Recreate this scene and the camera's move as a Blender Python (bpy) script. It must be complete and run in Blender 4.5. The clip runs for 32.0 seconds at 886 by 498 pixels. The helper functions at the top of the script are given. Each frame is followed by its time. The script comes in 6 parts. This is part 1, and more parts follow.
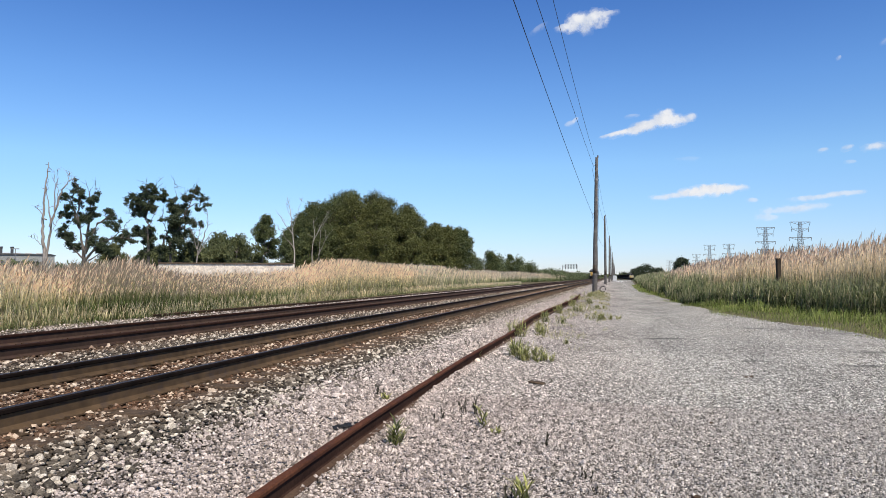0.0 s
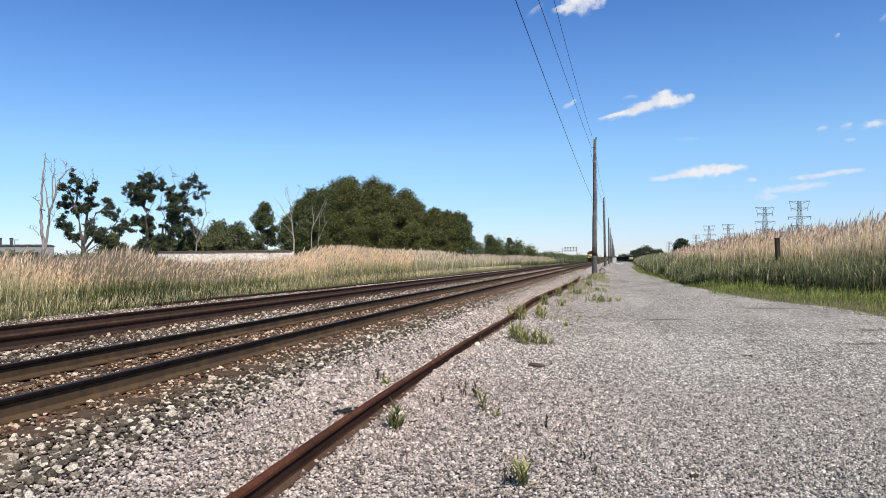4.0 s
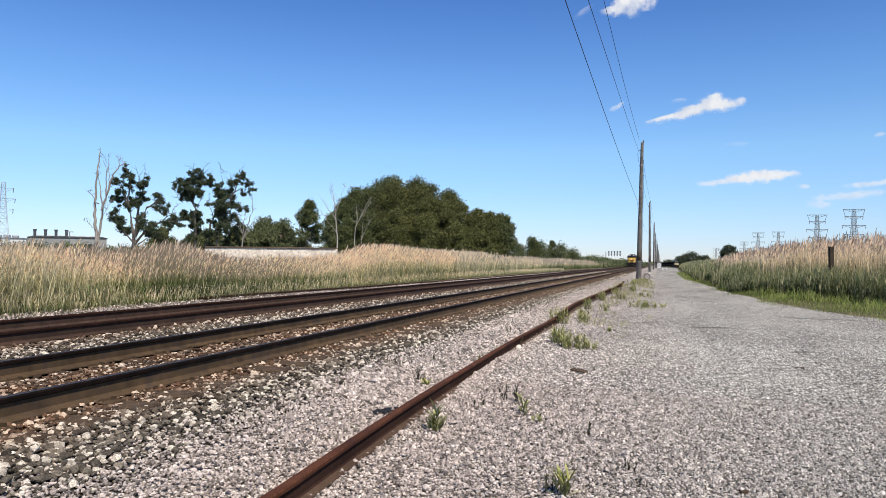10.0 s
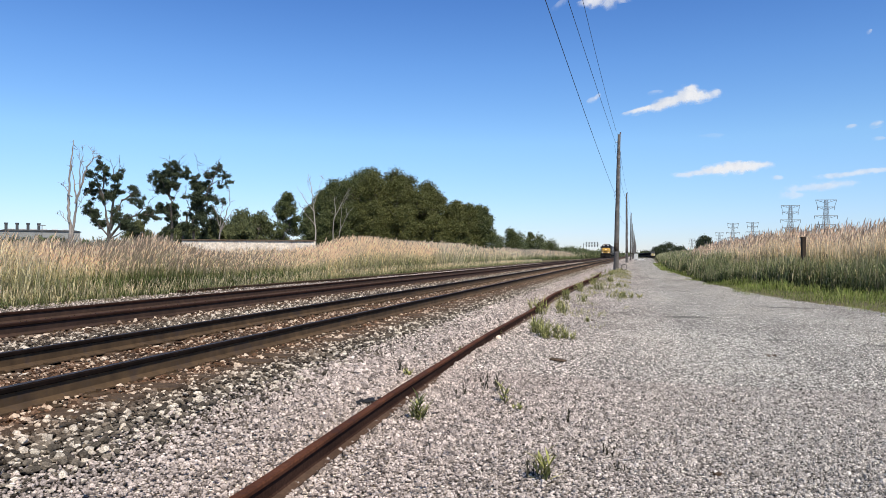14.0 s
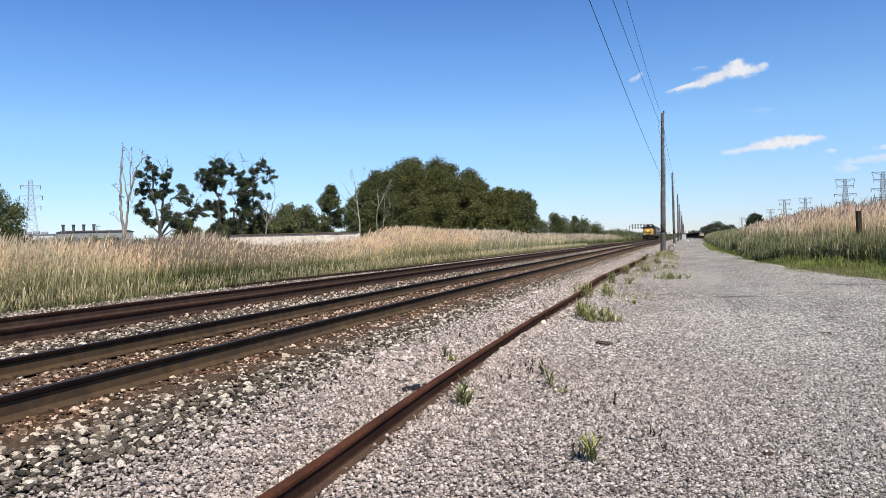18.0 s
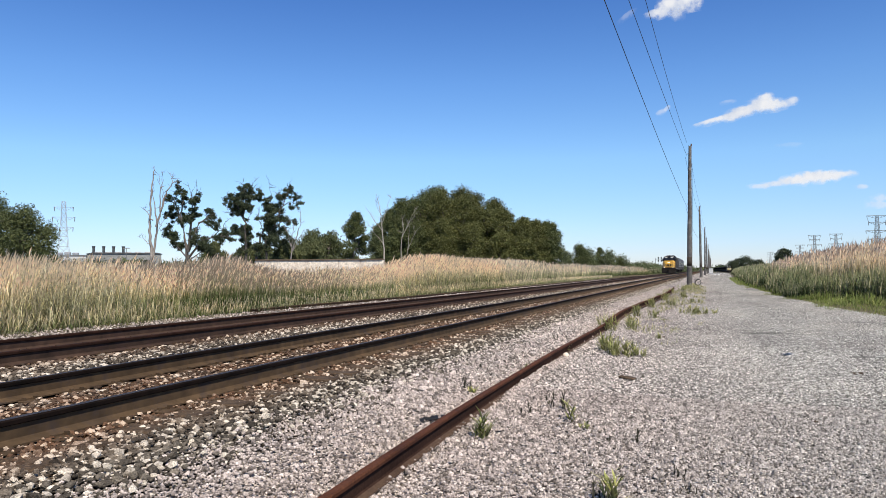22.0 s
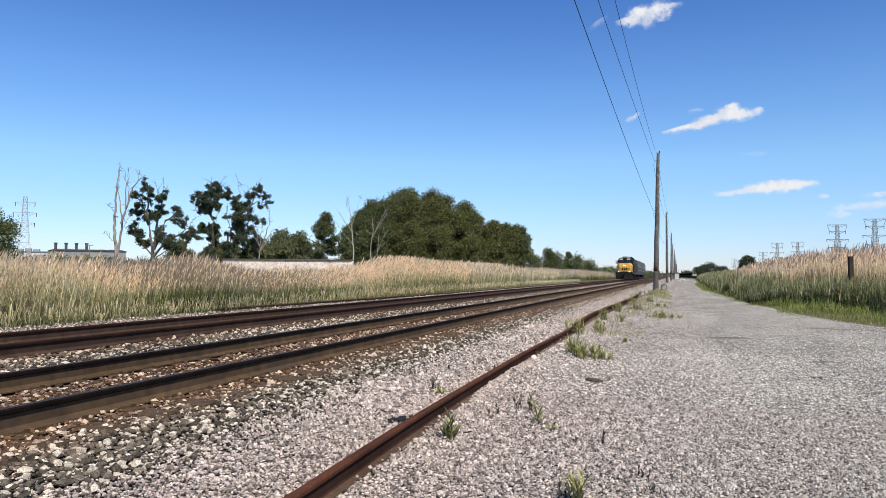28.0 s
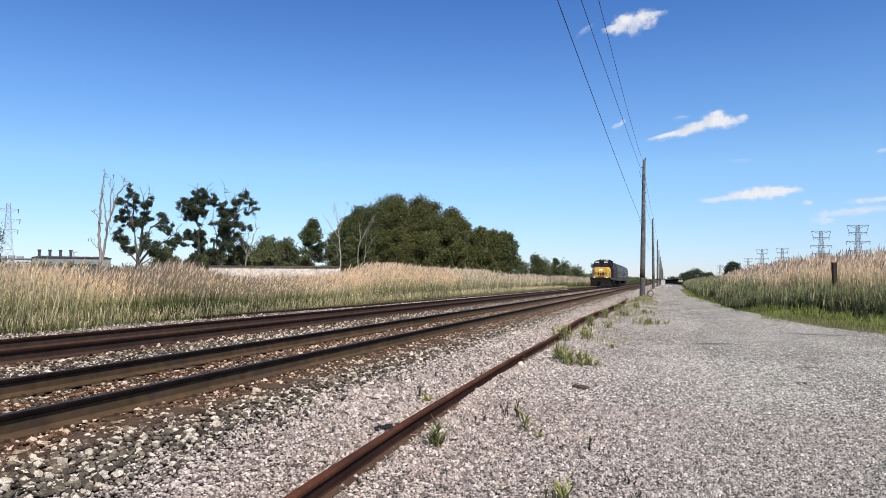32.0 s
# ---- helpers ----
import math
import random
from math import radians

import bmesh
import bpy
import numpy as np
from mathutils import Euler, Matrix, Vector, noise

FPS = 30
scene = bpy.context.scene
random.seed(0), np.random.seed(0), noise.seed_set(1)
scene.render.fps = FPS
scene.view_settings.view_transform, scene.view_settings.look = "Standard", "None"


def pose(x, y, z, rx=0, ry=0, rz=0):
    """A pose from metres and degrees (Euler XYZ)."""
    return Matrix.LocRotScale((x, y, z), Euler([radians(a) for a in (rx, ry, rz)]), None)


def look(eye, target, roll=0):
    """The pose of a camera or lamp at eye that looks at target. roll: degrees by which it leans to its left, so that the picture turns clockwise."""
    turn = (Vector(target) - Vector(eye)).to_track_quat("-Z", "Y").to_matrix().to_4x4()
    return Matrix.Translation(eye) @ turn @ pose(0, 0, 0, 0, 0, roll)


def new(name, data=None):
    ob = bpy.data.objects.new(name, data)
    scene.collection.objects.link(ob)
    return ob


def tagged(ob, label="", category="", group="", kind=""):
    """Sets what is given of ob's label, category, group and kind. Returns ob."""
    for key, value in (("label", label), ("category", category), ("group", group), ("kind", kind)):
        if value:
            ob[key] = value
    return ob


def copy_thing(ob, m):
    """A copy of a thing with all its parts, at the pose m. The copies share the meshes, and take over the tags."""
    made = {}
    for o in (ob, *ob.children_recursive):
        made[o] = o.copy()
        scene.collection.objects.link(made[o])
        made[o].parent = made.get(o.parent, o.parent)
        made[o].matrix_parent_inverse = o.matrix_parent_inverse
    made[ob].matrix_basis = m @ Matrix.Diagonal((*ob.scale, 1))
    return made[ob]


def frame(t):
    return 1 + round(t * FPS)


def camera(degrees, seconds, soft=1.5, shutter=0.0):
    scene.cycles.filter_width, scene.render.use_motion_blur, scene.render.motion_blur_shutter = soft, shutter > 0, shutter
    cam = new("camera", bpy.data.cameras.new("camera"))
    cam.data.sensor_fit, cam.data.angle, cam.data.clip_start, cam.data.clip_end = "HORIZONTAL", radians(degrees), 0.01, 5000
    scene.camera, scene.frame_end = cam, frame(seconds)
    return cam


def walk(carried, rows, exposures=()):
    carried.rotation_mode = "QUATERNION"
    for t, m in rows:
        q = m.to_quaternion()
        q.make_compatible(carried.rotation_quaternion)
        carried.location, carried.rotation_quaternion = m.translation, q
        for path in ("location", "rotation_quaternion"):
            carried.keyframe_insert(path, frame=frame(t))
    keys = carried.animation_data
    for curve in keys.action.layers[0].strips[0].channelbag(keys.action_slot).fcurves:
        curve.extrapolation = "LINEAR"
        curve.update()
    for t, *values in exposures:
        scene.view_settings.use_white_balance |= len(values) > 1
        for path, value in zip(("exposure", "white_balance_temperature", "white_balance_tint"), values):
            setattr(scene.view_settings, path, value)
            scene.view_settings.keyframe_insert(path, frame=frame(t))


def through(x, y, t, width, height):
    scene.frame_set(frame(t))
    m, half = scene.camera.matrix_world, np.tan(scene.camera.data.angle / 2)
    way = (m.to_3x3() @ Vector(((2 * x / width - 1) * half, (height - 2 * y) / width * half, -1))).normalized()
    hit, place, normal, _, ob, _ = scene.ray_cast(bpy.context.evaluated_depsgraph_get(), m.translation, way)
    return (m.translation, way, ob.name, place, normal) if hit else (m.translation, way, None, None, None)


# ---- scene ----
cam = camera(62.7, 32.0, soft=0.6)
PATH = [
    (0, (-0.037, 0.157, 1.5), (-0.491, 2.103, 1.575), 0.1),
    (0.5, (-0.043, 0.172, 1.5), (-0.515, 2.114, 1.573), 0.3),
    (1, (-0.036, 0.183, 1.5), (-0.509, 2.124, 1.574), 0.2),
    (1.5, (-0.03, 0.187, 1.498), (-0.486, 2.133, 1.569), -0.3),
    (2, (-0.026, 0.193, 1.495), (-0.464, 2.143, 1.56), -0.8),
    (2.5, (-0.024, 0.179, 1.494), (-0.446, 2.133, 1.551), -1.2),
    (3, (-0.024, 0.173, 1.49), (-0.444, 2.128, 1.536), -1.3),
    (3.5, (-0.016, 0.165, 1.496), (-0.45, 2.118, 1.531), -1.1),
    (5.5, (-0.016, 0.172, 1.494), (-0.509, 2.11, 1.526), -0.2),
    (6, (-0.016, 0.178, 1.49), (-0.515, 2.115, 1.519), -0.2),
    (6.5, (-0.019, 0.18, 1.496), (-0.534, 2.113, 1.524), -0.1),
    (7, (-0.021, 0.19, 1.498), (-0.553, 2.118, 1.532), 0.0),
    (7.5, (-0.022, 0.18, 1.493), (-0.564, 2.105, 1.532), 0.2),
    (8, (-0.022, 0.184, 1.502), (-0.566, 2.108, 1.545), 0.2),
    (8.5, (-0.027, 0.184, 1.505), (-0.57, 2.108, 1.557), 0.3),
    (9, (-0.019, 0.175, 1.506), (-0.563, 2.098, 1.559), 0.2),
    (9.5, (-0.024, 0.205, 1.498), (-0.575, 2.128, 1.542), 0.2),
    (10, (-0.054, 0.236, 1.497), (-0.619, 2.154, 1.532), 0.6),
    (10.5, (-0.05, 0.212, 1.507), (-0.632, 2.124, 1.546), 0.9),
    (11, (-0.047, 0.191, 1.501), (-0.64, 2.1, 1.548), 0.9),
    (11.5, (-0.049, 0.19, 1.5), (-0.64, 2.099, 1.547), 0.6),
    (12, (-0.045, 0.191, 1.498), (-0.62, 2.106, 1.539), 0.3),
    (12.5, (-0.034, 0.164, 1.502), (-0.575, 2.089, 1.536), 0.1),
    (13, (-0.041, 0.164, 1.494), (-0.548, 2.099, 1.52), 0.1),
    (13.5, (-0.031, 0.141, 1.496), (-0.524, 2.079, 1.514), 0.2),
    (14, (-0.053, 0.128, 1.498), (-0.561, 2.062, 1.511), 0.3),
    (14.5, (-0.072, 0.17, 1.488), (-0.612, 2.096, 1.505), 0.1),
    (15, (-0.059, 0.155, 1.497), (-0.632, 2.071, 1.525), -0.4),
    (15.5, (-0.062, 0.169, 1.492), (-0.67, 2.074, 1.535), -0.7),
    (17.5, (-0.034, 0.149, 1.48), (-0.679, 2.042, 1.462), -1.3),
    (18, (-0.014, 0.128, 1.483), (-0.639, 2.028, 1.464), -1.6),
    (18.5, (-0.002, 0.128, 1.484), (-0.607, 2.034, 1.48), -1.3),
    (19, (0.006, 0.106, 1.494), (-0.58, 2.018, 1.504), -0.7),
    (19.5, (0.003, 0.126, 1.485), (-0.571, 2.042, 1.502), -0.5),
    (20, (-0.007, 0.126, 1.479), (-0.584, 2.041, 1.497), -0.5),
    (20.5, (-0.007, 0.155, 1.471), (-0.612, 2.062, 1.488), -0.4),
    (21, (-0.016, 0.158, 1.482), (-0.656, 2.052, 1.505), 0.1),
    (21.5, (-0.016, 0.184, 1.49), (-0.685, 2.068, 1.531), 0.1),
    (22, (-0.011, 0.192, 1.487), (-0.697, 2.07, 1.548), -0.4),
    (22.5, (-0.012, 0.216, 1.476), (-0.696, 2.094, 1.552), -0.8),
    (23, (-0.003, 0.188, 1.481), (-0.671, 2.071, 1.564), -0.9),
    (23.5, (-0.004, 0.179, 1.481), (-0.649, 2.071, 1.566), -0.6),
    (24, (-0.013, 0.188, 1.474), (-0.637, 2.086, 1.558), -0.5),
    (24.5, (-0.008, 0.143, 1.477), (-0.621, 2.045, 1.554), -0.4),
    (26.5, (-0.02, 0.158, 1.481), (-0.641, 2.058, 1.546), 0.6),
    (27, (-0.013, 0.154, 1.482), (-0.618, 2.059, 1.553), 0.4),
    (27.5, (-0.017, 0.165, 1.476), (-0.616, 2.072, 1.548), 0.3),
    (28, (-0.014, 0.176, 1.474), (-0.621, 2.08, 1.541), 0.4),
    (28.5, (-0.018, 0.178, 1.478), (-0.632, 2.08, 1.541), 0.5),
    (29, (-0.017, 0.182, 1.475), (-0.625, 2.086, 1.539), 0.7),
    (29.5, (-0.017, 0.173, 1.485), (-0.611, 2.082, 1.547), 1.1),
    (30, (-0.01, 0.184, 1.49), (-0.597, 2.095, 1.554), 1.2),
    (30.5, (-0.013, 0.198, 1.486), (-0.599, 2.109, 1.56), 0.9),
    (31, (-0.014, 0.206, 1.479), (-0.602, 2.116, 1.564), 0.6),
    (31.5, (-0.006, 0.173, 1.483), (-0.589, 2.085, 1.57), 0.3),
    (32, (-0.007, 0.187, 1.479), (-0.581, 2.101, 1.564), 0.3),
]
walk(cam, [(t, look(eye, target, roll)) for t, eye, target, roll in PATH])

# ---- light ----
SUN_EL, SUN_AZ = 52.0, 138.0 # azimuth clockwise from +y
SKY_TINT = ((0.0, (0.52, 0.588, 0.88)), (0.15, (0.748, 0.847, 0.955)), (0.25, (0.635, 0.776, 0.972)), (0.36, (0.465, 0.63, 0.9)), (1.0, (0.62, 0.64, 0.7)))     # by height above the horizon
world = bpy.data.worlds.new("sky")
scene.world = world
world.use_nodes = True
wn, wl = world.node_tree.nodes, world.node_tree.links
sky = wn.new("ShaderNodeTexSky")
sky.sky_type = "NISHITA"
sky.sun_disc = False
sky.sun_elevation, sky.sun_rotation = radians(SUN_EL), radians(SUN_AZ)
sky.altitude, sky.air_density, sky.dust_density, sky.ozone_density = 200, 1.0, 0.0, 3.0
hs = wn.new("ShaderNodeHueSaturation")
hs.inputs["Saturation"].default_value, hs.inputs["Value"].default_value = 1.12, 1.32
wl.new(sky.outputs[0], hs.inputs["Color"])
# the air near the horizon is clear and pale blue, not yellow
geo, sep = wn.new("ShaderNodeTexCoord"), wn.new("ShaderNodeSeparateXYZ")
wl.new(geo.outputs["Generated"], sep.inputs[0])
tint = wn.new("ShaderNodeValToRGB")
while len(tint.color_ramp.elements) < len(SKY_TINT):
    tint.color_ramp.elements.new(0.5)
for k, (p, c) in zip(tint.color_ramp.elements, SKY_TINT):
    k.position, k.color = p, (*c, 1)
wl.new(sep.outputs[2], tint.inputs[0])
mul = wn.new("ShaderNodeMix")
mul.data_type, mul.blend_type = "RGBA", "MULTIPLY"
mul.inputs[0].default_value = 1.0
wl.new(hs.outputs[0], mul.inputs[6]), wl.new(tint.outputs[0], mul.inputs[7])
wl.new(mul.outputs[2], wn["Background"].inputs[0])
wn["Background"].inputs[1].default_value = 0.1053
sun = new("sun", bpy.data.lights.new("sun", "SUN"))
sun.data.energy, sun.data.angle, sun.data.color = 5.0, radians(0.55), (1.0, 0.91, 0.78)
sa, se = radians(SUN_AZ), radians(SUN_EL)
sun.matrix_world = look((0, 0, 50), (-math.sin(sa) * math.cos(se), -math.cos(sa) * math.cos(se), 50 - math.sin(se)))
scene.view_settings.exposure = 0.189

# ---- plan ----
S = 0.001                        # the tracks' and the pole line's drift to the right, metres a metre
RAIL_TOP = 0.53
DIP = 1.0                        # how far the land beyond the road lies lower
TRACKS = (-5.15, -8.95)          # centre lines at y = 0
ROAD_Y = (-60, 0, 10, 19.9, 23.8, 29.8, 43, 75, 118, 202, 330, 600)
ROAD_X = (14, 12, 8.2, 6.45, 5.9, 4.6, 3.6, 3.05, 3.5, 5.2, 8.0, 14.0)      # right edge of the gravel
REED_X = (18, 17, 15, 13.0, 12.2, 9.0, 4.6, 3.9, 4.6, 6.4, 9.2, 15.5)      # front of the right-hand reeds
rng = np.random.default_rng(7)


def along(x, y):
    return x + S * y


def gz(x, y):
    """Height of the ground."""
    u = np.asarray(x) - S * np.asarray(y)
    flat = np.interp(u, (-4000, -300, -60, -16, -13.2, -11.6, -10.4, -7.0, -6.6, -4.3, -4.15, -3.8, -2.7, -1.2, 0.0, 4000),
                     (0.0, 0.1, 0.3, 0.14, 0.16, 0.2, 0.33, 0.35, 0.34, 0.335, 0.31, 0.295, 0.08, 0.02, 0.0, 0.0))
    # the shoulder on which the poles stand
    return flat + 0.28 * np.clip(1 - np.abs(u + 1.3) / 0.9, 0, 1) * np.interp(y, (30, 55), (0, 1)) - DIP * np.interp(y, (260, 450), (0, 1)) * np.interp(u, (-2, 2, 40, 70), (0, 1, 1, 0))


# ---- mesh helpers ----
def mesh_np(name, verts, faces, mats, attrs=None, index=None, smooth=False):
    """A mesh from arrays: faces are (n, 3) or (n, 4), or a list of such arrays."""
    me = bpy.data.meshes.new(name)
    faces = faces if isinstance(faces, list) else [faces]
    faces = [f for f in faces if len(f)]
    sizes = np.concatenate([np.full(len(f), f.shape[1], np.int32) for f in faces])
    loops = np.concatenate([f.ravel() for f in faces]).astype(np.int32)
    me.vertices.add(len(verts))
    me.vertices.foreach_set("co", np.ascontiguousarray(verts, np.float32).ravel())
    me.loops.add(len(loops))
    me.loops.foreach_set("vertex_index", loops)
    me.polygons.add(len(sizes))
    me.polygons.foreach_set("loop_start", np.concatenate([[0], np.cumsum(sizes)[:-1]]).astype(np.int32))
    if index is not None:
        me.polygons.foreach_set("material_index", np.asarray(index, np.int32))
    me.polygons.foreach_set("use_smooth", np.full(len(sizes), smooth))
    for key, values in (attrs or {}).items():
        me.attributes.new(key, "FLOAT", "POINT").data.foreach_set("value", np.asarray(values, np.float32))
    for m in mats if isinstance(mats, (list, tuple)) else [mats]:
        me.materials.append(m)
    me.update(calc_edges=True)
    me.validate()
    return me


def part(name, bm, material, parent=None, label="", smooth=False):
    """One mesh object out of a bmesh (or a mesh), under a thing or a part."""
    if isinstance(bm, bpy.types.Mesh):
        me = bm
    else:
        me = bpy.data.meshes.new(name)
        bm.normal_update()
        bm.to_mesh(me)
        bm.free()
        me.materials.append(material)
        if smooth:
            me.polygons.foreach_set("use_smooth", [True] * len(me.polygons))
    ob = new(name, me)
    ob.parent = parent
    if label:
        tagged(ob, label)
    return ob


def empty(name, m, label, category, group="", kind=""):
    ob = new(name)
    ob.empty_display_size = 0.2
    ob.matrix_world = m
    return tagged(ob, label, category, group, kind)


def box(bm, x0, x1, y0, y1, z0, z1, bevel=0.0, m=None):
    vs = bmesh.ops.create_cube(bm, size=1.0)["verts"]
    t = Matrix.Translation(((x0 + x1) / 2, (y0 + y1) / 2, (z0 + z1) / 2)) @ Matrix.Diagonal((x1 - x0, y1 - y0, z1 - z0, 1))
    bmesh.ops.transform(bm, matrix=(m @ t) if m else t, verts=vs)
    if bevel:
        es = {e for v in vs for e in v.link_edges}
        bmesh.ops.bevel(bm, geom=list(es), offset=bevel, segments=1, affect="EDGES", profile=0.5)
    return bm


def bx(*a, bevel=0.0, m=None):
    return box(bmesh.new(), *a, bevel=bevel, m=m)


def rod(bm, a, b, r0, r1=None, n=8):
    """A tapered round bar from a to b."""
    a, b = Vector(a), Vector(b)
    d = b - a
    q = d.to_track_quat("Z", "Y").to_matrix().to_4x4()
    bmesh.ops.create_cone(bm, cap_ends=True, segments=n, radius1=r0, radius2=r0 if r1 is None else r1, depth=d.length,
                          matrix=Matrix.Translation((a + b) / 2) @ q)
    return bm


def rd(a, b, r0, r1=None, n=8):
    return rod(bmesh.new(), a, b, r0, r1, n)


def prism(outline, y0, y1, bevel=0.0):
    """An outline of (x, z) points drawn out along y."""
    bm = bmesh.new()
    a = [bm.verts.new((x, y0, z)) for x, z in outline]
    b = [bm.verts.new((x, y1, z)) for x, z in outline]
    n = len(outline)
    bm.faces.new(a)
    bm.faces.new(b[::-1])
    for i in range(n):
        bm.faces.new((a[i], b[i], b[(i + 1) % n], a[(i + 1) % n]))
    bmesh.ops.recalc_face_normals(bm, faces=bm.faces)
    if bevel:
        bmesh.ops.bevel(bm, geom=list(bm.edges), offset=bevel, segments=1, affect="EDGES", profile=0.5)
    return bm


# ---- materials ----
def material(name, rough=0.8, metal=0.0, spec=0.3):
    m = bpy.data.materials.new(name)
    m.use_nodes = True
    b = m.node_tree.nodes["Principled BSDF"]
    b.inputs["Roughness"].default_value, b.inputs["Metallic"].default_value = rough, metal
    b.inputs["Specular IOR Level"].default_value = spec
    return m, m.node_tree.nodes, m.node_tree.links, b


def coords(n, l, scale, kind="Object"):
    mp = n.new("ShaderNodeMapping")
    mp.inputs["Scale"].default_value = scale if isinstance(scale, tuple) else (scale,) * 3
    if kind == "Position":
        l.new(n.new("ShaderNodeNewGeometry").outputs["Position"], mp.inputs[0])
    else:
        l.new(n.new("ShaderNodeTexCoord").outputs[kind], mp.inputs[0])
    return mp.outputs[0]


def noise_tex(n, l, vec, scale, detail=4.0, rough=0.6):
    t = n.new("ShaderNodeTexNoise")
    t.inputs["Scale"].default_value, t.inputs["Detail"].default_value, t.inputs["Roughness"].default_value = scale, detail, rough
    l.new(vec, t.inputs["Vector"])
    return t.outputs["Fac"]


def ramp(n, l, fac, stops, mode="LINEAR"):
    r = n.new("ShaderNodeValToRGB")
    r.color_ramp.interpolation = mode
    e = r.color_ramp.elements
    while len(e) < len(stops):
        e.new(0.5)
    for k, (p, c) in zip(e, stops):
        k.position, k.color = p, (*c, 1) if len(c) == 3 else c
    l.new(fac, r.inputs[0])
    return r.outputs[0]


def mix(n, l, fac, a, b, how="MIX"):
    x = n.new("ShaderNodeMix")
    x.data_type, x.blend_type = "RGBA", how
    for sock, v in ((x.inputs[0], fac), (x.inputs[6], a), (x.inputs[7], b)):
        if isinstance(v, bpy.types.NodeSocket):
            l.new(v, sock)
        elif isinstance(v, (int, float)):
            sock.default_value = v
        else:
            sock.default_value = (*v, 1)
    return x.outputs[2]


def bump(n, l, b, height, strength=0.4, dist=0.02):
    k = n.new("ShaderNodeBump")
    k.inputs["Strength"].default_value, k.inputs["Distance"].default_value = strength, dist
    l.new(height, k.inputs["Height"])
    l.new(k.outputs[0], b.inputs["Normal"])


def mottled(name, c0, c1, scale=3.0, fine=40.0, rough=0.8, metal=0.0, bumpy=0.3, dist=0.01, spot=None, kind="Object", spec=0.3):
    """Two-scale variation between two colours, with an optional third in spots."""
    m, n, l, b = material(name, rough, metal, spec)
    v = coords(n, l, 1.0, kind)
    big, small = noise_tex(n, l, v, scale), noise_tex(n, l, v, fine, 3.0)
    col = mix(n, l, ramp(n, l, big, [(0.3, (0, 0, 0)), (0.7, (1, 1, 1))]), c0, c1)
    dark = ramp(n, l, small, [(0.25, (0.6, 0.6, 0.6)), (0.75, (1.25, 1.25, 1.25))])
    col = mix(n, l, 1.0, col, dark, "MULTIPLY")
    if spot:
        col = mix(n, l, ramp(n, l, noise_tex(n, l, v, scale * 2.7, 6.0, 0.7), [(0.52, (0, 0, 0)), (0.68, (1, 1, 1))]), col, spot)
    l.new(col, b.inputs["Base Color"])
    if bumpy:
        bump(n, l, b, small, bumpy, dist)
    return m


def rust_band(n, l, v):
    """How far the rust dust that the wheels leave covers the stones, beside the rails."""
    xyz = n.new("ShaderNodeSeparateXYZ")
    l.new(v, xyz.inputs[0])
    lat = n.new("ShaderNodeMath")
    lat.operation = "MULTIPLY_ADD"
    l.new(xyz.outputs[1], lat.inputs[0])
    lat.inputs[1].default_value = -S
    l.new(xyz.outputs[0], lat.inputs[2])
    r = n.new("ShaderNodeMapRange")
    r.inputs["From Min"].default_value, r.inputs["From Max"].default_value = -11.0, -3.0
    l.new(lat.outputs[0], r.inputs[0])
    band = ramp(n, l, r.outputs[0], [(0.06, (0, 0, 0)), (0.14, (0.9,) * 3), (0.36, (0.8,) * 3), (0.46, (0.15,) * 3), (0.56, (0.2,) * 3), (0.62, (0.85,) * 3), (0.85, (0.95,) * 3), (0.895, (0.3,) * 3), (0.93, (0, 0, 0))])
    patch = ramp(n, l, noise_tex(n, l, v, 2.2, 6.0, 0.7), [(0.32, (0.15,) * 3), (0.52, (1,) * 3)])
    return mix(n, l, 1.0, band, patch, "MULTIPLY")


def road_dust(n, l, v, col):
    """Grey dust of the travelled way over the pinkish stone of the shoulder."""
    xyz, r = n.new("ShaderNodeSeparateXYZ"), n.new("ShaderNodeMapRange")
    l.new(v, xyz.inputs[0])
    r.inputs["From Min"].default_value, r.inputs["From Max"].default_value = -1.6, 1.2
    l.new(xyz.outputs[0], r.inputs[0])
    return mix(n, l, 1.0, col, ramp(n, l, r.outputs[0], [(0.0, (1.01, 0.988, 0.985)), (1.0, (0.945, 1.0, 1.01))]), "MULTIPLY")


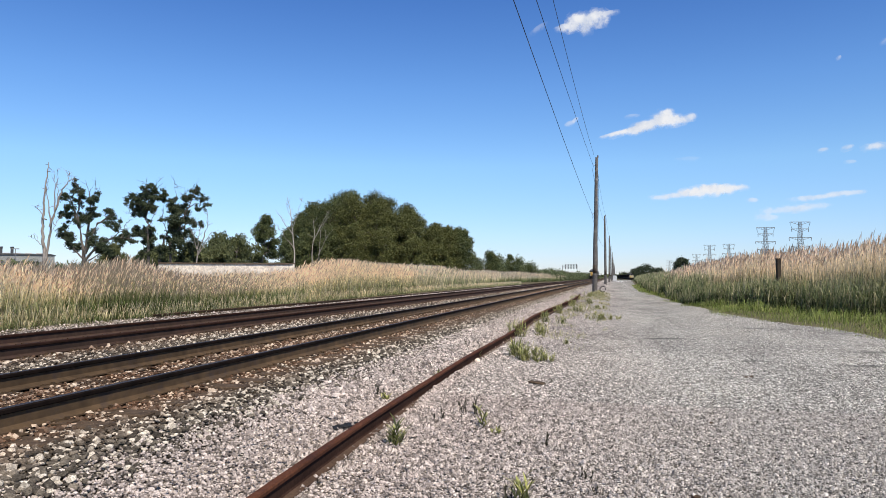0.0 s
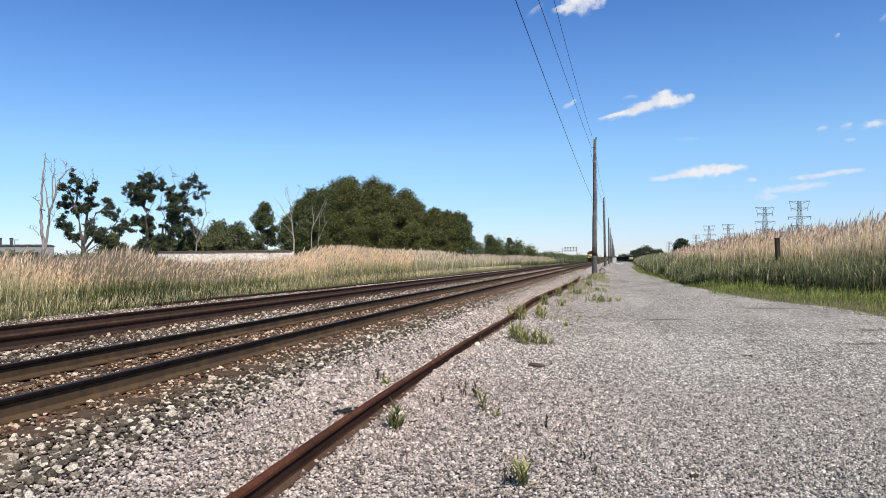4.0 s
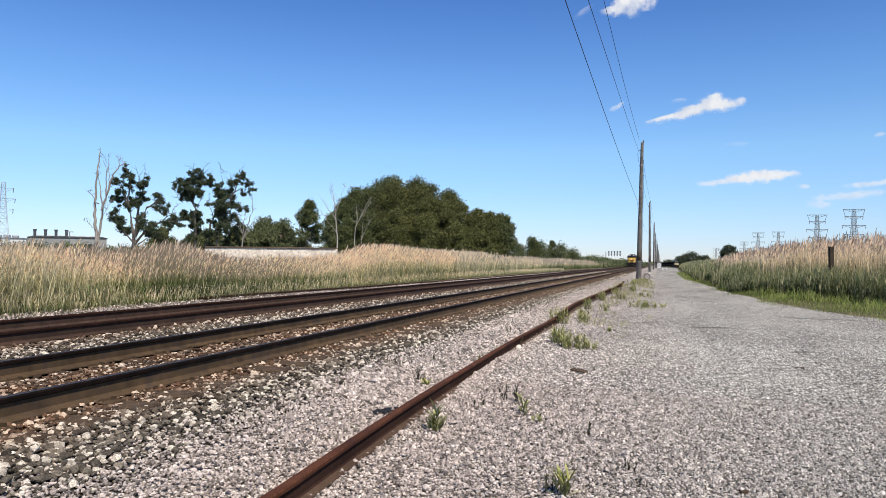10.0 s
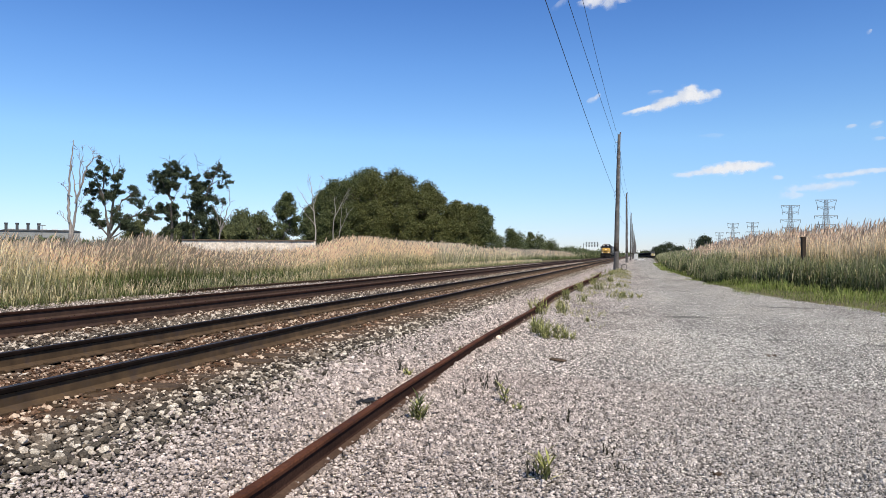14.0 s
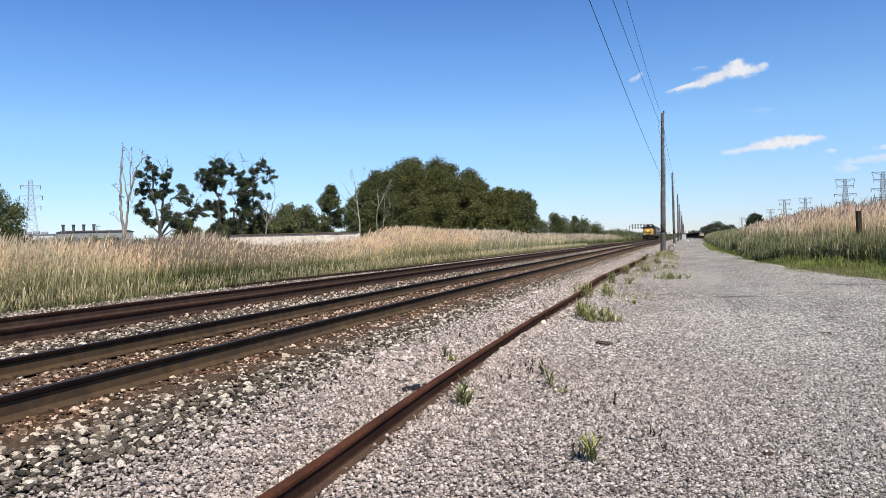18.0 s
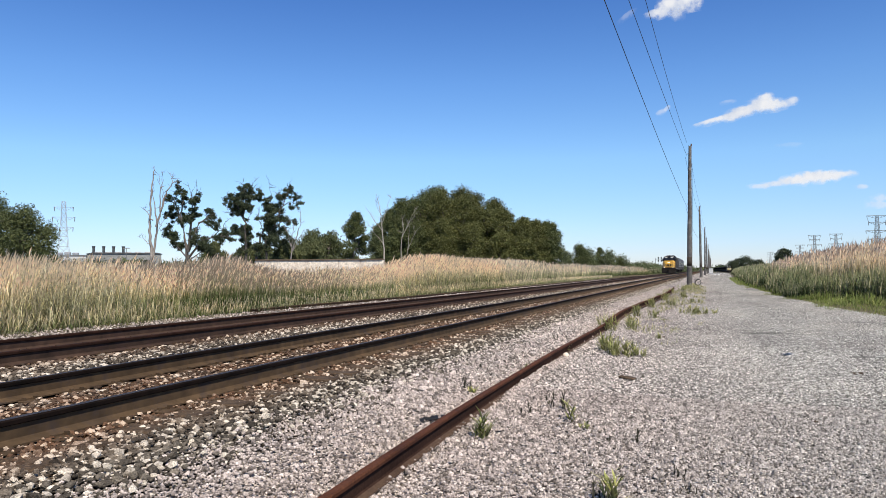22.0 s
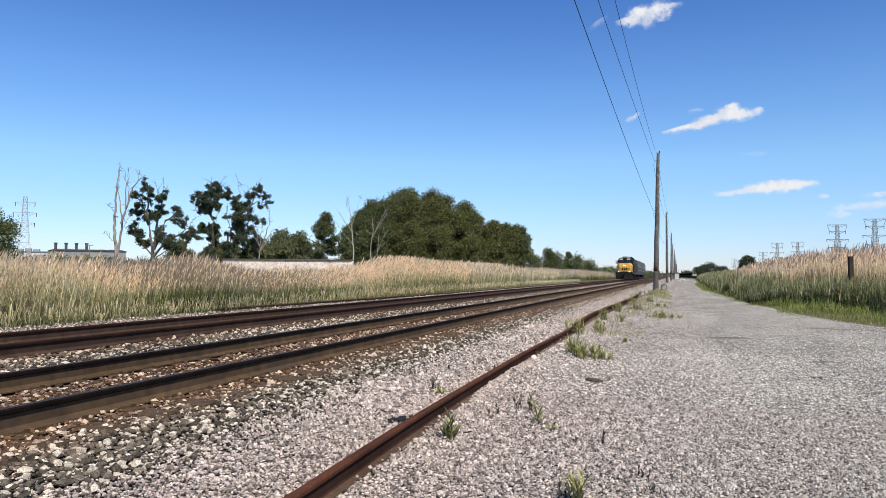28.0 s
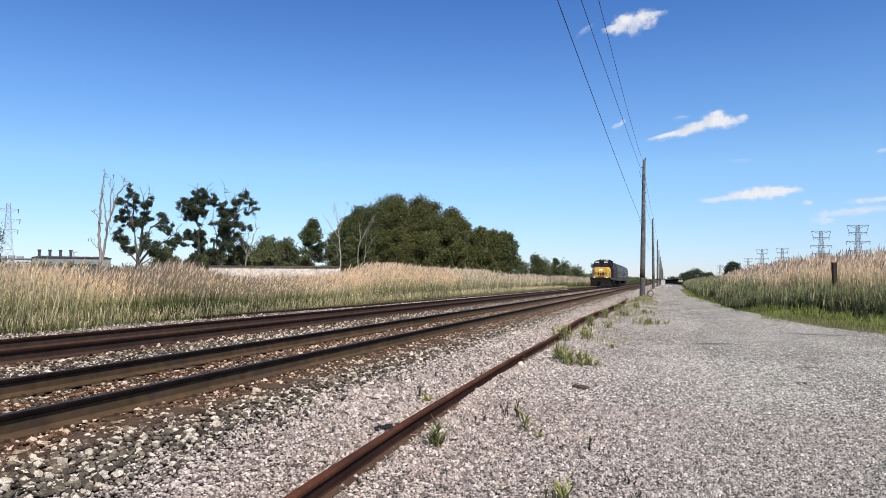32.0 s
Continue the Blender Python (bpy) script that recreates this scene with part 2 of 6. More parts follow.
def stone_material(name, stops, size, rust=False, lanes=False):
    """Loose stones under and between the modelled ones: cells of many tones, at real size."""
    m, n, l, b = material(name, 0.95, spec=0.05)
    v = coords(n, l, 1.0, "Position")
    cell = n.new("ShaderNodeTexVoronoi")
    cell.inputs["Scale"].default_value = 1 / size
    l.new(v, cell.inputs["Vector"])
    sep = n.new("ShaderNodeSeparateColor")
    l.new(cell.outputs["Color"], sep.inputs[0])
    col = ramp(n, l, sep.outputs[0], stops)
    big = noise_tex(n, l, v, 0.55, 5.0, 0.6)
    col = mix(n, l, 1.0, col, ramp(n, l, big, [(0.3, (0.72, 0.72, 0.72)), (0.7, (1.12, 1.1, 1.08))]), "MULTIPLY")
    # cell rims darkened: shade in the gaps between stones, painted into the colour
    gap_shade = ramp(n, l, cell.outputs["Distance"], [(0.3, (1.1,) * 3), (0.62, (0.22, 0.21, 0.2))])
    col = mix(n, l, 1.0, col, gap_shade, "MULTIPLY")
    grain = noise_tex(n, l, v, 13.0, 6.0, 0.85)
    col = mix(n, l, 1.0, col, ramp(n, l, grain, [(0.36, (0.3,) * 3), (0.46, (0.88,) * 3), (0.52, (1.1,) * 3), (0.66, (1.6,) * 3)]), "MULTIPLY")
    if lanes:
        # fines packed down by wheels, in long uneven patches
        lane = noise_tex(n, l, coords(n, l, (0.42, 0.11, 1.0), "Position"), 1.0, 5.0, 0.62)
        col = road_dust(n, l, v, col)
        col = mix(n, l, 1.0, col, ramp(n, l, lane, [(0.36, (0.74, 0.73, 0.74)), (0.5, (1.0,) * 3), (0.66, (1.12, 1.1, 1.07))]), "MULTIPLY")
    if rust:
        col = mix(n, l, rust_band(n, l, v), col, (0.105, 0.05, 0.024))
    l.new(col, b.inputs["Base Color"])
    inv = n.new("ShaderNodeMath")
    inv.operation = "SUBTRACT"
    inv.inputs[0].default_value = 1.0
    l.new(cell.outputs["Distance"], inv.inputs[1])
    bump(n, l, b, inv.outputs[0], 0.9, size * 0.5)
    return m


def island_material(name, stops, rough=0.9, rust=0.0, single=False):
    """Loose pieces of many tones, each of one; single: each piece is an object of its own."""
    m, n, l, b = material(name, rough, spec=0.05)
    tone = n.new("ShaderNodeObjectInfo").outputs["Random"] if single else n.new("ShaderNodeNewGeometry").outputs["Random Per Island"]
    col = ramp(n, l, tone, stops)
    v = coords(n, l, 1.0, "Position")
    col = mix(n, l, 1.0, col, ramp(n, l, noise_tex(n, l, v, 110.0, 4.0), [(0.35, (0.5,) * 3), (0.65, (1.3,) * 3)]), "MULTIPLY")
    col = mix(n, l, 1.0, col, ramp(n, l, noise_tex(n, l, v, 10.0, 5.0, 0.75), [(0.38, (0.55,) * 3), (0.48, (0.97,) * 3), (0.62, (1.3,) * 3)]), "MULTIPLY")
    bump(n, l, b, noise_tex(n, l, v, 160.0, 4.0), 0.7, 0.006)
    if not rust:
        col = road_dust(n, l, v, col)
    if rust:
        f = mix(n, l, 1.0, rust_band(n, l, v), (rust,) * 3, "MULTIPLY")
        col = mix(n, l, f, col, ramp(n, l, tone, [(0.0, (0.05, 0.026, 0.015)), (0.55, (0.14, 0.066, 0.033)), (0.8, (0.21, 0.1, 0.052)), (0.85, (0.46, 0.31, 0.2)), (1.0, (0.6, 0.44, 0.31))]))
    l.new(col, b.inputs["Base Color"])
    return m


def blade_material(name, stops, dry, through=0.25, turned=(0.45, 0.95)):
    """Leaves and stalks: colour by height along the stalk (attribute h) and by stalk (attribute r)."""
    m, n, l, b = material(name, 0.75, spec=0.15)
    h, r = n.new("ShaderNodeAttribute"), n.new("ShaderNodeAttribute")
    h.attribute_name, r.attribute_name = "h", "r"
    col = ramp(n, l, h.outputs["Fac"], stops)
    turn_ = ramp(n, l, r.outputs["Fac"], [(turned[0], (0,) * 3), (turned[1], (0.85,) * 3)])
    # dry colour fades near the foot: greener, with shade among stalks painted in
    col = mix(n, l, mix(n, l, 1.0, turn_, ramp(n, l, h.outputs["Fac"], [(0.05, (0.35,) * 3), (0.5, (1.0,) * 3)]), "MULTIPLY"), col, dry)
    many, part_ = n.new("ShaderNodeMath"), n.new("ShaderNodeMath")
    many.operation, part_.operation = "MULTIPLY", "FRACT"
    many.inputs[1].default_value = 37.0
    l.new(r.outputs["Fac"], many.inputs[0]), l.new(many.outputs[0], part_.inputs[0])
    col = mix(n, l, 1.0, col, ramp(n, l, part_.outputs[0], [(0.0, (0.42,) * 3), (0.5, (1.03,) * 3), (1.0, (1.5, 1.45, 1.37))]), "MULTIPLY")
    v = coords(n, l, 1.0, "Position")
    col = mix(n, l, 1.0, col, ramp(n, l, noise_tex(n, l, v, 0.35, 4.0), [(0.3, (0.8, 0.84, 0.78)), (0.7, (1.24, 1.18, 1.12))]), "MULTIPLY")
    l.new(col, b.inputs["Base Color"])
    t = n.new("ShaderNodeBsdfTranslucent")
    l.new(col, t.inputs[0])
    s = n.new("ShaderNodeMixShader")
    s.inputs[0].default_value = through
    l.new(b.outputs[0], s.inputs[1])
    l.new(t.outputs[0], s.inputs[2])
    l.new(s.outputs[0], n["Material Output"].inputs[0])
    return m


M_SOIL = mottled("soil_and_litter", (0.10, 0.085, 0.045), (0.16, 0.13, 0.07), 0.4, 9.0, 0.95, kind="Position", bumpy=0.6, dist=0.05, spot=(0.07, 0.085, 0.03))
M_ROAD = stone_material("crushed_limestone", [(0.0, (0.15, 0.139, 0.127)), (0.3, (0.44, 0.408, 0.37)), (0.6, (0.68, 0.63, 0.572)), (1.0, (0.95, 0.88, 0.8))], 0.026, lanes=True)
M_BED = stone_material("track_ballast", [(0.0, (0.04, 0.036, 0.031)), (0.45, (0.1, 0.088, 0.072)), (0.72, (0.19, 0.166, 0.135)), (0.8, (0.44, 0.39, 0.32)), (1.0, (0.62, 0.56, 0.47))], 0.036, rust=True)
LIME = [(0.0, (0.13, 0.113, 0.1)), (0.18, (0.24, 0.209, 0.187)), (0.38, (0.39, 0.341, 0.307)), (0.8, (0.53, 0.464, 0.417)), (1.0, (0.73, 0.642, 0.574))]
M_STONE = island_material("limestone_chips", LIME)
M_CHIPS = island_material("limestone_grit", [(0.0, (0.07, 0.063, 0.057)), (0.25, (0.24, 0.217, 0.195)), (0.6, (0.57, 0.52, 0.47)), (1.0, (0.88, 0.803, 0.726))])
M_COBBLE = island_material("limestone_pieces", LIME, single=True)
SLAG = [(0.0, (0.055, 0.048, 0.04)), (0.48, (0.135, 0.116, 0.092)), (0.66, (0.22, 0.188, 0.148)), (0.71, (0.47, 0.415, 0.335)), (1.0, (0.7, 0.625, 0.52))]
M_BALLAST = island_material("ballast_stones", SLAG, rust=0.8)
M_LUMP = island_material("ballast_pieces", SLAG, rust=0.8, single=True)
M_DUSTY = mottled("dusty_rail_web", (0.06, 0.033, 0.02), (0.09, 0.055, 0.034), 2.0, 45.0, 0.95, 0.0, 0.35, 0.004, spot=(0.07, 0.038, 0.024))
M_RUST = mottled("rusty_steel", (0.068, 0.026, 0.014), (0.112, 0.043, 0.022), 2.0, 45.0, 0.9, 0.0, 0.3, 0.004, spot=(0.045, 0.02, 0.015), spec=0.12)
# loose rail's web: rust colour darkened for the shade under the head
M_WEB_SHADE = mottled("shaded_web_rust", (0.03, 0.016, 0.012), (0.05, 0.027, 0.019), 2.0, 45.0, 0.95, 0.0, 0.35, 0.004, spec=0.05)
M_RAIL = mottled("brown_rail_steel", (0.061, 0.038, 0.019), (0.094, 0.058, 0.029), 1.5, 6.0, 0.9, 0.0, 0, spot=(0.05, 0.035, 0.028))
M_RAIL_RED = mottled("red_brown_rail_steel", (0.043, 0.025, 0.016), (0.066, 0.037, 0.024), 1.5, 6.0, 0.9, 0.0, 0, spot=(0.05, 0.026, 0.02))
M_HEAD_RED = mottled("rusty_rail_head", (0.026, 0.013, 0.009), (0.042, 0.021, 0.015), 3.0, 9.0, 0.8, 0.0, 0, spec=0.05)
M_TOP = mottled("worn_running_surface", (0.024, 0.02, 0.018), (0.045, 0.038, 0.035), 2.0, 12.0, 0.62, 0.0, 0, spec=0.3)
M_HEAD = mottled("dark_rail_head", (0.008, 0.006, 0.005), (0.016, 0.01, 0.008), 3.0, 9.0, 0.8, 0.0, 0, spec=0.05)
M_TIE = mottled("weathered_creosoted_wood", (0.04, 0.025, 0.015), (0.12, 0.08, 0.048), 5.0, 60.0, 0.95, 0.0, 0.8, 0.02, spot=(0.16, 0.11, 0.07))
M_POLE = mottled("weathered_pole_wood", (0.072, 0.067, 0.062), (0.15, 0.141, 0.131), 1.2, 25.0, 0.9, 0.0, 0.5, 0.01, spot=(0.25, 0.225, 0.2))
M_DARKWOOD = mottled("tarred_wood", (0.03, 0.022, 0.016), (0.06, 0.045, 0.03), 3.0, 30.0, 0.9, 0.0, 0.5, 0.01)
M_WIRE = mottled("black_cable", (0.02, 0.02, 0.02), (0.03, 0.03, 0.03), 3.0, 30.0, 0.6, bumpy=0)
# lower reed stops: green leaves, darkened for the shade between the stalks
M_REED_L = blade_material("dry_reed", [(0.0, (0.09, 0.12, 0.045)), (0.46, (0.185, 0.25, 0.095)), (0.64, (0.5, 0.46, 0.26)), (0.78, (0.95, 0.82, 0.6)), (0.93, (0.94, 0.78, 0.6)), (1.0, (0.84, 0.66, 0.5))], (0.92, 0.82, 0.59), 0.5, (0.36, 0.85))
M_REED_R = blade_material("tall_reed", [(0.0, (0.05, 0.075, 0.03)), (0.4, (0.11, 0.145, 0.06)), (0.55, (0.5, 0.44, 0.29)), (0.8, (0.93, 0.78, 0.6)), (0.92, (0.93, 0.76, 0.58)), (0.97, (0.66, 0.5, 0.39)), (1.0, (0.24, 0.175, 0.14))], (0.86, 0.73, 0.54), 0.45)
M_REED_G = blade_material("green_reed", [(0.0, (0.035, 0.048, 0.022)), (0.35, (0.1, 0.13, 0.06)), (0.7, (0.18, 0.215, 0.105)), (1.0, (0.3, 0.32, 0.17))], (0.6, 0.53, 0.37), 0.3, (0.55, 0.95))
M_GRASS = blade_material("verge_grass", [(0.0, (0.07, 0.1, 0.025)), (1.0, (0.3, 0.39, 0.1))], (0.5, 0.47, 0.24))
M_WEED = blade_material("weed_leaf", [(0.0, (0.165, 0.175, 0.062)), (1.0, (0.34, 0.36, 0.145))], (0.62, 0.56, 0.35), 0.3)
M_BARK = mottled("grey_bark", (0.08, 0.069, 0.059), (0.16, 0.14, 0.12), 1.5, 18.0, 0.95, 0.0, 0.6, 0.03)
M_GREYDEAD = mottled("grey_dead_wood", (0.2, 0.175, 0.155), (0.34, 0.305, 0.275), 1.2, 15.0, 0.9, 0.0, 0.5, 0.02)
M_DEAD = mottled("bleached_dead_wood", (0.3, 0.265, 0.22), (0.46, 0.42, 0.37), 1.2, 15.0, 0.9, 0.0, 0.5, 0.02)


def leaf_material(name, c0, c1, through=0.2):
    m, n, l, b = material(name, 0.6, spec=0.25)
    g = n.new("ShaderNodeNewGeometry")
    col = mix(n, l, g.outputs["Random Per Island"], c0, c1)
    v = coords(n, l, 1.0, "Position")
    col = mix(n, l, 1.0, col, ramp(n, l, noise_tex(n, l, v, 0.5, 4.0), [(0.3, (0.86, 0.88, 0.86)), (0.7, (1.12, 1.1, 1.05))]), "MULTIPLY")
    l.new(col, b.inputs["Base Color"])
    t = n.new("ShaderNodeBsdfTranslucent")
    l.new(col, t.inputs[0])
    s = n.new("ShaderNodeMixShader")
    s.inputs[0].default_value = through
    l.new(b.outputs[0], s.inputs[1])
    l.new(t.outputs[0], s.inputs[2])
    l.new(s.outputs[0], n["Material Output"].inputs[0])
    return m


M_LEAF = leaf_material("dark_green_leaves", (0.06, 0.077, 0.03), (0.142, 0.16, 0.062))
M_LEAF_D = leaf_material("dull_dark_leaves", (0.034, 0.048, 0.027), (0.086, 0.106, 0.058))
M_LEAF_Y = leaf_material("olive_green_leaves", (0.066, 0.077, 0.024), (0.158, 0.16, 0.055))
M_LEAF_O = leaf_material("olive_feathery_leaves", (0.062, 0.075, 0.032), (0.145, 0.16, 0.072))
M_LEAF_G = leaf_material("grey_green_leaves", (0.085, 0.105, 0.05), (0.17, 0.195, 0.09))

# ---- ground, road, track bed ----
def sheet(name, xs, ys, zfun, mat, kind="structure", label="", category=""):
    gx, gy = np.meshgrid(xs, ys)
    v = np.stack([gx, gy, zfun(gx, gy)], -1).reshape(-1, 3)
    nx, ny = len(xs), len(ys)
    i = (np.arange(ny - 1)[:, None] * nx + np.arange(nx - 1)).ravel()
    me = mesh_np(name, v, np.stack([i, i + 1, i + nx + 1, i + nx], 1), mat, smooth=True)
    return tagged(new(name, me), label, category, kind=kind)


XS = np.unique(np.concatenate([[-3500, -2000, -1000, -500, -250, -120], np.arange(-60, 31, 2.0), [45, 80, 150, 300, 700, 1500, 3500]]))
YS = np.unique(np.concatenate([[-600, -200, -80, -30], np.arange(-10, 60, 3.0), np.arange(60, 300, 15.0), [400, 600, 1000, 1800, 3000, 4800]]))
sheet("ground", XS, YS, lambda x, y: gz(x, y) - 0.05 - 0.3 * ((x > -13) & (x < np.interp(y, ROAD_Y, ROAD_X) - 1.5)), M_SOIL, label="flat ground of soil and plant litter under the reeds", category="ground")

ys = np.unique(np.concatenate([np.arange(-40, 2, 4.0), np.arange(2, 30, 0.35), np.arange(30, 80, 1.5), np.arange(80, 340, 8.0), np.arange(340, 620, 40.0)]))
fr = np.linspace(0, 1, 46)
left, right = -3.5 + S * ys, np.interp(ys, ROAD_Y, ROAD_X) + 0.25 * np.sin(ys * 0.9) * np.exp(-ys / 60)
gx = left[:, None] + (right - left)[:, None] * fr
gy = np.repeat(ys[:, None], len(fr), 1)
rough_z = np.array([noise.noise((x * 0.7, y * 0.7, 0)) * 0.012 + noise.noise((x * 0.15, y * 0.12, 3)) * 0.02 for x, y in zip(gx.ravel(), gy.ravel())]).reshape(gx.shape)
i = (np.arange(len(ys) - 1)[:, None] * len(fr) + np.arange(len(fr) - 1)).ravel()
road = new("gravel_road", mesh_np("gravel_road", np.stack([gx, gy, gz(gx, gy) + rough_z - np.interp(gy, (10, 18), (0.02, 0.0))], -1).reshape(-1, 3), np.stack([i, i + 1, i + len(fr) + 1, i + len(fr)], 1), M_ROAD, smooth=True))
tagged(road, "pale grey crushed limestone road beside the tracks", "road", kind="structure")

us = np.unique(np.concatenate([np.arange(-14.2, -3.15, 0.16)]))
gu, gy = np.meshgrid(us, ys)
gx = along(gu, gy)
bed_z = np.array([noise.noise((x * 1.9, y * 1.9, 0)) * 0.018 for x, y in zip(gx.ravel(), gy.ravel())]).reshape(gx.shape)
i = (np.arange(len(ys) - 1)[:, None] * len(us) + np.arange(len(us) - 1)).ravel()
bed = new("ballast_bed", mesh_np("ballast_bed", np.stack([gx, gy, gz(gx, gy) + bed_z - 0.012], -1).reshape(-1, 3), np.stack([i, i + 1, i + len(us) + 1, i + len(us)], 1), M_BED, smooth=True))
tagged(bed, "rust-stained grey ballast bed under two tracks", "track bed", kind="structure")

# ---- loose stones ----
_bm = bmesh.new()
bmesh.ops.create_icosphere(_bm, subdivisions=1, radius=1.0)
STONE_V = np.array([v.co for v in _bm.verts])
STONE_F = np.array([[v.index for v in f.verts] for f in _bm.faces])
_bm.free()

_a = np.linspace(0, 2 * np.pi, 4, endpoint=False)
CAP_V = np.concatenate([np.stack([np.cos(_a), np.sin(_a), _a * 0 - 0.35], 1), [(0.15, 0.1, 0.6)]])       # a chip whose underside lies in the ground
CAP_F = np.array([(q, (q + 1) % 4, 4) for q in range(4)])
_a = np.linspace(0, 2 * np.pi, 5, endpoint=False)
_b = np.array([0.4, 2.5, 4.6])
CHIP_V = np.concatenate([np.stack([np.cos(_a), np.sin(_a), _a * 0 - 0.3], 1), np.stack([0.62 * np.cos(_b), 0.62 * np.sin(_b), (0.62, 0.8, 0.55)], 1)])
CHIP_F = np.array([(5, 6, 7), (0, 1, 5), (1, 2, 6), (1, 6, 5), (2, 3, 6), (3, 7, 6), (3, 4, 7), (4, 0, 5), (4, 5, 7)])


def stones(name, x, y, size, mat, label, fine=2, flat=1.0, lift=0.0):
    base, faces = ((CAP_V, CAP_F), (CHIP_V, CHIP_F), (STONE_V, STONE_F))[fine]
    n = len(x)
    v = base[None] * (1 + rng.uniform(-0.26, 0.26, (n, len(base), 1)))
    v = v * (size[:, None] * np.stack([rng.uniform(0.75, 1.25, n), rng.uniform(0.75, 1.25, n), flat * rng.uniform(0.7, 1.15, n)], 1))[:, None]
    a, b = rng.uniform(0, 6.28, n), rng.uniform(-0.35, 0.35, n)
    ca, sa_, cb, sb = np.cos(a), np.sin(a), np.cos(b), np.sin(b)
    px, py, pz = v[..., 0], v[..., 1], v[..., 2]
    px, pz = px * cb[:, None] + pz * sb[:, None], pz * cb[:, None] - px * sb[:, None]
    px, py = px * ca[:, None] - py * sa_[:, None], py * ca[:, None] + px * sa_[:, None]
    z = gz(x, y) + size * (0.05 + 0.75 * rng.random(n)) + lift
    v = np.stack([px + x[:, None], py + y[:, None], pz + z[:, None]], -1).reshape(-1, 3)
    f = (faces[None] + (np.arange(n) * len(base))[:, None, None]).reshape(-1, 3)
    return tagged(new(name, mesh_np(name, v, f, mat)), label, "gravel", kind="stuff")


def scatter(n, u0, u1, y0, y1, power=1.0):
    """Points over a strip along the tracks, denser at the near end."""
    y = y0 + (y1 - y0) * rng.random(n) ** power
    u = rng.uniform(u0, u1, n)
    return along(u, y), y


def in_view(x, y, slack=0.06):
    a = np.arctan2(x, y)
    return (a > -0.93 - slack) & (a < 0.42 + slack)


R_LABEL_S = "loose pale grey and pinkish limestone chips on the road"
for y0, y1, n, s, power, shape in ((2.4, 5.3, 60000, 0.0094, 0.95, 2), (5.3, 9.0, 84000, 0.0098, 1.0, 1), (9.0, 15.0, 90000, 0.0115, 1.0, 0), (15.0, 34.0, 45000, 0.013, 1.3, 0)):
    x, y = scatter(n, -3.6, (2.8, 4.4, 8.0)[(y0 > 5) + (y0 > 8)], y0, y1, power)
    u = x - S * y
    k = in_view(x, y, 0.03) & ~((u < -3.27) & (rng.random(n) < (-3.27 - u) / 0.4)) & (x < np.interp(y, ROAD_Y, ROAD_X) - 0.1)
    coarse = np.interp(u, (-2.6, -1.0, 0.9), (1.1, 0.95, 0.78))
    k &= rng.random(n) < (0.78 / coarse) ** 1.5
    x, y = x[k], y[k]
    size = rng.lognormal(np.log(s), 0.3, len(x)).clip(0.0045, 0.026) * coarse[k]
    stones("gravel", x, y, size, M_STONE if shape else M_CHIPS, R_LABEL_S, fine=shape, flat=(1.0, 1.2, 0.85)[shape])
x, y = scatter(40000, -4.3, -3.05, 2.5, 90, 1.6)
x2, y2 = scatter(24000, -5.75, -4.55, 3, 90, 2.2)
x3, y3 = scatter(24000, -8.05, -6.0, 5, 110, 2.1)
x4, y4 = scatter(11000, -13.5, -9.9, 8, 110, 1.8)
x, y = np.concatenate([x, x2, x3, x4]), np.concatenate([y, y2, y3, y4])
u = x - S * y
k = in_view(x, y) & ~((u > -3.62) & (rng.random(len(u)) < (u + 3.62) / 0.5))
# fewer on the ends of the sleepers
k &= ~((u < -3.82) & (u > -4.3) & (np.abs((y - 2.0) / 0.52 - np.round((y - 2.0) / 0.52)) < 0.2) & (rng.random(len(u)) < 0.6))
x, y, u = x[k], y[k], u[k]
size = rng.lognormal(np.log(0.021), 0.34, len(x)).clip(0.009, 0.043) * np.interp(u, (-6.4, -6.0, -4.4, -4.0, -3.6, -3.1), (1.0, 0.8, 0.72, 0.8, 0.95, 0.68)) * np.interp(y, (8, 14, 40, 90), (1.0, 0.8, 0.8, 1.2))
near = y < 10
stones("ballast", x[near], y[near], size[near], M_BALLAST, "angular dark and white ballast stones along the rails", fine=2, flat=0.6)
far = y > 26
for k, fine in ((~near & ~far, 1), (far, 0)):
    stones("ballast", x[k], y[k], size[k] * 1.1, M_BALLAST, "angular dark and white ballast stones along the rails", fine=fine)

# small rusty pieces and crumbs over the sleepers' ends
x, y = scatter(9000, -4.32, -3.72, 3.0, 45.0, 1.7)
k = in_view(x, y)
stones("ballast", x[k], y[k], rng.lognormal(np.log(0.0135), 0.35, k.sum()).clip(0.006, 0.028), M_BALLAST, "small rusty ballast stones over the sleepers' ends", fine=1, flat=0.8, lift=0.012)

x, y = scatter(18000, -14.9, -12.0, 6, 110, 1.7)
k = in_view(x, y)
stones("gravel", x[k], y[k], rng.lognormal(np.log(0.017), 0.4, k.sum()) * np.clip(y[k] / 30, 1, 1.4), M_STONE, "pale loose gravel at the foot of the reeds", fine=0)

x, y = scatter(12000, -3.45, -2.35, 7.0, 60.0, 1.7)
k = in_view(x, y, 0.03)
stones("gravel", x[k], y[k], rng.lognormal(np.log(0.0175), 0.3, k.sum()), M_STONE, R_LABEL_S, fine=1)

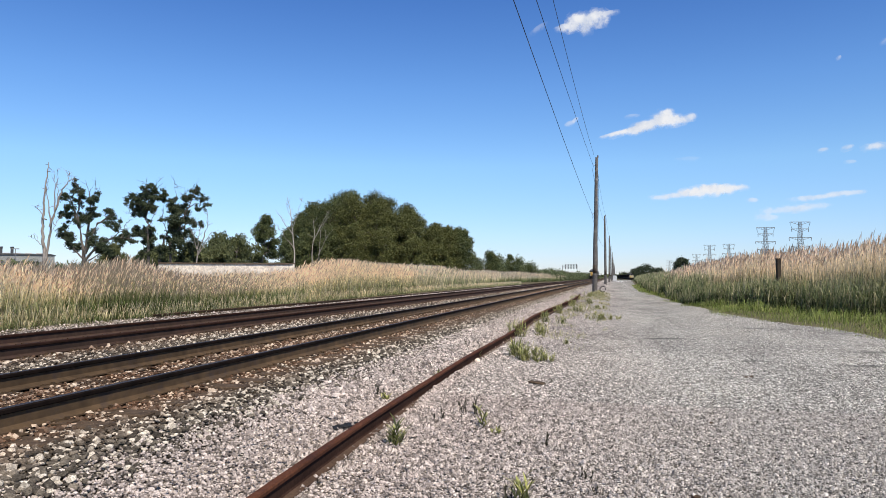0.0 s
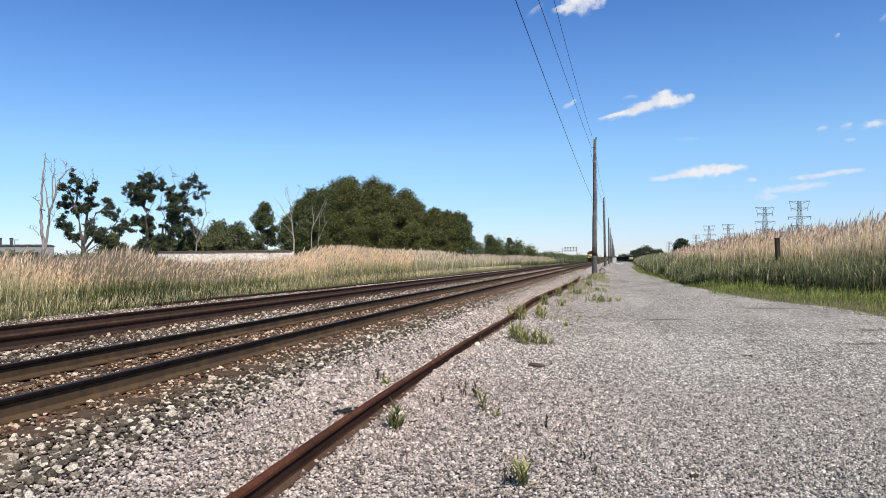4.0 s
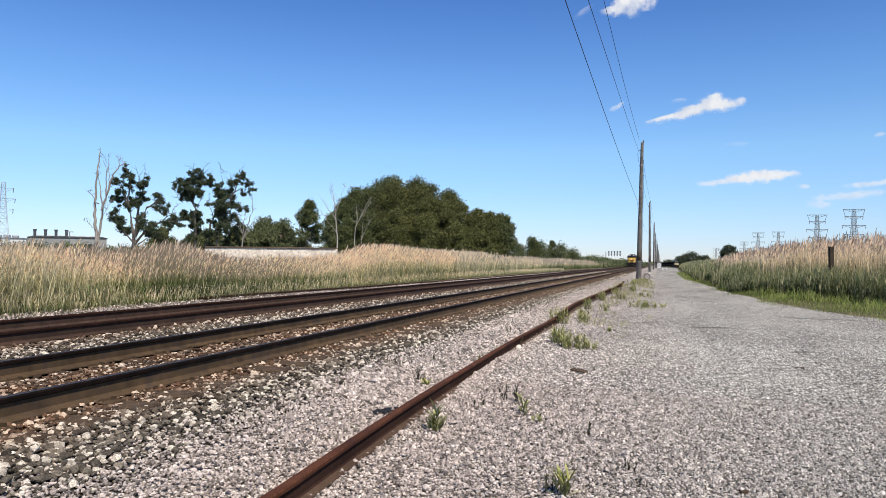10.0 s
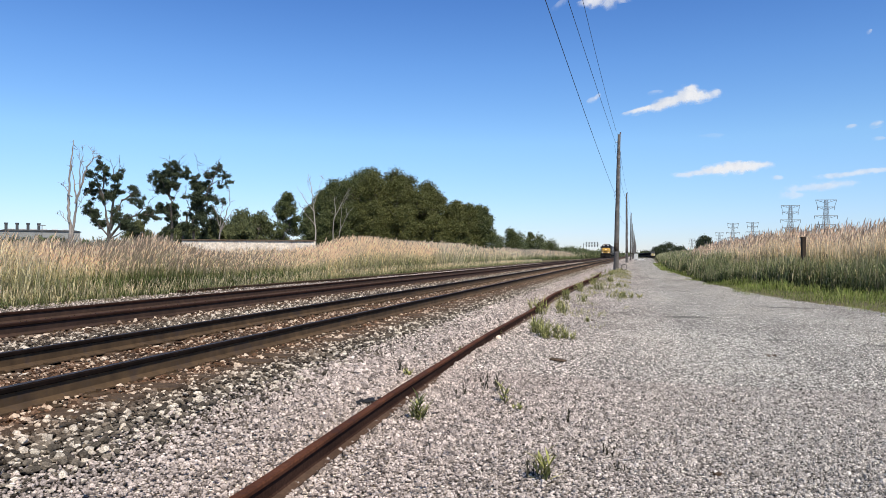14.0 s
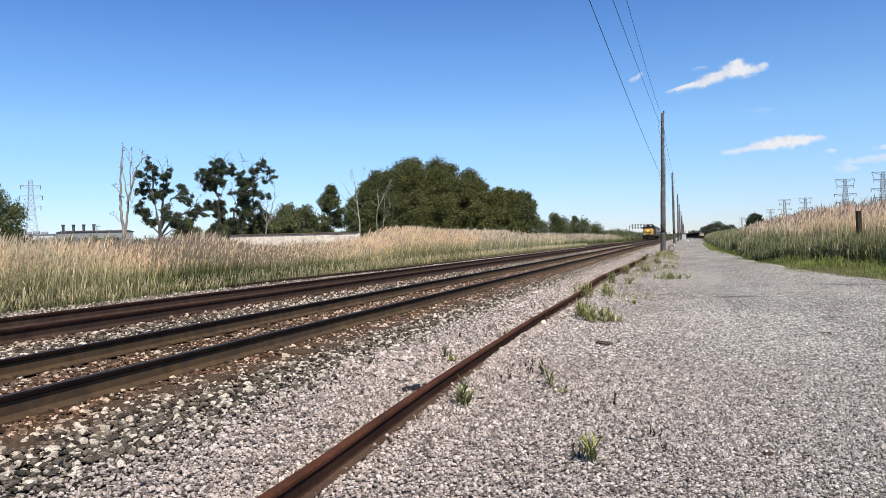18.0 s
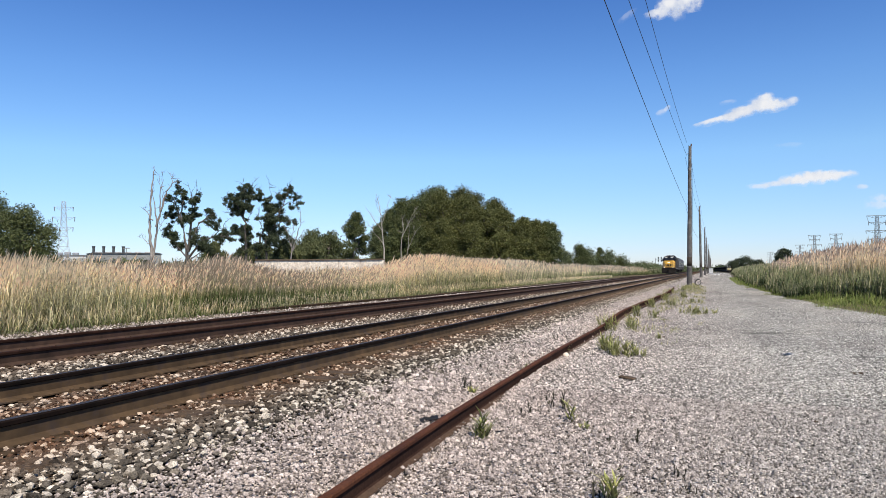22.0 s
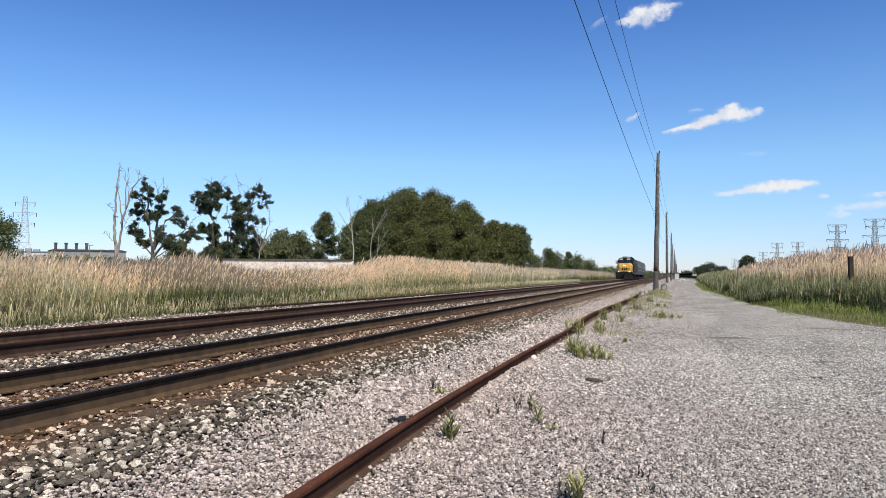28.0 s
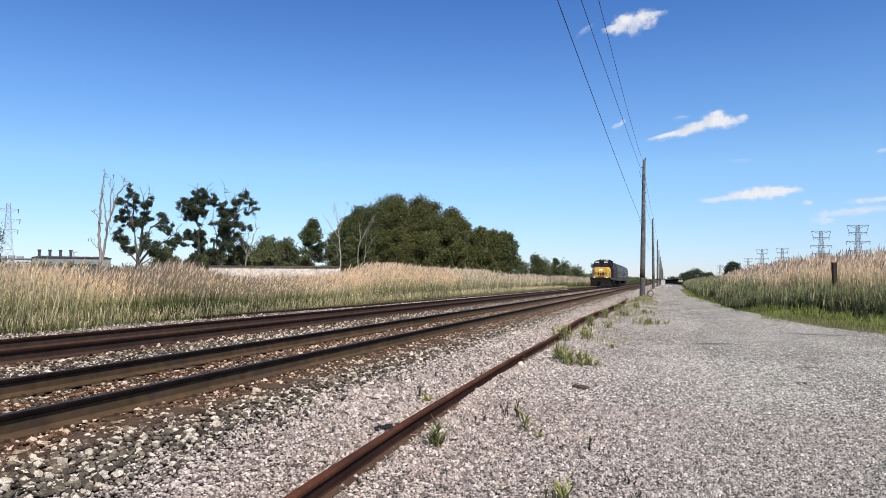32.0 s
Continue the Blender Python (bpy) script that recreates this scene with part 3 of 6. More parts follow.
# a few coarser pieces further up the road, the bank that covers the foot of the loose rail, and the shoulder behind the standpoint
x, y = scatter(9000, -2.2, 8.0, 9.0, 60.0, 1.5)
k = in_view(x, y, 0.03) & (x < np.interp(y, ROAD_Y, ROAD_X))
stones("gravel", x[k], y[k], rng.lognormal(np.log(0.017), 0.3, k.sum()).clip(0.009, 0.034), M_STONE, R_LABEL_S, fine=0)
y = 8.1 + 4.0 * rng.random(3400)
x = np.interp(y, (8, 11.8, 17), (-2.255, -2.345, -2.348)) + 0.05 + np.abs(rng.normal(0, 0.06, len(y)))
stones("gravel", x, y, rng.lognormal(np.log(0.011), 0.3, len(y)), M_STONE, R_LABEL_S, fine=1, lift=np.interp(x - np.interp(y, (8, 11.8, 17), (-2.255, -2.345, -2.348)), (0.05, 0.22), (0.035, 0.0)) * np.interp(y, (8.1, 8.6, 10.5, 12), (0, 1, 1, 0)))
x, y = scatter(9000, -4.3, -2.9, -12.0, 2.6)
k = rng.random(len(x)) < np.interp(x - S * y, (-3.5, -2.95), (1.0, 0.0))
x, y = x[k], y[k]
stones("ballast", x, y, rng.lognormal(np.log(0.021), 0.36, len(x)), M_BALLAST, "angular dark and white ballast stones along the rails", fine=0)
x, y = scatter(44000, -3.7, 5.0, -10.0, 2.7)
k = (rng.random(len(x)) < np.interp(x - S * y, (-3.65, -3.15), (0.0, 1.0))) & (rng.random(len(x)) < np.interp(y, (2.2, 2.7), (1.0, 0.2)))
stones("gravel", x[k], y[k], rng.lognormal(np.log(0.0125), 0.3, k.sum()), M_STONE, R_LABEL_S, fine=0, flat=0.9)

# dark streaks of small chips on the road
M_DARK_CHIPS = island_material("dark_grey_chips", [(0.0, (0.1, 0.092, 0.085)), (1.0, (0.26, 0.24, 0.22))])
for px, py, wx, wy, n, turn in ((1.15, 18.5, 0.55, 0.22, 1500, 0.05), (4.35, 22.6, 1.1, 0.12, 1500, -0.25), (4.1, 13.7, 0.5, 0.16, 700, 0.0), (2.4, 14.0, 0.3, 0.12, 350, 0.0), (-0.4, 19.2, 0.4, 0.3, 500, 0.0), (5.1, 16.2, 0.8, 0.18, 900, 0.1)):
    a, b = rng.normal(0, wx / 2, n), rng.normal(0, wy / 2, n)
    b = b + 0.35 * wy * np.sin(a / wx * 3.1)
    stones("gravel", px + a * math.cos(turn) - b * math.sin(turn), py + a * math.sin(turn) + b * math.cos(turn), rng.uniform(0.006, 0.014, n), M_DARK_CHIPS, "dark streak of small chips on the gravel road", fine=0, flat=0.6, lift=0.006)

# darker stones strewn over the road in loose patches
x, y = scatter(16000, -2.2, 8.0, 9.0, 50.0, 1.5)
patch = np.array([noise.noise((a * 0.7, b * 0.3, 2.0)) + 0.6 * noise.noise((a * 2.6, b * 1.1, 7.0)) for a, b in zip(x, y)])
k = in_view(x, y, 0.03) & (x < np.interp(y, ROAD_Y, ROAD_X) - 0.1) & (patch > -0.05)
stones("gravel", x[k], y[k], rng.lognormal(np.log(0.014), 0.3, k.sum()).clip(0.008, 0.026), M_DARK_CHIPS, "darker grey stones strewn over the gravel road", fine=0, flat=0.9)

# single stones that lie on top, nearest to the standpoint
def loose_pieces(name, parent, mat, count, x, y, low, high):
    shapes = []
    for q in range(7):
        v = STONE_V * (1 + rng.uniform(-0.3, 0.3, (len(STONE_V), 1))) * (1, rng.uniform(0.7, 1.0), rng.uniform(0.5, 0.75))
        shapes.append(mesh_np(name, v, STONE_F, mat))
    for q in range(count):
        ob, s = new(name, shapes[q % 7]), rng.uniform(low, high)
        ob.parent = parent
        ob.matrix_local = pose(x[q], y[q], float(gz(x[q], y[q])) + s * 0.5, rng.uniform(-20, 20), rng.uniform(-20, 20), rng.uniform(0, 360)) @ Matrix.Diagonal((s, s, s, 1))


yy = 3.6 + 5.4 * rng.random(300) ** 1.3
loose_pieces("ballast_stone", bed, M_LUMP, 300, along(rng.uniform(-4.25, -3.2, 300), yy), yy, 0.022, 0.042)
yy = 3.3 + 6.5 * rng.random(300) ** 1.2
loose_pieces("gravel_stone", road, M_COBBLE, 300, rng.uniform(-3.2, 1.8, 300) * (0.4 + yy / 16), yy, 0.01, 0.02)

# ---- tracks ----
RAIL = [(-0.075, 0), (0.075, 0), (0.075, 0.012), (0.022, 0.03), (0.011, 0.042), (0.0135, 0.132), (0.033, 0.142), (0.036, 0.168), (0.029, 0.18), (-0.029, 0.18), (-0.036, 0.168), (-0.033, 0.142), (-0.0135, 0.132), (-0.011, 0.042), (-0.022, 0.03), (-0.075, 0.012)]


def rail_bar(name, path, parent, mats, label="", scale=1.0):
    """A rail of standard section along points of (x, y, z at its foot)."""
    p = np.array(path, float)
    d = np.gradient(p[:, :2], axis=0)
    d /= np.linalg.norm(d, axis=1)[:, None]
    side = np.stack([d[:, 1], -d[:, 0]], 1)
    prof = np.array(RAIL) * scale
    v = np.empty((len(p), len(prof), 3))
    v[..., 0] = p[:, None, 0] + side[:, None, 0] * prof[:, 0]
    v[..., 1] = p[:, None, 1] + side[:, None, 1] * prof[:, 0]
    v[..., 2] = p[:, None, 2] + prof[:, 1]
    n = len(prof)
    i, j = np.meshgrid(np.arange(len(p) - 1), np.arange(n), indexing="ij")
    i, j = i.ravel(), j.ravel()
    f = np.stack([i * n + j, i * n + (j + 1) % n, (i + 1) * n + (j + 1) % n, (i + 1) * n + j], 1)
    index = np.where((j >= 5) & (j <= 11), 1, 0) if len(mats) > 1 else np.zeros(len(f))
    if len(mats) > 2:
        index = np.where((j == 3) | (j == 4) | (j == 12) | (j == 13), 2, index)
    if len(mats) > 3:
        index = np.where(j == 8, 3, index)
    caps = [np.arange(n)[None, ::-1], (np.arange(n) + (len(p) - 1) * n)[None]]
    me = mesh_np(name, v.reshape(-1, 3), [f] + caps, mats, index=np.concatenate([index, [0, 0]]))
    return part(name, me, None, parent, label)


TY = np.concatenate([np.arange(-30, 60, 3.0), np.arange(60, 700, 20.0), [800.0, 1000.0, 1400.0]])
tie_me = bpy.data.meshes.new("sleeper")
_bm = bx(-1.3, 1.3, -0.115, 0.115, -0.16, 0.0, bevel=0.012)
_bm.to_mesh(tie_me), _bm.free()
tie_me.materials.append(M_TIE)
plate_me = bpy.data.meshes.new("tie_plate")
_bm = bx(-0.19, 0.19, -0.1, 0.1, 0.0, 0.014, bevel=0.004)
for sx, sy in ((-0.1, -0.06), (0.1, 0.06), (0.1, -0.06), (-0.1, 0.06)):
    box(_bm, sx - 0.014, sx + 0.014, sy - 0.014, sy + 0.014, 0.014, 0.04)
_bm.to_mesh(plate_me), _bm.free()
plate_me.materials.append(M_RAIL)
anchor_me = bpy.data.meshes.new("rail_anchor")
_bm = bx(-0.095, 0.095, -0.02, 0.02, -0.03, 0.012, bevel=0.006)
_bm.to_mesh(anchor_me), _bm.free()
anchor_me.materials.append(M_RAIL)
turn = math.atan(S)
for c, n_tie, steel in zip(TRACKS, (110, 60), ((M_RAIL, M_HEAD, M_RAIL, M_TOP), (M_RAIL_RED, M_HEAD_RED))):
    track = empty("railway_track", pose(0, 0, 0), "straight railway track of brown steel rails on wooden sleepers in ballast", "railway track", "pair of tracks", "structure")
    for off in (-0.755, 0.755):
        rail_bar("rail", [(along(c + off, y), y, RAIL_TOP - 0.18) for y in TY], track, steel, "brown steel rail with a dark head")
    for k in range(-34, n_tie):
        y = 2.0 + 0.52 * k
        tie = new("sleeper", tie_me)
        tie.parent = track
        tie.matrix_local = pose(along(c, y) + rng.uniform(-0.05, 0.05), y + rng.uniform(-0.03, 0.03), RAIL_TOP - 0.192 + rng.uniform(-0.008, 0.004), 0, rng.uniform(-0.4, 0.4), math.degrees(-turn) + rng.uniform(-1.2, 1.2))
        for off in (-0.755, 0.755):
            pl = new("tie_plate", plate_me)
            pl.parent = track
            pl.matrix_local = pose(along(c + off, y), y, RAIL_TOP - 0.193, 0, 0, math.degrees(-turn))
            if k % 2 and -1 < k < 60:
                an = new("rail_anchor", anchor_me)
                an.parent = track
                an.matrix_local = pose(along(c + off, y + 0.15), y + 0.15, RAIL_TOP - 0.181, 0, 0, math.degrees(-turn))
    ys_ = np.arange(2.0 + 0.52 * n_tie, 320, 0.52)
    _bm = bmesh.new()
    for y in ys_[: 200]:
        x = along(c, y)
        vs = [_bm.verts.new((x + sx * 1.3, y + sy * 0.115, RAIL_TOP - 0.19)) for sx, sy in ((-1, -1), (1, -1), (1, 1), (-1, 1))]
        lo = [_bm.verts.new(v.co - Vector((0, 0, 0.15))) for v in vs]
        _bm.faces.new(vs)
        for q in range(4):
            _bm.faces.new((vs[q], lo[q], lo[(q + 1) % 4], vs[(q + 1) % 4]))
    tagged(part("distant_sleepers", _bm, M_TIE, track), "dark wooden sleepers further down the track", kind="stuff")

# the loose rail that lies between the track and the road, of a lighter section, in two lengths
STUB_Y = (-7, 4.05, 5.5, 7.1, 9.4, 11.8, 17.5, 20, 22.7, 27.8, 32.8, 41, 51)
STUB_X = (-1.75, -2.097, -2.176, -2.239, -2.285, -2.345, -2.348, -2.4, -2.465, -2.4, -2.24, -2.06, -2.24)
stub_y = np.concatenate([np.arange(-7.0, 4.0, 1.0), np.arange(4.0, 24.0, 0.5), np.arange(24, 52, 1.5)])
stub_u = np.convolve(np.pad(np.interp(stub_y, STUB_Y, STUB_X), 2, mode="edge"), np.ones(5) / 5, "valid")
stub = empty("loose_rail", pose(0, 0, 0), "red-brown rusty rail lying loose on the gravel", "rail")
for run, big, lift in ((stub_y <= 18.6, 0.86, 0.0), (stub_y >= 18, 1.05, 0.015)):
    rail_bar("rail_length", [(u, y, 0.058 + lift + np.interp(y, (17, 23, 34, 51), (0, 0.025, 0.04, 0.06))) for u, y in zip(stub_u[run], stub_y[run])], stub, (M_DUSTY, M_RUST, M_WEB_SHADE), scale=big)
# an old rail half sunk at the edge of the reeds
old = empty("sunken_rail", pose(0, 0, 0), "old dark rail half sunk at the edge of the reeds", "rail")
rail_bar("bar", [(along(float(np.interp(y, (21, 26, 33, 45, 60, 160), (-14.6, -14.5, -14.1, -13.9, -13.9, -13.9))) + 0.05 * math.sin(y), y), y, 0.075) for y in np.arange(21, 160, 3.0)], old, (M_RAIL,))

# ---- reeds and grass ----
def reeds(name, x, y, height, mat, label, category, leaves=3, plume=True, width=0.011, lean=0.12, spread=0.5, wind=0.06, lowest=0.15, z=None, plume_share=0.8, broad=1.3, dry=0.0, plume_width=1.45):
    """Stalks with arching leaves and a feathery head, joined into one mesh."""
    n = len(x)
    z0 = gz(x, y) - 0.06 if z is None else z
    r = (rng.random(n) + dry).clip(0, 1)
    a = rng.uniform(0, 6.283, n)
    d = np.stack([np.cos(a), np.sin(a)], 1) * (rng.random(n) * lean * height)[:, None] + np.stack([np.full(n, wind), np.zeros(n)], 1) * height[:, None]
    face = rng.uniform(0, 6.283, n)
    w = width * rng.uniform(0.7, 1.3, n) * np.clip(np.hypot(x, y) / 30, 1, 3.2)
    fx, fy = np.cos(face), np.sin(face)
    V, F, T, H, R = [], [], [], [], []
    count = 0

    def at(h):
        return np.stack([x + d[:, 0] * h ** 1.7, y + d[:, 1] * h ** 1.7, z0 + height * h], 1)

    def strip(points, widths, sx, sy, hs, rr, tip=0):
        nonlocal count
        m = len(points)
        rows = []
        for p, ww in zip(points, widths):
            off = np.stack([sx * ww, sy * ww, np.zeros(n)], 1)
            rows += [p - off, p + off]
        hh = [q for h in hs for q in (h, h)]
        if tip:
            rows, hh = rows[:-2] + [points[-1]], hh[:-1]
        size = len(rows)
        V.append(np.stack(rows, 1).reshape(-1, 3))
        H.append(np.stack(hh, 1).reshape(-1))
        R.append(np.repeat(rr, size))
        b = count + np.arange(n) * size
        for i in range(m - 1 - tip):
            F.append(np.stack([b + 2 * i, b + 2 * i + 1, b + 2 * i + 3, b + 2 * i + 2], 1))
        if tip:
            T.append(np.stack([b + size - 3, b + size - 2, b + size - 1], 1))
        count += size * n

    one = np.ones(n)
    top = 0.86 if plume else 1.0
    if leaves > 2:
        strip([at(0.0), at(0.5), at(top)], [w * 0.6, w * 0.5, w * 0.3], fx, fy, [one * 0, one * 0.5, one * top], r)
    else:
        strip([at(0.25), at(top)], [w * 0.6, w * 0.35], fx, fy, [one * 0.25, one * top], r)
    for k in range(leaves):
        h = lowest + (0.78 - lowest) * rng.random(n) ** 1.3
        b = rng.uniform(0, 6.283, n)
        length = height * rng.uniform(0.14, 0.3, n)
        p0 = at(h)
        out = np.stack([np.cos(b), np.sin(b), np.zeros(n)], 1) * (length * spread)[:, None]
        up = np.stack([np.zeros(n), np.zeros(n), length * rng.uniform(0.5, 1.0, n)], 1)
        p1, p2 = p0 + out * 0.5 + up * 0.7, p0 + out * 1.25 + up * 0.85
        strip([p0, p1, p2], [w * 0.5, w * broad * (1.15 - h), w * 0.05], -np.sin(b), np.cos(b), [h, h, h], (rng.random(n) * 0.5 + r * 0.5 + np.minimum(dry, 0) * 0.5).clip(0, 1), 1)
    if plume:
        q = rng.uniform(0.8, 1.25, n) * (rng.random(n) < plume_share)
        for turn_ in (0, 1.57) if leaves > 3 else (0,):
            sx, sy = np.cos(face + turn_), np.sin(face + turn_)
            strip([at(0.87), at(0.93), at(1.0) + np.stack([one * 0.03, one * 0, one * -0.02], 1)], [w * 0.4, w * plume_width * q, w * 0.3], sx, sy, [one * 0.9, one * 0.97, one * 1.0], r * 0.5, 1)
    me = mesh_np(name, np.concatenate(V), [np.concatenate(F)] + ([np.concatenate(T)] if T else []), mat, {"h": np.concatenate(H), "r": np.concatenate(R)})
    return tagged(new(name, me), label, category, kind="stuff")


def height_noise(x, y, scale, amp):
    return np.array([noise.noise((a * scale, b * scale, 5.0)) for a, b in zip(x, y)]) * amp


def left_front(y):
    return -14.6 - 1.2 * np.interp(y, (0, 30, 60, 120), (0, 0.8, 1.8, 1.4)) + S * y


def bed_of(n, y0, y1, depth0, depth1, power):
    y = y0 + (y1 - y0) * rng.random(n) ** power
    e = depth0 + (depth1 - depth0) * rng.random(n) ** 1.4
    return y, e


L_LABEL = "tall straw-coloured reeds with green lower leaves beside the track"
for n, y0, y1, d0, d1, p, leaves in ((19000, 5, 60, 0, 4.5, 1.2, 4), (14000, 60, 330, 0, 9, 1.3, 1), (22000, 2, 90, 4.5, 24, 1.1, 0), (9000, 90, 330, 9, 45, 1.2, 0)):
    y, e = bed_of(n, y0, y1, d0, d1, p)
    x = left_front(y) - e + rng.normal(0, 0.35, n)
    hgt = 1.75 + 0.25 * np.clip(e / 4, 0, 1) + height_noise(x, y, 0.12, 0.45) + rng.normal(0, 0.16, n)
    hgt = hgt * np.where(e < 0.7, 0.8, 1.0) * np.interp(y, (0, 30, 45, 72, 95, 140, 330), (1.02, 1.02, 1.2, 1.2, 1.06, 1.08, 1.0))
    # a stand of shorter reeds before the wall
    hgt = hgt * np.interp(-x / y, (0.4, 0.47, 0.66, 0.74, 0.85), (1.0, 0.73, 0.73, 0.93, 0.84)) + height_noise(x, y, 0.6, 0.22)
    k = in_view(x, y, 0.12) & ~((x < -21) & (y > 38) & (y < 54))
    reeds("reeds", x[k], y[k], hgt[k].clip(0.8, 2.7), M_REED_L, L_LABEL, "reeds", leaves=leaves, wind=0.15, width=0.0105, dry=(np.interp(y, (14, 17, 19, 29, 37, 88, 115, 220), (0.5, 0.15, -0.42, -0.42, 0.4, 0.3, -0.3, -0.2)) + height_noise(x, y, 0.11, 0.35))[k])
# low grass at their foot
y = 6 + 120 * rng.random(9000) ** 1.5
x = left_front(y) + rng.uniform(-0.4, 0.9, len(y))
reeds("grass", x, y, rng.uniform(0.2, 0.65, len(y)), M_REED_L, "short dry and green grass at the foot of the reeds", "grass", leaves=2, plume=False, width=0.009, lean=0.5)

R_LABEL = "tall reeds with pale brown plumes over pale stalks beside the road"
G_LABEL = "green young reeds along the edge of the road"
for n, y0, y1, d0, d1, p, leaves in ((11000, 22, 75, 1.2, 6, 1.2, 3), (4000, 75, 260, 2.5, 7, 1.3, 2), (17000, 22, 100, 5, 22, 1.1, 0), (6000, 100, 300, 6, 40, 1.2, 0)):
    y, e = bed_of(n, y0, y1, d0, d1, p)
    x = np.interp(y, ROAD_Y, REED_X) + e + rng.normal(0, 0.3, n)
    inner = x - np.interp(y, ROAD_Y, ROAD_X)
    hgt = np.interp(inner, (0.8, 2, 4, 7, 20), (1.7, 2.2, 2.8, 3.1, 3.05)) * np.interp(y, (0, 45, 70, 120), (1, 1.0, 0.86, 0.72)) + height_noise(x, y, 0.17, 0.6) + height_noise(x, y, 0.55, 0.3) + rng.normal(0, 0.2, n)
    k = in_view(x, y, 0.1)
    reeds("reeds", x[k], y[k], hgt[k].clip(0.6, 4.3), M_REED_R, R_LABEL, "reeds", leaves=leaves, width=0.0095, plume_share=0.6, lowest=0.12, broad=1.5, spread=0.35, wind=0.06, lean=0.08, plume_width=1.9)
for n, y0, y1, d0, d1, p, leaves, top in ((7000, 20, 48, -0.5, 3.0, 1.0, 6, 0.85), (9000, 44, 260, -0.3, 3.4, 1.6, 5, 1.25)):
    y, e = bed_of(n, y0, y1, d0, d1, p)
    x = np.interp(y, ROAD_Y, REED_X) + e + rng.normal(0, 0.25, n)
    inner = x - np.interp(y, ROAD_Y, ROAD_X)
    gaps = height_noise(x, y, 0.55, 1.0)
    hgt = top * np.interp(inner, (0.3, 1.2, 3, 8), (0.6, 1.2, 1.6, 1.7)) * (1 + 0.35 * gaps) + rng.normal(0, 0.15, n)
    k = in_view(x, y, 0.1) & (gaps > -0.22)
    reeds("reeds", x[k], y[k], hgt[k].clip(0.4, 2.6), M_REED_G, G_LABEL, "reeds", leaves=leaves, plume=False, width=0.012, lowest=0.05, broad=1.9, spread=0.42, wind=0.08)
y = 14 + 120 * rng.random(52000) ** 1.9
e0, e1 = np.interp(y, ROAD_Y, ROAD_X), np.interp(y, ROAD_Y, REED_X) + 1.2
x = e0 - 0.6 + (e1 - e0 + 0.6) * rng.random(len(y))
tuft = height_noise(x, y, 0.45, 1.0) + height_noise(x, y, 1.6, 0.7)
k = in_view(x, y, 0.1) & (tuft > np.interp(x - e0, (-0.6, 0.1, 1.0), (0.25, -0.3, -0.9)))
x, y, tuft = x[k], y[k], tuft[k]
hgt = rng.uniform(0.06, 0.25, len(y)) * np.clip((x - np.interp(y, ROAD_Y, ROAD_X) + 0.6) / 1.2, 0.45, 1.4) * np.clip(1 + 1.1 * tuft, 0.4, 2.0)
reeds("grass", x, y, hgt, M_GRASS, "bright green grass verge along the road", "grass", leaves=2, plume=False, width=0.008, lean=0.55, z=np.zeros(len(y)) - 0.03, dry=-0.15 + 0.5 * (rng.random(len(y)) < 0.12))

# ---- trees ----
def tube(V, F, pts, radii, n=7):
    """A tapered limb along points, into lists of arrays."""
    p = np.array(pts, float)
    d = np.gradient(p, axis=0)
    d /= np.linalg.norm(d, axis=1)[:, None] + 1e-9
    s = np.cross(d, (0.3, 0.2, 0.93))
    bad = np.linalg.norm(s, axis=1) < 0.1
    s[bad] = np.cross(d[bad], (1, 0, 0))
    s /= np.linalg.norm(s, axis=1)[:, None]
    t = np.cross(d, s)
    a = np.linspace(0, 2 * np.pi, n, endpoint=False)
    ring = p[:, None] + np.array(radii)[:, None, None] * (s[:, None] * np.cos(a)[None, :, None] + t[:, None] * np.sin(a)[None, :, None])
    base = sum(len(v) for v in V)
    V.append(ring.reshape(-1, 3))
    i, j = np.meshgrid(np.arange(len(p) - 1), np.arange(n), indexing="ij")
    i, j = i.ravel(), j.ravel()
    F.append(base + np.stack([i * n + j, i * n + (j + 1) % n, (i + 1) * n + (j + 1) % n, (i + 1) * n + j], 1))


def limb(V, F, a, b, r0, r1, sag=0.1, steps=6, rs=None, n=6):
    """A crooked limb from a to b."""
    rs = rs or rng
    a, b = np.array(a, float), np.array(b, float)
    L = np.linalg.norm(b - a)
    t = np.linspace(0, 1, steps)
    p = a + (b - a) * t[:, None]
    w = rs.normal(0, 0.055 * L, (steps, 3)) * np.sin(np.pi * t)[:, None]
    p += w
    p[:, 2] += sag * L * np.sin(np.pi * t)
    tube(V, F, p, r0 + (r1 - r0) * t ** 0.8, n)
    return p


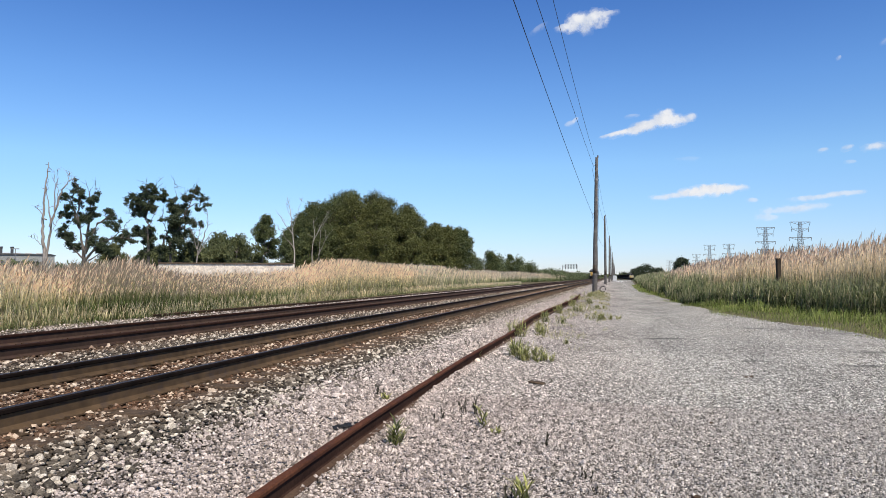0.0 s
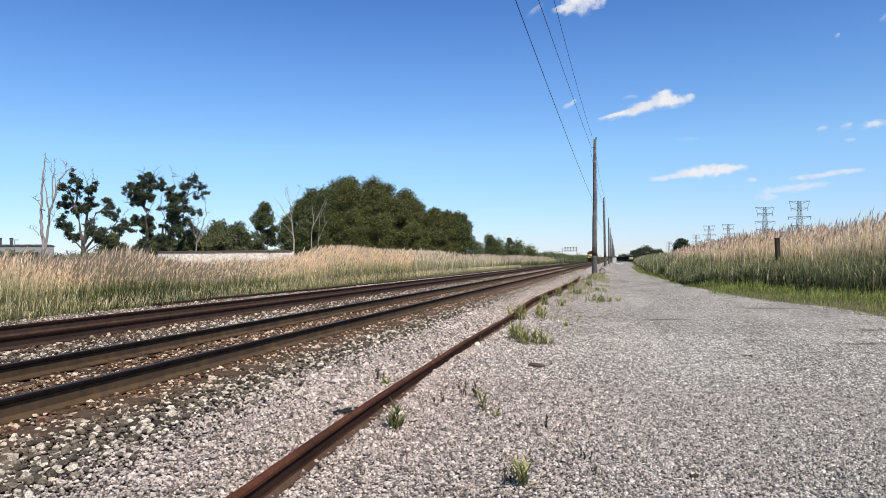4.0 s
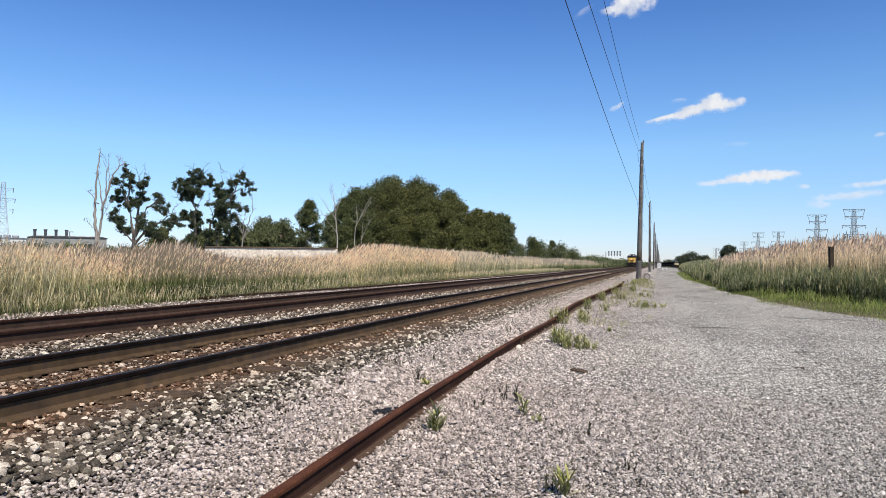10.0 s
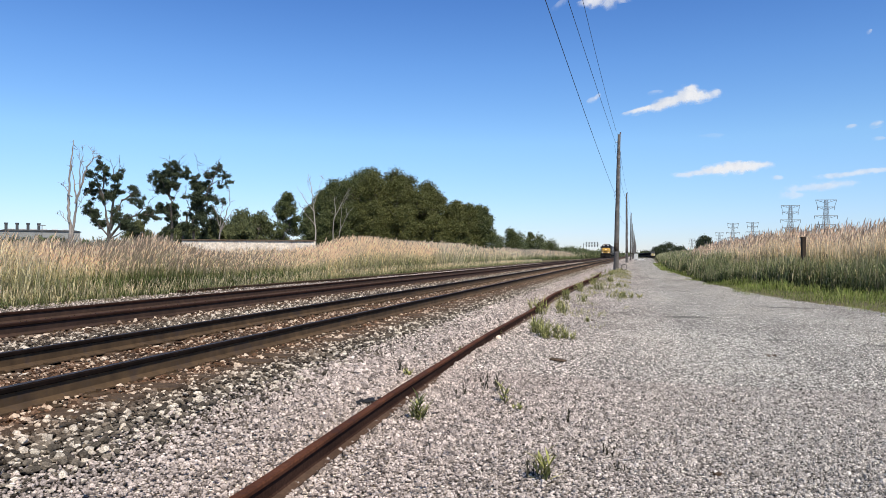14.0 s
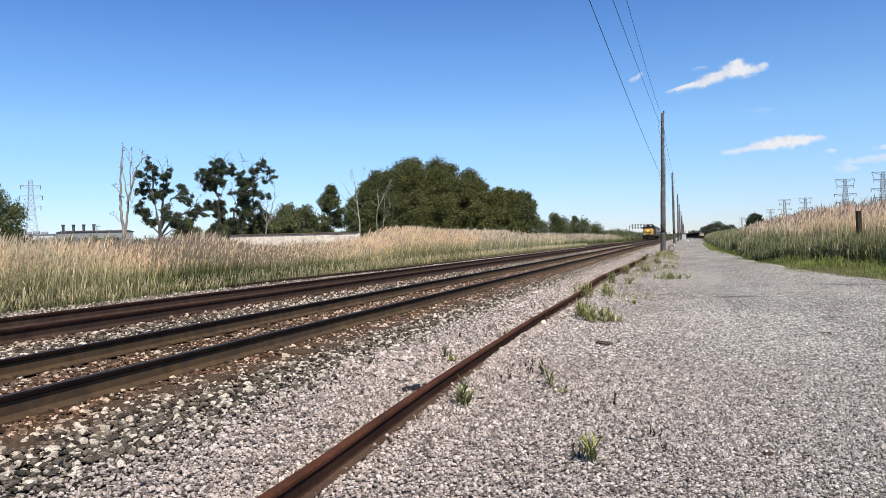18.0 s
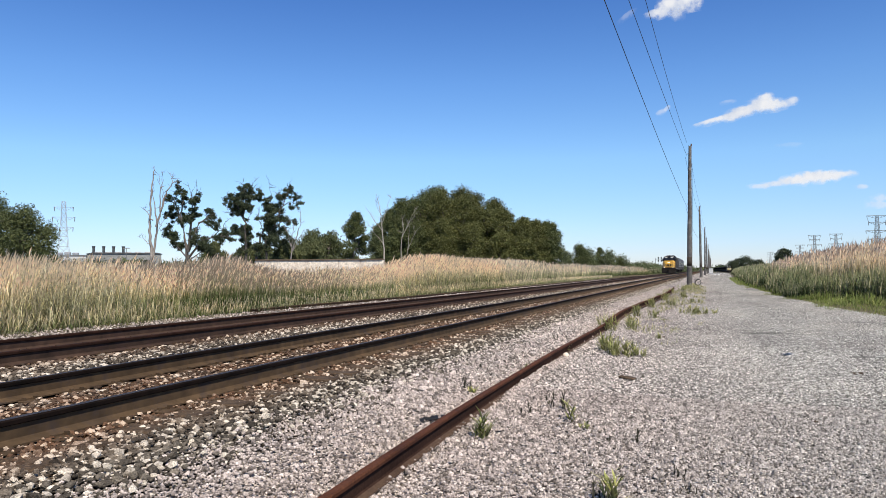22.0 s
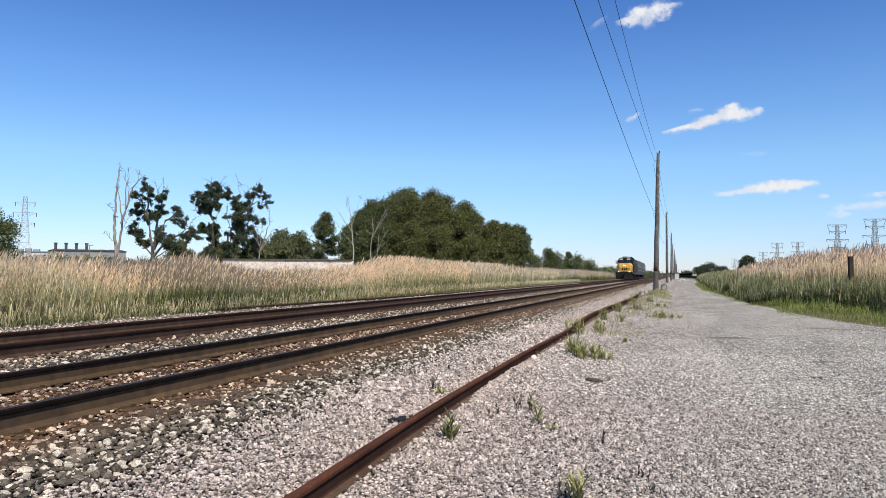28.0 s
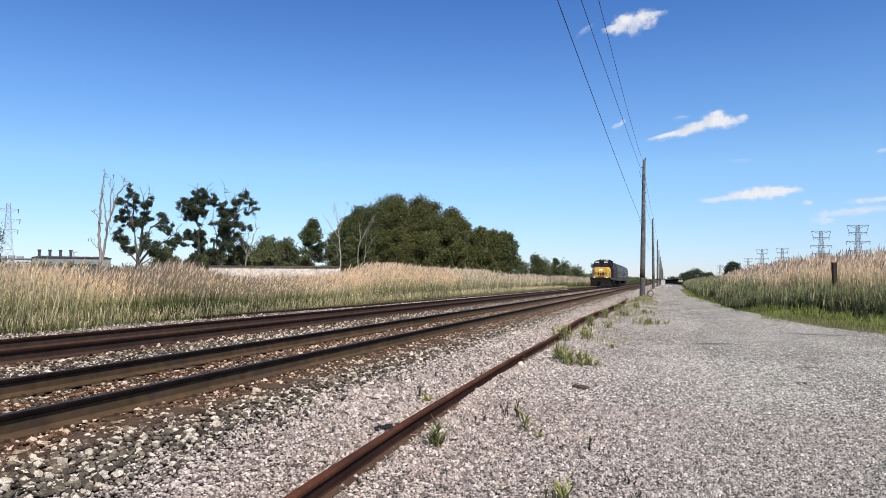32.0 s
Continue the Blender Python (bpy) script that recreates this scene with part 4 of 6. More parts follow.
def leaves_in(clumps, n, size, rs, ragged=False, up=0.25):
    """Leaf sprays in the outer part of ellipsoids, with an uneven outline."""
    c = np.array([q[:3] for q in clumps], float)
    rad = np.array([q[3:6] for q in clumps], float)
    vol = rad.prod(1) ** (2 / 3)
    which = rs.choice(len(c), n, p=vol / vol.sum())
    u = rs.normal(size=(n, 3))
    u /= np.linalg.norm(u, axis=1)[:, None]
    rr = rs.random(n) ** (0.6 if ragged else 0.46) * (1.25 if ragged else 1.06)
    lump = np.array([noise.noise(Vector(a * 2.2) + Vector((i * 3.1, 0, 0))) for a, i in zip(u, which)])
    p = c[which] + u * rad[which] * (rr * (1 + (0.95 if ragged else 0.55) * lump))[:, None]
    V, F = [], []
    for k in range(2):
        q = p + rs.normal(0, size * 0.7, (n, 3))
        d = rs.normal(size=(n, 3)) + (0, 0, up)
        d /= np.linalg.norm(d, axis=1)[:, None]
        s = np.cross(d, rs.normal(size=(n, 3)))
        s /= np.linalg.norm(s, axis=1)[:, None]
        ln = size * rs.uniform(0.6, 1.5, n)[:, None]
        V.append(np.stack([q - d * ln + s * ln * 0.4, q - d * ln * 0.3 - s * ln * 0.6, q + d * ln], 1).reshape(-1, 3))
        F.append(np.arange(n)[:, None] * 3 + np.arange(3) + k * 3 * n)
    return np.concatenate(V), np.concatenate(F)


def tree(base, forks, clumps, leaf_n, leaf_size, leaf_mat, label, seed, trunk_r=0.25, bark=None, name="tree", group="", category="tree", dead=(), up=0.25):
    """A trunk with limbs to each clump of leaves. forks: heights and offsets of the trunk's joints."""
    rs = np.random.default_rng(seed)
    ob = empty(name, pose(base[0], base[1], float(gz(base[0], base[1])) - 0.05), label, category, group)
    V, F = [], []
    joints = [np.array((0, 0, -0.1))] + [np.array(f, float) for f in forks]
    for k in range(len(joints) - 1):
        r0, r1 = trunk_r * (1 - 0.25 * k), trunk_r * (1 - 0.25 * (k + 1))
        limb(V, F, joints[k], joints[k + 1], max(r0, 0.08) * (1.25 if k == 0 else 1), max(r1, 0.07), 0.0, 5, rs, 8)
    for c in clumps:
        c0 = np.array(c[:3], float)
        start = min(joints[1:], key=lambda j: np.linalg.norm(c0 - j) + (3 if j[2] > c0[2] else 0))
        r = trunk_r * 0.34
        p = limb(V, F, start, c0, r, r * 0.3, 0.08, 6, rs)
        for _ in range(2):
            e = c0 + rs.normal(0, 0.55, 3) * np.array(c[3:6])
            limb(V, F, p[rs.integers(3, 6)], e, r * 0.3, 0.012, 0.05, 4, rs, 4)
    for a, b, r in dead:
        p = limb(V, F, a, b, r, r * 0.2, 0.03, 6, rs, 5)
        for _ in range(3):
            q = p[rs.integers(2, 6)]
            limb(V, F, q, q + rs.normal(0, 0.5, 3) + (0, 0, 0.5), r * 0.3, 0.008, 0, 4, rs, 4)
    part("trunk", mesh_np("trunk", np.concatenate(V), np.concatenate(F), bark or M_BARK, smooth=True), None, ob)
    if leaf_n:
        v, f = leaves_in(clumps, leaf_n, leaf_size, rs, up=up)
        part("crown", mesh_np("crown", v, f, leaf_mat), None, ob, "")
    return ob


def crown(h, w, n, rs, low=0.25):
    """Clumps that make up a full round crown of height h and width w."""
    out = []
    for k in range(n):
        t = (k + 0.5) / n
        z = h * (low + (0.92 - low) * t)
        r = w / 2 * math.sin(math.pi * min(1, 0.18 + 0.75 * t)) ** 0.7
        a = rs.uniform(0, 6.283)
        q = w * (rs.uniform(0.1, 0.17) if n > 50 else rs.uniform(0.11, 0.18) if n > 24 else rs.uniform(0.18, 0.28))
        d = max(0, r - q * 0.7) * rs.uniform(0.5, 1.0)
        out.append((d * math.cos(a), d * math.sin(a), z, q, q, q * rs.uniform(0.75, 1.05)))
    return out


def full_tree(x, y, h, w, seed, mat, n=12500, size=0.11, clumps=90, low=0.2, label="dense dark green leafy tree in a grove", group="grove of trees", name="tree", up=0.25):
    rs = np.random.default_rng(seed)
    return tree((x, y), [(rs.uniform(-0.3, 0.3), 0, h * 0.2), (rs.uniform(-0.5, 0.5), 0.2, h * 0.42), (0, 0, h * 0.65)], crown(h, w, clumps, rs, low), n, size, mat, label, seed, 0.12 + h * 0.014, name=name, group=group, up=up)


GROVE = [(-45.2, 97, 8.6, 4.6, M_LEAF_G), (-44.0, 99, 11.2, 5.8, M_LEAF), (-41.6, 97, 12.4, 6.4, M_LEAF), (-39.2, 101, 14.2, 7.2, M_LEAF), (-36.6, 98, 14.1, 7.2, M_LEAF), (-33.8, 101, 14.2, 7.6, M_LEAF_Y), (-31.0, 98, 13.0, 7.2, M_LEAF_Y), (-28.8, 100, 12.0, 6.4, M_LEAF_Y),
         (-26.6, 97, 10.4, 6.2, M_LEAF_Y), (-24.2, 99, 9.0, 6.0, M_LEAF_Y), (-22.6, 100, 8.6, 5.4, M_LEAF_Y), (-21.0, 101, 8.6, 4.8, M_LEAF), (-37.5, 93, 8.6, 5.6, M_LEAF), (-33.5, 92, 8.4, 6, M_LEAF_Y), (-29.5, 92, 8.0, 5.6, M_LEAF_Y), (-25.8, 93, 6.6, 4.8, M_LEAF_Y), (-40.8, 93, 7.4, 4.6, M_LEAF), (-22.8, 95, 5.6, 4.2, M_LEAF_Y),
         (-38.2, 95, 12.2, 7.2, M_LEAF), (-34.8, 95, 12.9, 7.4, M_LEAF_Y), (-31.6, 95, 11.8, 7.2, M_LEAF_Y), (-28.2, 95, 10.2, 6.6, M_LEAF_Y)]
for k, (x, y, h, w, m) in enumerate(GROVE):
    full_tree(x, y, h, w, 100 + k, m, low=0.12 if h < 9 else 0.22)
# the slim tree and the shrubs left of the grove
full_tree(-40.6, 80, 9.0, 3.9, 130, M_LEAF, 9000, 0.1, 40, 0.06, "slim dark green tree standing by itself", "", "tree")
for k, (x, y, h, w) in enumerate([(-47.0, 76, 4.8, 5.0), (-44.4, 77, 6.2, 5.6), (-42.0, 76, 6.0, 5.2), (-50.0, 74, 4.6, 4.6), (-43.2, 71, 4.2, 4.2), (-48.6, 70, 4.4, 3.4), (-41.5, 70, 4.4, 3.4), (-45.6, 59.5, 4.2, 3.4), (-43.4, 60.5, 3.4, 2.8), (-41.4, 61, 3.6, 2.6), (-38.6, 61, 4.4, 3.4), (-36.4, 62, 4.4, 3.2)]):
    full_tree(x, y, h, w, 140 + k, M_LEAF_O, 5200, 0.13, 26, 0.05, "rounded feathery olive-green shrub behind the reeds", "shrubs behind the reeds", "shrub", 1.6)

# gnarled half-dead trees: limbs and clumps by distance across (to the right of the trunk) and height
ACROSS = Vector((0.958, 0.287, 0))       # the way "across" runs, square to the sight line
DEEP = Vector((-0.65, 0.76, 0))


def gnarled(base, limbs, clumps, sprays, leaf_mat, label, seed, bark=None, name="tree", twigs=3, clump_r=0.27):
    """limbs: radius at the root, then (across, height) joints; clumps: (across, height, size)."""
    rs = np.random.default_rng(seed)
    ob = empty(name, pose(base[0], base[1], float(gz(*base)) - 0.05), label, "tree")
    V, F = [], []
    ways = []

    def place(a, h, deep):
        return np.array(ACROSS * a + DEEP * deep + Vector((0, 0, h)))
    for r, *joints in limbs:
        drift = rs.uniform(-0.2, 0.2)
        ctrl = [place(a, h, drift * q) for q, (a, h) in enumerate(joints)]
        pts = []
        for a, b in zip(ctrl, ctrl[1:]):
            for t in np.linspace(0, 1, 5)[:-1]:
                pts.append(a + (b - a) * t + rs.normal(0, 0.035, 3) * min(1, len(pts)))
        pts.append(ctrl[-1])
        tube(V, F, pts, 0.68 * r * (1 - 0.86 * np.linspace(0, 1, len(pts)) ** 0.85), 7)
        ways += pts[2:]
        for _ in range(twigs):
            p = pts[rs.integers(len(pts) // 2, len(pts))]
            q = p + rs.normal(0, 0.32, 3) + (0, 0, 0.28)
            limb(V, F, p, q, 0.028, 0.006, 0.0, 5, rs, 4)
            limb(V, F, (p + q) / 2, (p + q) / 2 + rs.normal(0, 0.25, 3) + (0, 0, 0.15), 0.016, 0.005, 0.0, 4, rs, 4)
    small = []
    ways = np.array(ways)
    for a, h, big in clumps:
        c = place(a, h, rs.uniform(-0.7, 0.7))
        near = ways[np.argmin(np.linalg.norm((ways - c) * (1, 1, 1.3) + (0, 0, 0.2), axis=1))]
        limb(V, F, near, c, 0.04, 0.014, 0.06, 5, rs, 5)
        for _ in range(6):
            q = c + rs.normal(0, 0.25, 3) * big
            limb(V, F, c, q, 0.014, 0.005, 0.0, 4, rs, 4)
            small.append((*q, *(clump_r * big * rs.uniform(0.45, 0.95) * np.array((1, 1, rs.uniform(0.6, 0.95))))))
    part("trunk", mesh_np("trunk", np.concatenate(V), np.concatenate(F), bark or M_BARK, smooth=True), None, ob)
    if small:
        v, f = leaves_in(small, int(sprays * 0.72), 0.08, rs, True)
        part("crown", mesh_np("crown", v, f, leaf_mat), None, ob)
    return ob


gnarled((-44.3, 54), [(0.34, (0.0, -0.1), (0.0, 3.1), (-0.2, 4.5), (-0.4, 5.5)), (0.17, (-0.4, 5.4), (-0.85, 6.8), (-1.3, 8.0), (-1.75, 8.3)), (0.16, (-0.4, 5.4), (-0.65, 6.6), (-0.4, 7.8), (-0.65, 8.9), (-0.85, 9.4)), (0.2, (0.05, 3.4), (0.4, 5.8), (0.6, 7.0), (0.75, 8.0)), (0.08, (0.55, 6.9), (0.35, 8.0), (0.25, 8.8)), (0.05, (0.75, 8.0), (0.9, 9.1)), (0.2, (0.1, 3.2), (1.1, 5.8), (2.1, 6.4), (2.6, 6.7)), (0.17, (0.1, 2.6), (1.4, 4.2), (2.8, 4.6), (4.0, 4.4)), (0.08, (2.2, 4.5), (3.2, 5.2), (3.5, 5.9)), (0.12, (-0.1, 2.8), (-0.9, 3.6), (-1.6, 4.8)), (0.1, (0.1, 2.4), (1.2, 3.1), (2.0, 3.4))],
        [(-1.7, 8.1, 0.9), (-1.4, 7.2, 0.9), (-1.95, 6.6, 0.8), (-1.3, 6.3, 0.9), (-0.6, 8.6, 0.8), (-0.35, 8.2, 0.8), (-0.45, 7.6, 0.7), (-0.85, 9.2, 0.6), (0.75, 8.1, 0.9), (0.5, 7.5, 1.0), (0.4, 7.0, 0.9), (0.75, 6.6, 0.8), (0.1, 6.3, 0.9), (-0.3, 6.4, 0.8), (-0.6, 6.0, 1.0), (2.25, 6.5, 0.9), (2.55, 6.0, 0.9), (1.8, 6.1, 0.7), (2.65, 5.4, 0.8), (3.4, 4.8, 0.9), (3.9, 4.4, 0.8), (3.1, 4.4, 0.8), (2.6, 4.5, 0.7), (1.1, 4.4, 1.1), (1.4, 3.9, 1.1), (0.6, 4.8, 1.0), (-1.5, 5.0, 1.0), (-1.1, 4.5, 1.0), (-0.9, 3.9, 1.0), (-1.75, 4.6, 0.9), (-1.3, 4.1, 1.0), (-0.6, 3.7, 0.9), (1.9, 3.7, 1.1), (1.3, 3.4, 1.0)],
        16500, M_LEAF_D, "gnarled half-dead tree with clumps of dark leaves", 201)
gnarled((-39.4, 56), [(0.26, (0.0, -0.1), (0.0, 3.2), (-0.1, 4.5), (-0.15, 5.8), (-0.4, 6.5)), (0.14, (-0.4, 6.4), (-0.8, 7.4), (-1.4, 8.1)), (0.14, (-0.3, 6.2), (-0.1, 7.6), (0.0, 9.0)), (0.1, (-0.1, 7.0), (0.5, 8.0), (1.2, 8.6)), (0.06, (-0.2, 5.2), (0.4, 6.6), (0.65, 7.4)), (0.04, (-0.6, 6.7), (-1.5, 6.7), (-2.0, 6.9)), (0.035, (0.0, 8.6), (-0.35, 9.6)), (0.035, (0.4, 8.2), (0.75, 9.6)), (0.07, (0.0, 4.4), (-0.5, 5.0))],
        [(0.0, 9.1, 1.0), (-0.15, 8.5, 1.0), (0.5, 8.6, 0.9), (1.15, 8.6, 0.8), (1.35, 8.1, 0.6), (-0.8, 8.0, 0.9), (-1.55, 8.2, 0.9), (-1.35, 7.6, 0.9), (-0.85, 7.5, 1.0), (-0.15, 7.8, 1.1), (0.5, 8.0, 0.9), (-1.05, 6.95, 0.9), (-0.15, 7.1, 1.1), (-0.5, 8.4, 0.9), (0.2, 7.1, 0.9), (-0.35, 6.7, 0.9), (-0.3, 5.3, 1.1), (-0.65, 5.0, 1.0), (0.2, 5.4, 0.9), (-0.15, 4.8, 1.0), (-0.8, 5.5, 0.8), (-0.5, 4.5, 1.0), (0.3, 3.7, 1.0), (-0.6, 3.4, 0.9)],
        13000, M_LEAF_D, "tall crooked tree with dark leaf clumps along its trunk", 202)
gnarled((-38.0, 57), [(0.2, (-0.9, -0.1), (-0.8, 3.3), (-0.3, 5.0), (0.35, 7.0), (0.5, 8.3)), (0.2, (0.1, -0.1), (0.0, 4.1), (1.0, 6.1), (1.7, 7.8), (2.2, 9.0)), (0.08, (1.4, 7.2), (2.2, 7.8), (3.0, 7.5)), (0.08, (0.4, 5.0), (1.5, 6.0), (2.5, 5.9)), (0.05, (-0.3, 5.2), (-0.75, 6.4), (-0.7, 7.2)), (0.035, (0.5, 8.2), (0.35, 9.4)), (0.035, (1.6, 7.8), (1.2, 8.8))],
        [(0.35, 8.1, 1.0), (0.2, 7.3, 1.0), (0.5, 6.8, 1.1), (0.0, 6.3, 1.1), (0.7, 6.1, 1.1), (-0.15, 5.6, 1.0), (0.35, 5.5, 1.2), (1.0, 7.0, 0.9), (1.35, 8.0, 0.8), (1.7, 8.3, 0.8), (2.25, 9.0, 0.8), (2.0, 8.5, 0.8), (2.7, 8.0, 0.8), (3.05, 7.5, 0.7), (2.5, 7.3, 0.7), (1.2, 6.3, 1.0), (1.7, 6.1, 0.8), (2.5, 5.9, 0.8), (0.0, 7.0, 1.0), (0.75, 7.5, 1.0), (1.0, 5.6, 1.0), (0.7, 5.0, 1.2), (0.0, 4.8, 1.2), (1.35, 5.1, 1.0), (0.4, 4.3, 1.2), (1.7, 4.4, 1.2), (2.4, 4.1, 1.1), (-1.0, 3.6, 1.1), (0.9, 3.7, 1.3)],
        16000, M_LEAF_D, "crooked leafy tree with an open crown", 203)
gnarled((-35.6, 57.5), [(0.12, (0.0, -0.1), (0.0, 3.4), (-0.3, 4.6), (-0.5, 5.5)), (0.11, (0.05, 3.2), (0.5, 4.8), (0.8, 5.8), (0.75, 7.0)), (0.09, (0.1, 3.2), (0.6, 4.2), (1.2, 5.2)), (0.07, (0.0, 3.6), (0.05, 4.8), (0.35, 5.7))], [], 0, None, "bare grey dead stems among the shrubs", 204, M_GREYDEAD, "dead_tree")
gnarled((-46.5, 52), [(0.26, (-0.1, -0.1), (-0.05, 3.2), (-0.15, 5.1), (-0.2, 6.6), (-0.1, 8.6), (0.1, 10.2), (0.15, 11.0)), (0.22, (0.1, -0.1), (0.15, 3.3), (0.45, 5.5), (0.25, 7.0), (0.05, 8.8)), (0.17, (0.4, 5.4), (0.95, 7.3), (1.35, 8.6), (1.9, 9.2), (2.4, 9.7)), (0.1, (0.75, 6.7), (0.75, 8.6), (0.95, 10.0)), (0.09, (0.1, 6.0), (-0.4, 6.7), (-0.85, 7.1)), (0.06, (-0.1, 3.8), (-0.6, 4.2), (-1.1, 4.5)), (0.06, (0.3, 4.6), (0.8, 5.4), (1.0, 5.9)), (0.07, (0.95, 7.3), (1.0, 8.4), (0.7, 9.4)), (0.05, (1.9, 9.2), (1.8, 9.8), (2.1, 10.1))], [], 0, None, "bare grey dead tree with upright limbs", 205, M_GREYDEAD, "dead_tree", 4)
gnarled((-36.7, 80), [(0.16, (0.1, -0.1), (0.0, 4.0), (-0.2, 6.6), (-0.3, 8.6), (-0.8, 10.8)), (0.09, (-0.2, 6.2), (-1.1, 7.4), (-2.3, 9.2)), (0.06, (-0.2, 7.2), (0.3, 9.0), (0.9, 10.8)), (0.05, (-0.3, 8.0), (-0.9, 9.2), (-1.1, 10.0)), (0.05, (-0.1, 4.6), (-1.4, 6.2), (-2.0, 7.0))], [], 0, None, "slender white dead tree before the grove", 206, M_DEAD, "dead_tree")
gnarled((-36.8, 85), [(0.13, (0.0, -0.1), (0.1, 4.0), (0.3, 6.8), (0.2, 8.4)), (0.07, (0.2, 5.6), (1.2, 7.6), (2.4, 9.0)), (0.06, (0.7, 6.6), (1.6, 8.4), (2.2, 9.6)), (0.06, (1.1, -0.1), (1.0, 4.0), (1.2, 7.0), (1.9, 8.6)), (0.05, (1.0, 4.0), (1.8, 6.0), (2.8, 7.2))], [], 0, None, "slender white dead trees at the edge of the grove", 207, M_DEAD, "dead_tree")
# the tree at the far left, small trees down the line, and those across the road
full_tree(-71.9, 60.5, 8.7, 8.4, 210, M_LEAF, 11000, 0.12, 44, 0.12, "broad dark green tree behind the reeds", "")
full_tree(-77.5, 61, 10.5, 8.0, 211, M_LEAF, 11000, 0.12, 44, 0.15, "broad dark green tree behind the reeds", "")
for k, (x, y, h, w, m) in enumerate([(-29.4, 158, 5.6, 5.5, M_LEAF_G), (-26.6, 160, 7.2, 4.4, M_LEAF), (-25.4, 162, 5.8, 6.4, M_LEAF_G), (-25.0, 180, 7.2, 2.6, M_LEAF), (-23.0, 181, 6.0, 5.6, M_LEAF_G), (-20.4, 184, 4.6, 6.4, M_LEAF), (-28, 190, 4.4, 6, M_LEAF_G)]):
    full_tree(x, y, h, w, 220 + k, m, 3200, 0.15, 24, 0.06, "small green tree in the scrub along the line", "trees along the line")
for k, (x, y, h, w) in enumerate([(35.4, 400, 12.6, 11), (24, 850, 11.0, 18), (37.5, 860, 15.5, 26), (50, 850, 12, 20), (31, 870, 13.5, 20), (20, 1300, 9, 24)]):
    full_tree(x, y, h, w, 240 + k, M_LEAF_D, 5000, 0.012 * h + 0.2, 40, 0.04, "round dark green tree far beyond the reeds", "distant trees")

# ---- pole line ----
M_GLASS_INS = mottled("brown_glazed_insulator", (0.09, 0.05, 0.035), (0.12, 0.07, 0.05), 8.0, 50.0, 0.3, bumpy=0)
M_GALV = mottled("galvanised_steel", (0.3, 0.31, 0.32), (0.4, 0.41, 0.42), 1.0, 20.0, 0.55, 0.6, 0.1)
M_TOWER = mottled("weathered_tower_steel", (0.16, 0.165, 0.17), (0.24, 0.245, 0.25), 0.3, 4.0, 0.7, 0.3, 0)
POLE_H = 10.8
POLES = [(-2.39, -4.0)] + [(-1.44 + 0.0052 * 58.0 * k, 59.5 + 58.0 * k) for k in range(12)]
ATTACH = ((-0.16, 6.3), (-0.14, 10.2), (0.1, 11.12))       # the three cables on a pole: offset and height
CABLES = ((0.000371, -0.059, 8.34), (0.000214, 0.0118, 8.79), (0.00072, -0.0514, 11.8))     # height along y of the nearest spans
pole_first = None
for k, (px, py) in enumerate(POLES):
    z = float(gz(px, py))
    if pole_first is None:
        pole = empty("utility_pole", pose(px, py, z), "weathered grey-brown wooden utility pole beside the gravel road", "utility pole", "line of utility poles")
        V, F = [], []
        tz = np.array([-0.5, 0.0, 2, 4, 6, 8, 10, POLE_H])
        tube(V, F, [(0.012 * math.sin(q * 1.3), 0.01 * math.cos(q), q) for q in tz], 0.205 - 0.0085 * tz, 14)
        f = np.concatenate(F)
        v = np.concatenate(V + [np.array([(0, 0, POLE_H + 0.03)])])
        cap = np.array([[len(v) - 15 + q, len(v) - 15 + (q + 1) % 14, len(v) - 1] for q in range(14)])
        part("shaft", mesh_np("shaft", v, [f, cap], M_POLE, smooth=True), None, pole)
        part("tarred_band", rd((0, 0, 1.5), (0, 0, 2.2), 0.2, 0.194, 14), M_DARKWOOD, pole, "black sleeve round the pole", smooth=True)
        bm = rd((0.1, 0, POLE_H - 0.35), (0.1, 0, POLE_H + 0.06), 0.025, n=6)
        part("pin", bm, M_GALV, pole)
        bm = rd((0.1, 0, POLE_H + 0.02), (0.1, 0, POLE_H + 0.1), 0.07, 0.05, 10)
        rod(bm, (0.1, 0, POLE_H + 0.1), (0.1, 0, POLE_H + 0.17), 0.045, 0.06, 10)
        part("insulator", bm, M_GLASS_INS, pole, "brown insulator on the pole top")
        for sx, h in ((-0.16, 10.2), (0.15, 9.4), (0.15, 8.2), (-0.16, 6.3)):
            bm = rd((sx * 0.4, 0, h), (sx * 1.25, 0, h), 0.03, 0.04, 8)
            part("bracket", bm, M_GALV, pole)
        bm = bmesh.new()
        rod(bm, (0.16, -0.05, 9.3), (0.2, -0.05, 6.4), 0.012, n=5)
        rod(bm, (0.2, -0.05, 6.4), (0.19, -0.04, 0.1), 0.012, n=5)
        part("ground_wire", bm, M_WIRE, pole)
        pole_first = pole
    else:
        lean = (0, 1.1, -0.4, 0.5, -0.3, 0.4, 0.2, -0.5, 0.3, 0, 0.2, -0.2, 0.1)[k]
        copy_thing(pole_first, pose(px, py, z, 0, lean, 0))
for c, (dx, h) in enumerate(ATTACH):
    cable = empty("overhead_cable", pose(0, 0, 0), "thin black cable strung along the utility poles", "cable", "overhead cables")
    bend = CABLES[c]
    spans = [[(-2.33 + 0.01483 * y, y, np.polyval(bend, y)) for y in np.linspace(-4.0, POLES[1][1], 21)]]
    for k in range(1, 8):
        a, b = np.array((POLES[k][0] + dx, POLES[k][1], h)), np.array((POLES[k + 1][0] + dx, POLES[k + 1][1], h))
